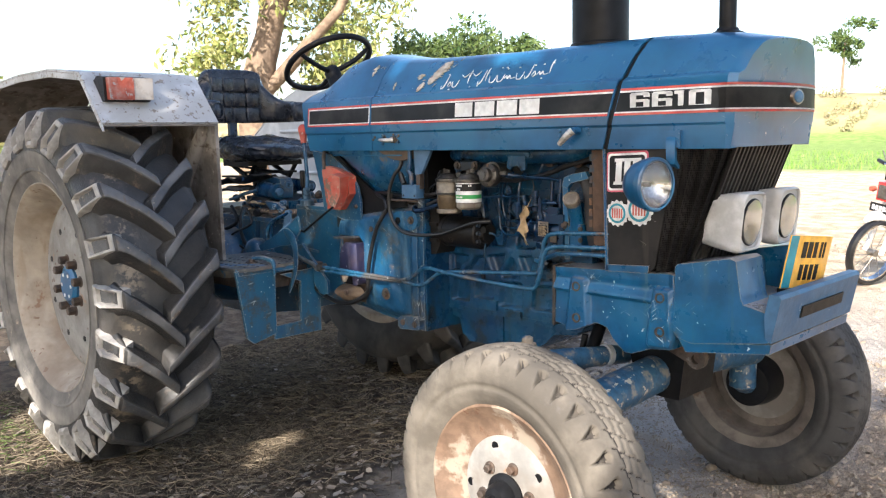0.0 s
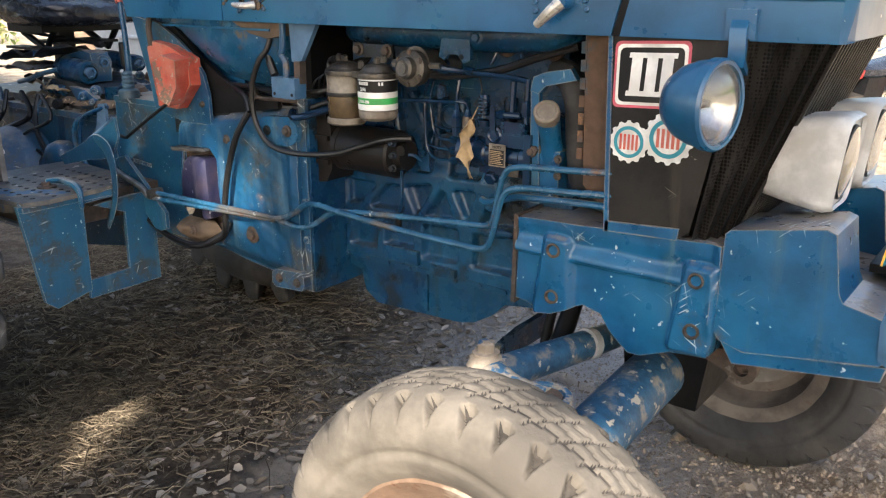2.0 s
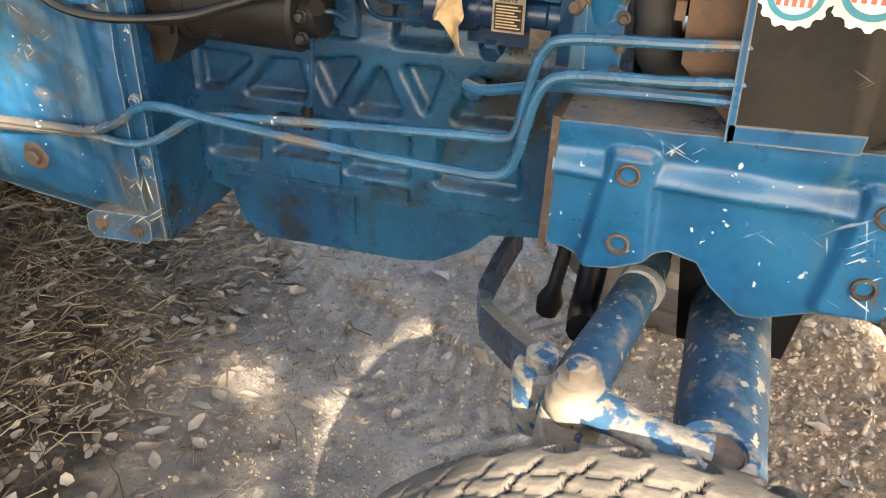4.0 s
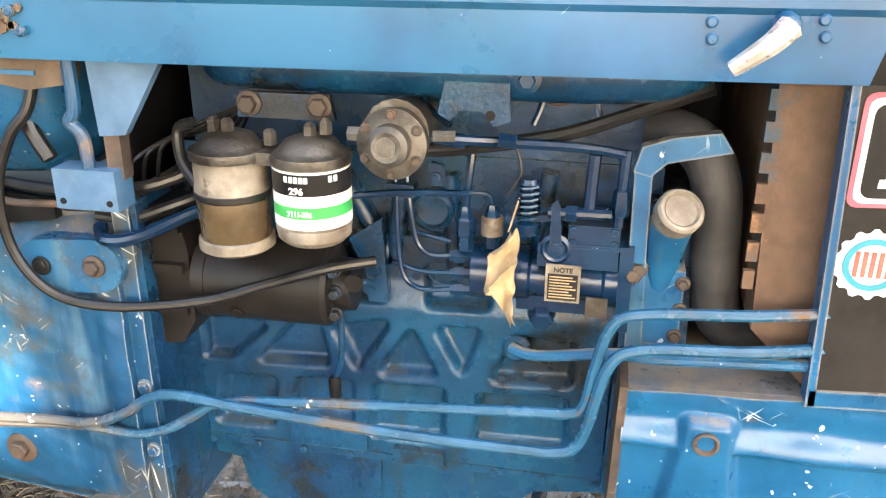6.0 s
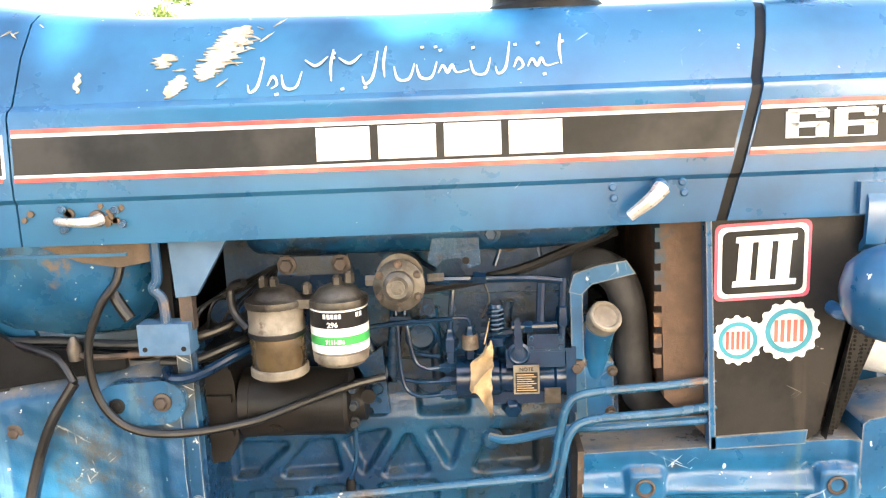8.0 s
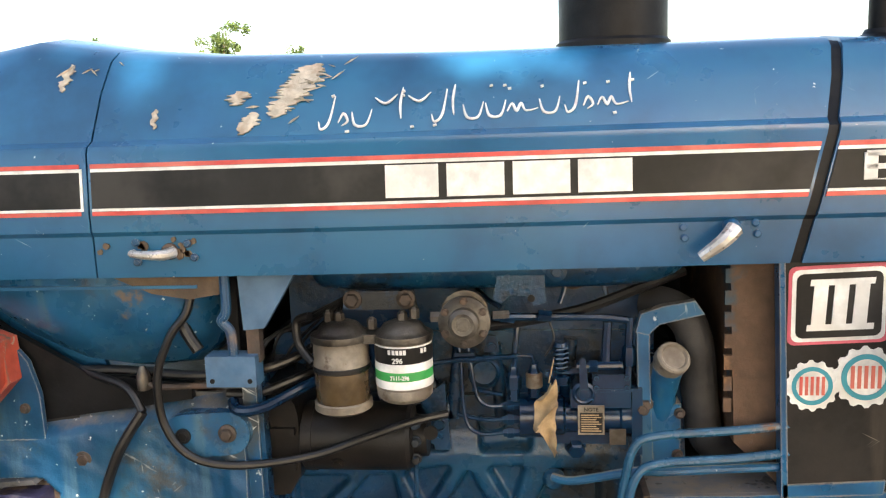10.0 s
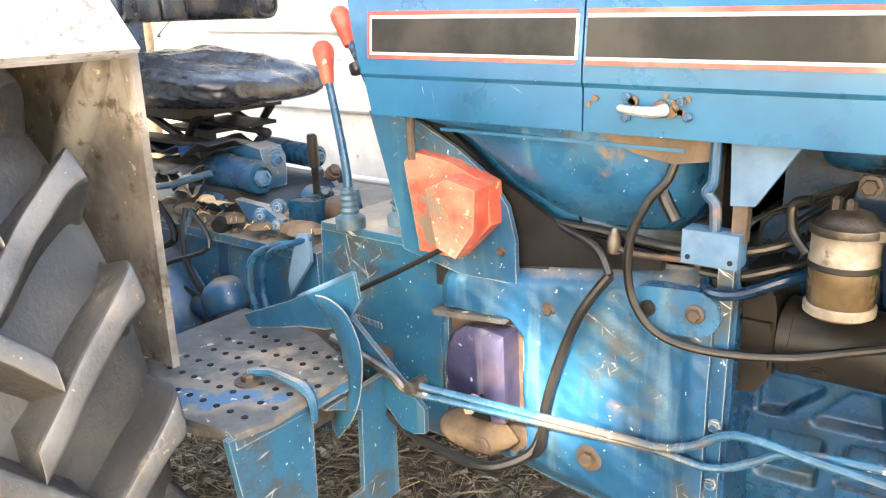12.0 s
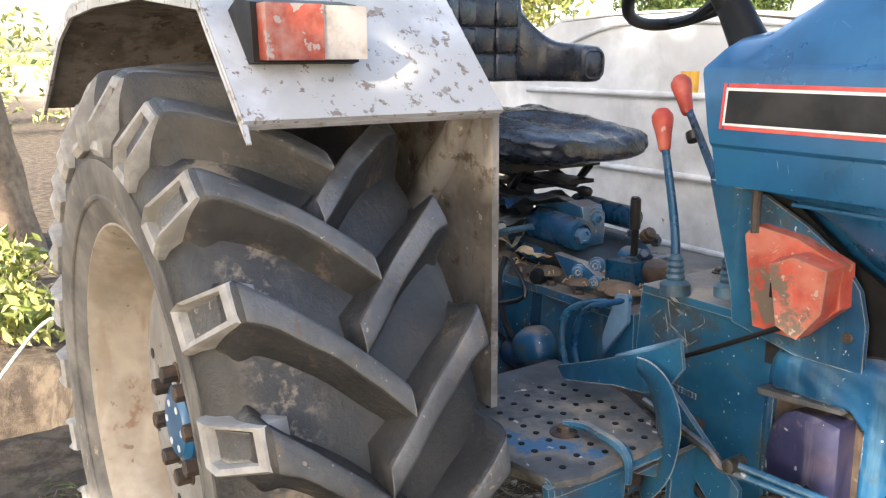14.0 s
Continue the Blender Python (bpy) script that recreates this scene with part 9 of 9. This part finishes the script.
# tree whose trunk stands behind the rear wheel
rnd = random.Random(8)
shade = [((rnd.uniform(-3.2, 1.6), rnd.uniform(-3.6, 0.6), rnd.uniform(3.3, 5.4)), rnd.uniform(0.4, 0.8)) for _ in range(26)]
tree((-8.1, -0.86, 0), [([(0.1, 0.0, -0.2), (0.0, 0, 0.45), (-0.12, -0.07, 1.3), (-0.3, -0.35, 2.4), (-0.5, -0.9, 3.6), (-0.7, -1.6, 4.8)], [0.50, 0.38, 0.30, 0.22, 0.13, 0.05]),
                         ([(-0.3, -0.3, 2.4), (-1.1, -1.0, 3.6), (-1.8, -2.4, 4.8)], [0.14, 0.09, 0.03]), ([(-0.4, -0.6, 3.0), (0.6, -1.6, 3.9), (1.2, -2.6, 4.7)], [0.13, 0.09, 0.03]),
                         ([(-0.2, -0.1, 2.0), (-0.9, 0.3, 3.4), (-1.4, 0.6, 4.6)], [0.11, 0.07, 0.03])], shade, 3200, 0.10, 31, "leafy shade tree with a stout grey-brown trunk")
# unseen tree added to shade the tractor: gapped leaf clumps reaching over from behind
rnd = random.Random(9)
GAPS = [(-0.26, 0.10, 0.38, 0.32), (-1.84, -0.07, 0.14, 0.04), (-3.0, -0.55, 0.36, 0.25), (-2.02, 1.22, 0.0001, 0.0001), (-1.24, 1.82, 0.04, 0.0001), (-0.40, 1.76, 0.10, 0.01)]
# openings through which the sun falls on the front wheel, the bell housing and the footplate
LIT = [[(-0.56, -0.32), (0.22, -0.32), (0.22, 0.46), (0.02, 0.56), (-0.14, 0.60), (-0.32, 0.62), (-0.38, 0.50), (-0.40, 0.2), (-0.54, 0.05)], [(-1.26, 1.01), (-1.12, 1.01), (-1.03, 0.965), (-0.95, 0.89), (-0.93, 0.83), (-1.02, 0.79), (-1.08, 0.74), (-1.26, 0.72)], [(-0.925, 1.06), (-0.86, 1.06), (-0.86, 0.86), (-0.91, 0.88)],
       [(-1.40, 1.09), (-1.19, 1.08), (-1.19, 1.03), (-1.40, 1.03)], [(-1.78, 1.12), (-1.68, 1.12), (-1.70, 0.98), (-1.76, 0.96)], [(-1.66, 0.76), (-1.52, 0.78), (-1.52, 0.70), (-1.66, 0.68)],
       [(-1.70, 1.20), (-1.44, 1.20), (-1.44, 1.13), (-1.70, 1.13)], [(-1.90, 0.78), (-1.66, 0.78), (-1.66, 0.70), (-1.90, 0.69)], [(-1.74, 0.97), (-1.50, 1.01), (-1.50, 0.93), (-1.74, 0.89)], [(-1.95, 1.16), (-1.78, 1.18), (-1.78, 1.11), (-1.95, 1.10)]]


def shades(p):
    """False for a leaf that would close one of the openings."""
    k = (p.y + 0.28) / SUN_DIR.y
    qx, qz = p.x - k * SUN_DIR.x, p.z - k * SUN_DIR.z
    return not any(float(poly_far(qx, qz, poly)) < 0.012 for poly in LIT)


clumps = []
while len(clumps) < 600:
    c = Vector((rnd.uniform(-2.8, 5.6), rnd.uniform(-8.2, -3.6), rnd.uniform(2.9, 6.6)))
    s_ = (c.y + 0.3) / SUN_DIR.y
    px, pz = c.x - s_ * SUN_DIR.x, c.z - s_ * SUN_DIR.z
    if not (-4.4 < px < 0.85 and -1.6 < pz < 2.3):
        continue
    r_ = rnd.uniform(0.20, 0.34)
    if any(((px - gx) / (gw + r_)) ** 2 + ((pz - gz) / (gh + r_)) ** 2 < 1 for gx, gz, gw, gh in GAPS):
        continue
    clumps.append(((c.x - 2.6, c.y + 8.6, c.z), r_))
tree((2.6, -8.6, 0), [([(0, 0, -0.1), (0.05, 0.1, 1.4), (0.1, 0.4, 2.8), (0.3, 1.3, 4.2), (0.6, 2.2, 5.2)], [0.34, 0.26, 0.22, 0.14, 0.04]), ([(0.1, 0.4, 2.8), (-1.0, 1.5, 4.0), (-1.8, 2.6, 4.9)], [0.15, 0.09, 0.03]),
                       ([(0.1, 0.3, 2.6), (1.6, 1.6, 3.8), (3.2, 2.8, 4.6)], [0.15, 0.09, 0.03]), ([(0.1, 0.4, 3.0), (-0.4, 1.9, 4.6), (-0.9, 3.0, 5.6)], [0.12, 0.07, 0.03])], clumps, 66000, 0.085, 35, "spreading leafy tree out of view, added to shade the tractor", keep=shades)
# tree seen over the seat
rnd = random.Random(14)
cs = [((rnd.uniform(-0.9, 0.8), rnd.uniform(-0.8, 2.3), 1.95 + 2.4 * rnd.random() ** 1.3), rnd.uniform(0.25, 0.55)) for _ in range(40)]
tree((-7.6, 3.1, 0), [([(0, 0, -0.1), (0.05, 0.05, 1.2), (0.1, 0.1, 2.2), (0.3, 0.35, 3.2), (0.5, 0.7, 4.6)], [0.26, 0.21, 0.19, 0.15, 0.05]), ([(0.1, 0.1, 2.1), (-0.5, 0.6, 3.1), (-1.0, 1.0, 4.4)], [0.12, 0.08, 0.03]),
                      ([(0.1, 0.1, 1.9), (0.9, 0.7, 2.9), (1.3, 1.1, 4.0)], [0.10, 0.06, 0.02])], cs, 9500, 0.052, 32, "broad-leaved tree with sunlit yellow-green leaves", m_bushleaf)
cs = [((rnd.uniform(-0.5, 0.5), rnd.uniform(-1.1, 1.1), rnd.uniform(1.9, 2.75)), rnd.uniform(0.25, 0.42)) for _ in range(22)]
tree((-7.5, 6.95, 0), [([(0, 0, -0.1), (0.1, 0, 1.2), (0.1, 0.1, 2.6)], [0.10, 0.08, 0.03]), ([(0.1, 0, 1.3), (-0.7, 0.2, 2.3)], [0.06, 0.02]), ([(0.1, 0, 1.3), (0.8, -0.2, 2.4)], [0.06, 0.02])], cs, 9500, 0.052, 33, "rounded leafy green bush tree")
# roadside bushes behind on the left and trees on the far bank
rnd = random.Random(50)
for k, (x, y, h, w, mm) in enumerate([(-6.5, -0.95, 0.35, 0.30, m_bushleaf), (-5.6, -1.05, 0.25, 0.25, m_bushleaf), (-22, 2.5, 2.6, 2.4, m_bushleaf), (-24, -2, 2.0, 2.5, m_bushleaf), (-23, 7, 3.0, 2.5, m_bushleaf)]):
    cs = [((rnd.uniform(-w, w), rnd.uniform(-w, w), rnd.uniform(0.15, h)), 0.3 * w + 0.1) for _ in range(9)]
    tree((x, y, 0), [([(0, 0, -0.05), (0.05 * w, 0.02, h * 0.5), (0.1, 0.05, h * 0.9)], [0.03, 0.02, 0.006])], cs, 500 if h < 1 else 1600, 0.05 if h < 1 else 0.11, 60 + k, "low green roadside bush", mm, "bush")
far = [(-38, 101, 8.2), (-32, 102, 4.5), (-29, 101, 5.5), (-45, 100, 5.0), (-25, 98, 5.0), (-20, 104, 4.5), (-56, 104, 7), (-66, 108, 6), (-80, 110, 8), (-98, 110, 7), (-8, 110, 5), (10, 112, 6), (-120, 108, 8)]
for k, (x, y, h) in enumerate(far):
    z = ground_z(x, y)
    cs = [((rnd.gauss(0, h * 0.15), rnd.gauss(0, h * 0.15), h * rnd.uniform(0.45, 1.0)), h * rnd.uniform(0.06, 0.15)) for _ in range(16)]
    tree((x, y, z), [([(0, 0, -0.3), (0.1, 0, h * 0.4), (0.2, 0.1, h * 0.9)], [h * 0.022, h * 0.016, h * 0.005])], cs, 1100, h * 0.035, 80 + k, "slender field tree on the far bank", m_leaf)
verts_rnd = random.Random(77)
cs = []
for _ in range(420):
    x, y = verts_rnd.uniform(-170, 60), verts_rnd.uniform(88, 104)
    cs.append((Vector((x, y, ground_z(x, y) + verts_rnd.uniform(0, 0.9))), verts_rnd.uniform(0.6, 1.5)))
me = crown_mesh(cs, 30000, 0.22, verts_rnd)
me.materials.append(m_dry)
tagged(new("bank_scrub", me), "dry yellow scrub along the far bank", "scrub", kind="stuff")

# crop blades at the near edge of the field
rnd = random.Random(91)
verts, faces = [], []
for _ in range(9000):
    x, y = rnd.uniform(-45, 18), 27 + 24 * rnd.random() ** 1.6
    h, w, a = rnd.uniform(0.1, 0.25), 0.02, rnd.uniform(0, 6.28)
    k = len(verts)
    dx, dy = w * math.cos(a), w * math.sin(a)
    z = ground_z(x, y)
    verts += [(x - dx, y - dy, z), (x + dx, y + dy, z), (x + rnd.gauss(0, 0.05), y + rnd.gauss(0, 0.05), z + h)]
    faces.append((k, k + 1, k + 2))
me = bpy.data.meshes.new("crop")
me.from_pydata(verts, [], faces)
me.materials.append(leaf_mat("young_crop", (0.10, 0.22, 0.03), (0.22, 0.36, 0.07)))
tagged(new("crop_rows", me), "bright green young crop in the field", "crop", kind="stuff")

# ---- parked motorcycle ----
BM = pose(-1.25, 5.45, 0, 0, 0, -112) @ Matrix.Rotation(radians(-9), 4, "X")
bike = empty("motorcycle", "parked red motorcycle with white fork covers and black seat", "motorcycle")
m_bikered = mat("red_tank_paint", (0.55, 0.03, 0.03), 0.3, alt=(0.5, 0.08, 0.06), alt_scale=6, coat=0.5, bump=0.0)


def bpart(name, bm, mm, parent=None, label="", bev=0.0):
    bm.transform(BM)
    return part(name, bm, mm, parent or bike, label, bev=bev)


def bike_wheel(x):
    m = turn_to((x, 0, 0.30), (0, 1, 0))
    w = bpart("wheel", lathe([(0.03, -0.04), (0.03, 0.04)], m, 16), m_steel)
    bpart("tyre", lathe([(0.255, -0.03), (0.275, -0.035), (0.296, -0.02), (0.30, 0), (0.296, 0.02), (0.275, 0.035), (0.255, 0.03)], m, 40, closed=True), m_hose, w)
    bpart("rim", lathe([(0.24, -0.028), (0.258, -0.028), (0.258, 0.028), (0.24, 0.028)], m, 40, closed=True), m_chrome, w)
    for k in range(12):
        a = 2 * math.pi * k / 12
        bpart("spoke", tube([m @ Vector((0.03 * math.cos(a + 0.3), 0.03 * math.sin(a + 0.3), 0.02 * (-1) ** k)), m @ Vector((0.245 * math.cos(a), 0.245 * math.sin(a), 0))], 0.003, 5, soft=False), m_steel, w)
    return w


bike_wheel(0.0)
bike_wheel(-1.22)
bpart("front_mudguard", tube([(0.16, 0, 0.60), (0.05, 0, 0.635), (-0.12, 0, 0.60), (-0.27, 0, 0.45)], [0.02, 0.045, 0.045, 0.03], 10), m_white)
for s in (-1, 1):
    bpart("fork_leg", tube([(0, s * 0.085, 0.30), (-0.10, s * 0.085, 0.60), (-0.20, s * 0.085, 0.92)], 0.022, 10), m_white)
    bpart("indicator", lathe([(0.02, -0.03), (0.028, 0), (0.02, 0.03)], turn_to((-0.10, s * 0.20, 0.83), (1, 0, 0)), 12), m_lens)
    bpart("handle_grip", tube([(-0.26, s * 0.26, 1.04), (-0.31, s * 0.37, 1.05)], 0.018, 10), m_hose)
    bpart("mirror_stem", tube([(-0.25, s * 0.22, 1.03), (-0.22, s * 0.27, 1.16)], 0.006, 6), m_steel)
    bpart("foot_peg", tube([(-0.66, s * 0.05, 0.30), (-0.66, s * 0.26, 0.30)], 0.012, 8), m_hose)
bpart("handlebar", tube([(-0.26, -0.26, 1.04), (-0.22, -0.14, 1.02), (-0.21, 0, 0.95), (-0.22, 0.14, 1.02), (-0.26, 0.26, 1.04)], 0.012, 10), m_chrome)
bpart("headlamp", box(-0.16, -0.02, -0.085, 0.085, 0.76, 0.92), m_bikered, bev=0.02)
bpart("headlamp_glass", box(-0.02, -0.012, -0.07, 0.07, 0.78, 0.90), m_chrome, bev=0.01)
bpart("instrument_pod", box(-0.20, -0.10, -0.10, 0.10, 0.93, 1.0), m_black, bev=0.015)
bpart("plate_board", box(0.0, 0.006, -0.11, 0.11, 0.66, 0.74), m_band)
for k in range(5):
    bpart("plate_bar", box(0.006, 0.009, -0.085 + k * 0.036, -0.06 + k * 0.036, 0.68, 0.72), m_white)
bpart("fuel_tank", loft([[(x, y, z) for y, z in ((-w, zb), (-w * 1.1, (zb + zt) / 2), (-w * 0.5, zt), (w * 0.5, zt), (w * 1.1, (zb + zt) / 2), (w, zb))] for x, w, zb, zt in ((-0.26, 0.06, 0.74, 0.84), (-0.36, 0.12, 0.70, 0.91), (-0.52, 0.125, 0.70, 0.90), (-0.68, 0.08, 0.70, 0.82))]), m_bikered, bev=0.012)
bpart("saddle", loft([[(x, y, z) for y, z in ((-w, zb), (-w, zt - 0.03), (-w * 0.5, zt), (w * 0.5, zt), (w, zt - 0.03), (w, zb))] for x, w, zb, zt in ((-0.62, 0.07, 0.72, 0.80), (-0.85, 0.12, 0.72, 0.80), (-1.15, 0.12, 0.74, 0.84), (-1.32, 0.09, 0.76, 0.83))]), m_vinyl, bev=0.012)
bpart("engine", box(-0.72, -0.40, -0.11, 0.11, 0.30, 0.56), m_alu, bev=0.03)
bpart("cylinder_fins", lathe([(0.07 if k % 2 else 0.055, k * 0.012) for k in range(14)], turn_to((-0.46, 0, 0.48), (0.6, 0, 0.8)), 16), m_alu)
bpart("frame_tube", tube([(-0.22, 0, 0.86), (-0.38, 0, 0.45), (-0.45, 0, 0.28), (-0.80, 0, 0.28), (-1.0, 0, 0.68)], 0.018, 8), m_black)
bpart("swing_arm", tube([(-0.75, 0.09, 0.32), (-1.22, 0.09, 0.30)], 0.018, 8), m_black)
bpart("shock_absorber", tube([(-1.15, 0.12, 0.33), (-1.08, 0.12, 0.70)], 0.025, 8), m_bikered)
bpart("side_cover", box(-1.0, -0.74, -0.10, 0.10, 0.48, 0.70), m_black, bev=0.03)
bpart("rear_mudguard", tube([(-1.0, 0, 0.64), (-1.22, 0, 0.66), (-1.45, 0, 0.55)], [0.05, 0.06, 0.05], 10), m_black)
bpart("carrier_rail", tube([(-1.1, -0.12, 0.86), (-1.36, -0.10, 0.93), (-1.36, 0.10, 0.93), (-1.1, 0.12, 0.86)], 0.009, 8), m_chrome)
bpart("exhaust_pipe", tube([(-0.44, -0.08, 0.5), (-0.30, -0.12, 0.32), (-0.5, -0.14, 0.22), (-1.3, -0.15, 0.30)], [0.02, 0.02, 0.025, 0.04], 10), m_chrome)
bpart("side_stand", tube([(-0.62, 0.08, 0.28), (-0.60, 0.17, 0.01)], 0.012, 8), m_black)


# white cord over the ditch behind the rear wheel
cord = part("cord", tube([(-4.55, -1.32, 0.02), (-4.45, -1.20, 0.20), (-4.30, -1.02, 0.46), (-4.2, -0.9, 0.5)], 0.008, 8), m_white, None)
tagged(cord, "white cord slung over the ditch edge", "cord")
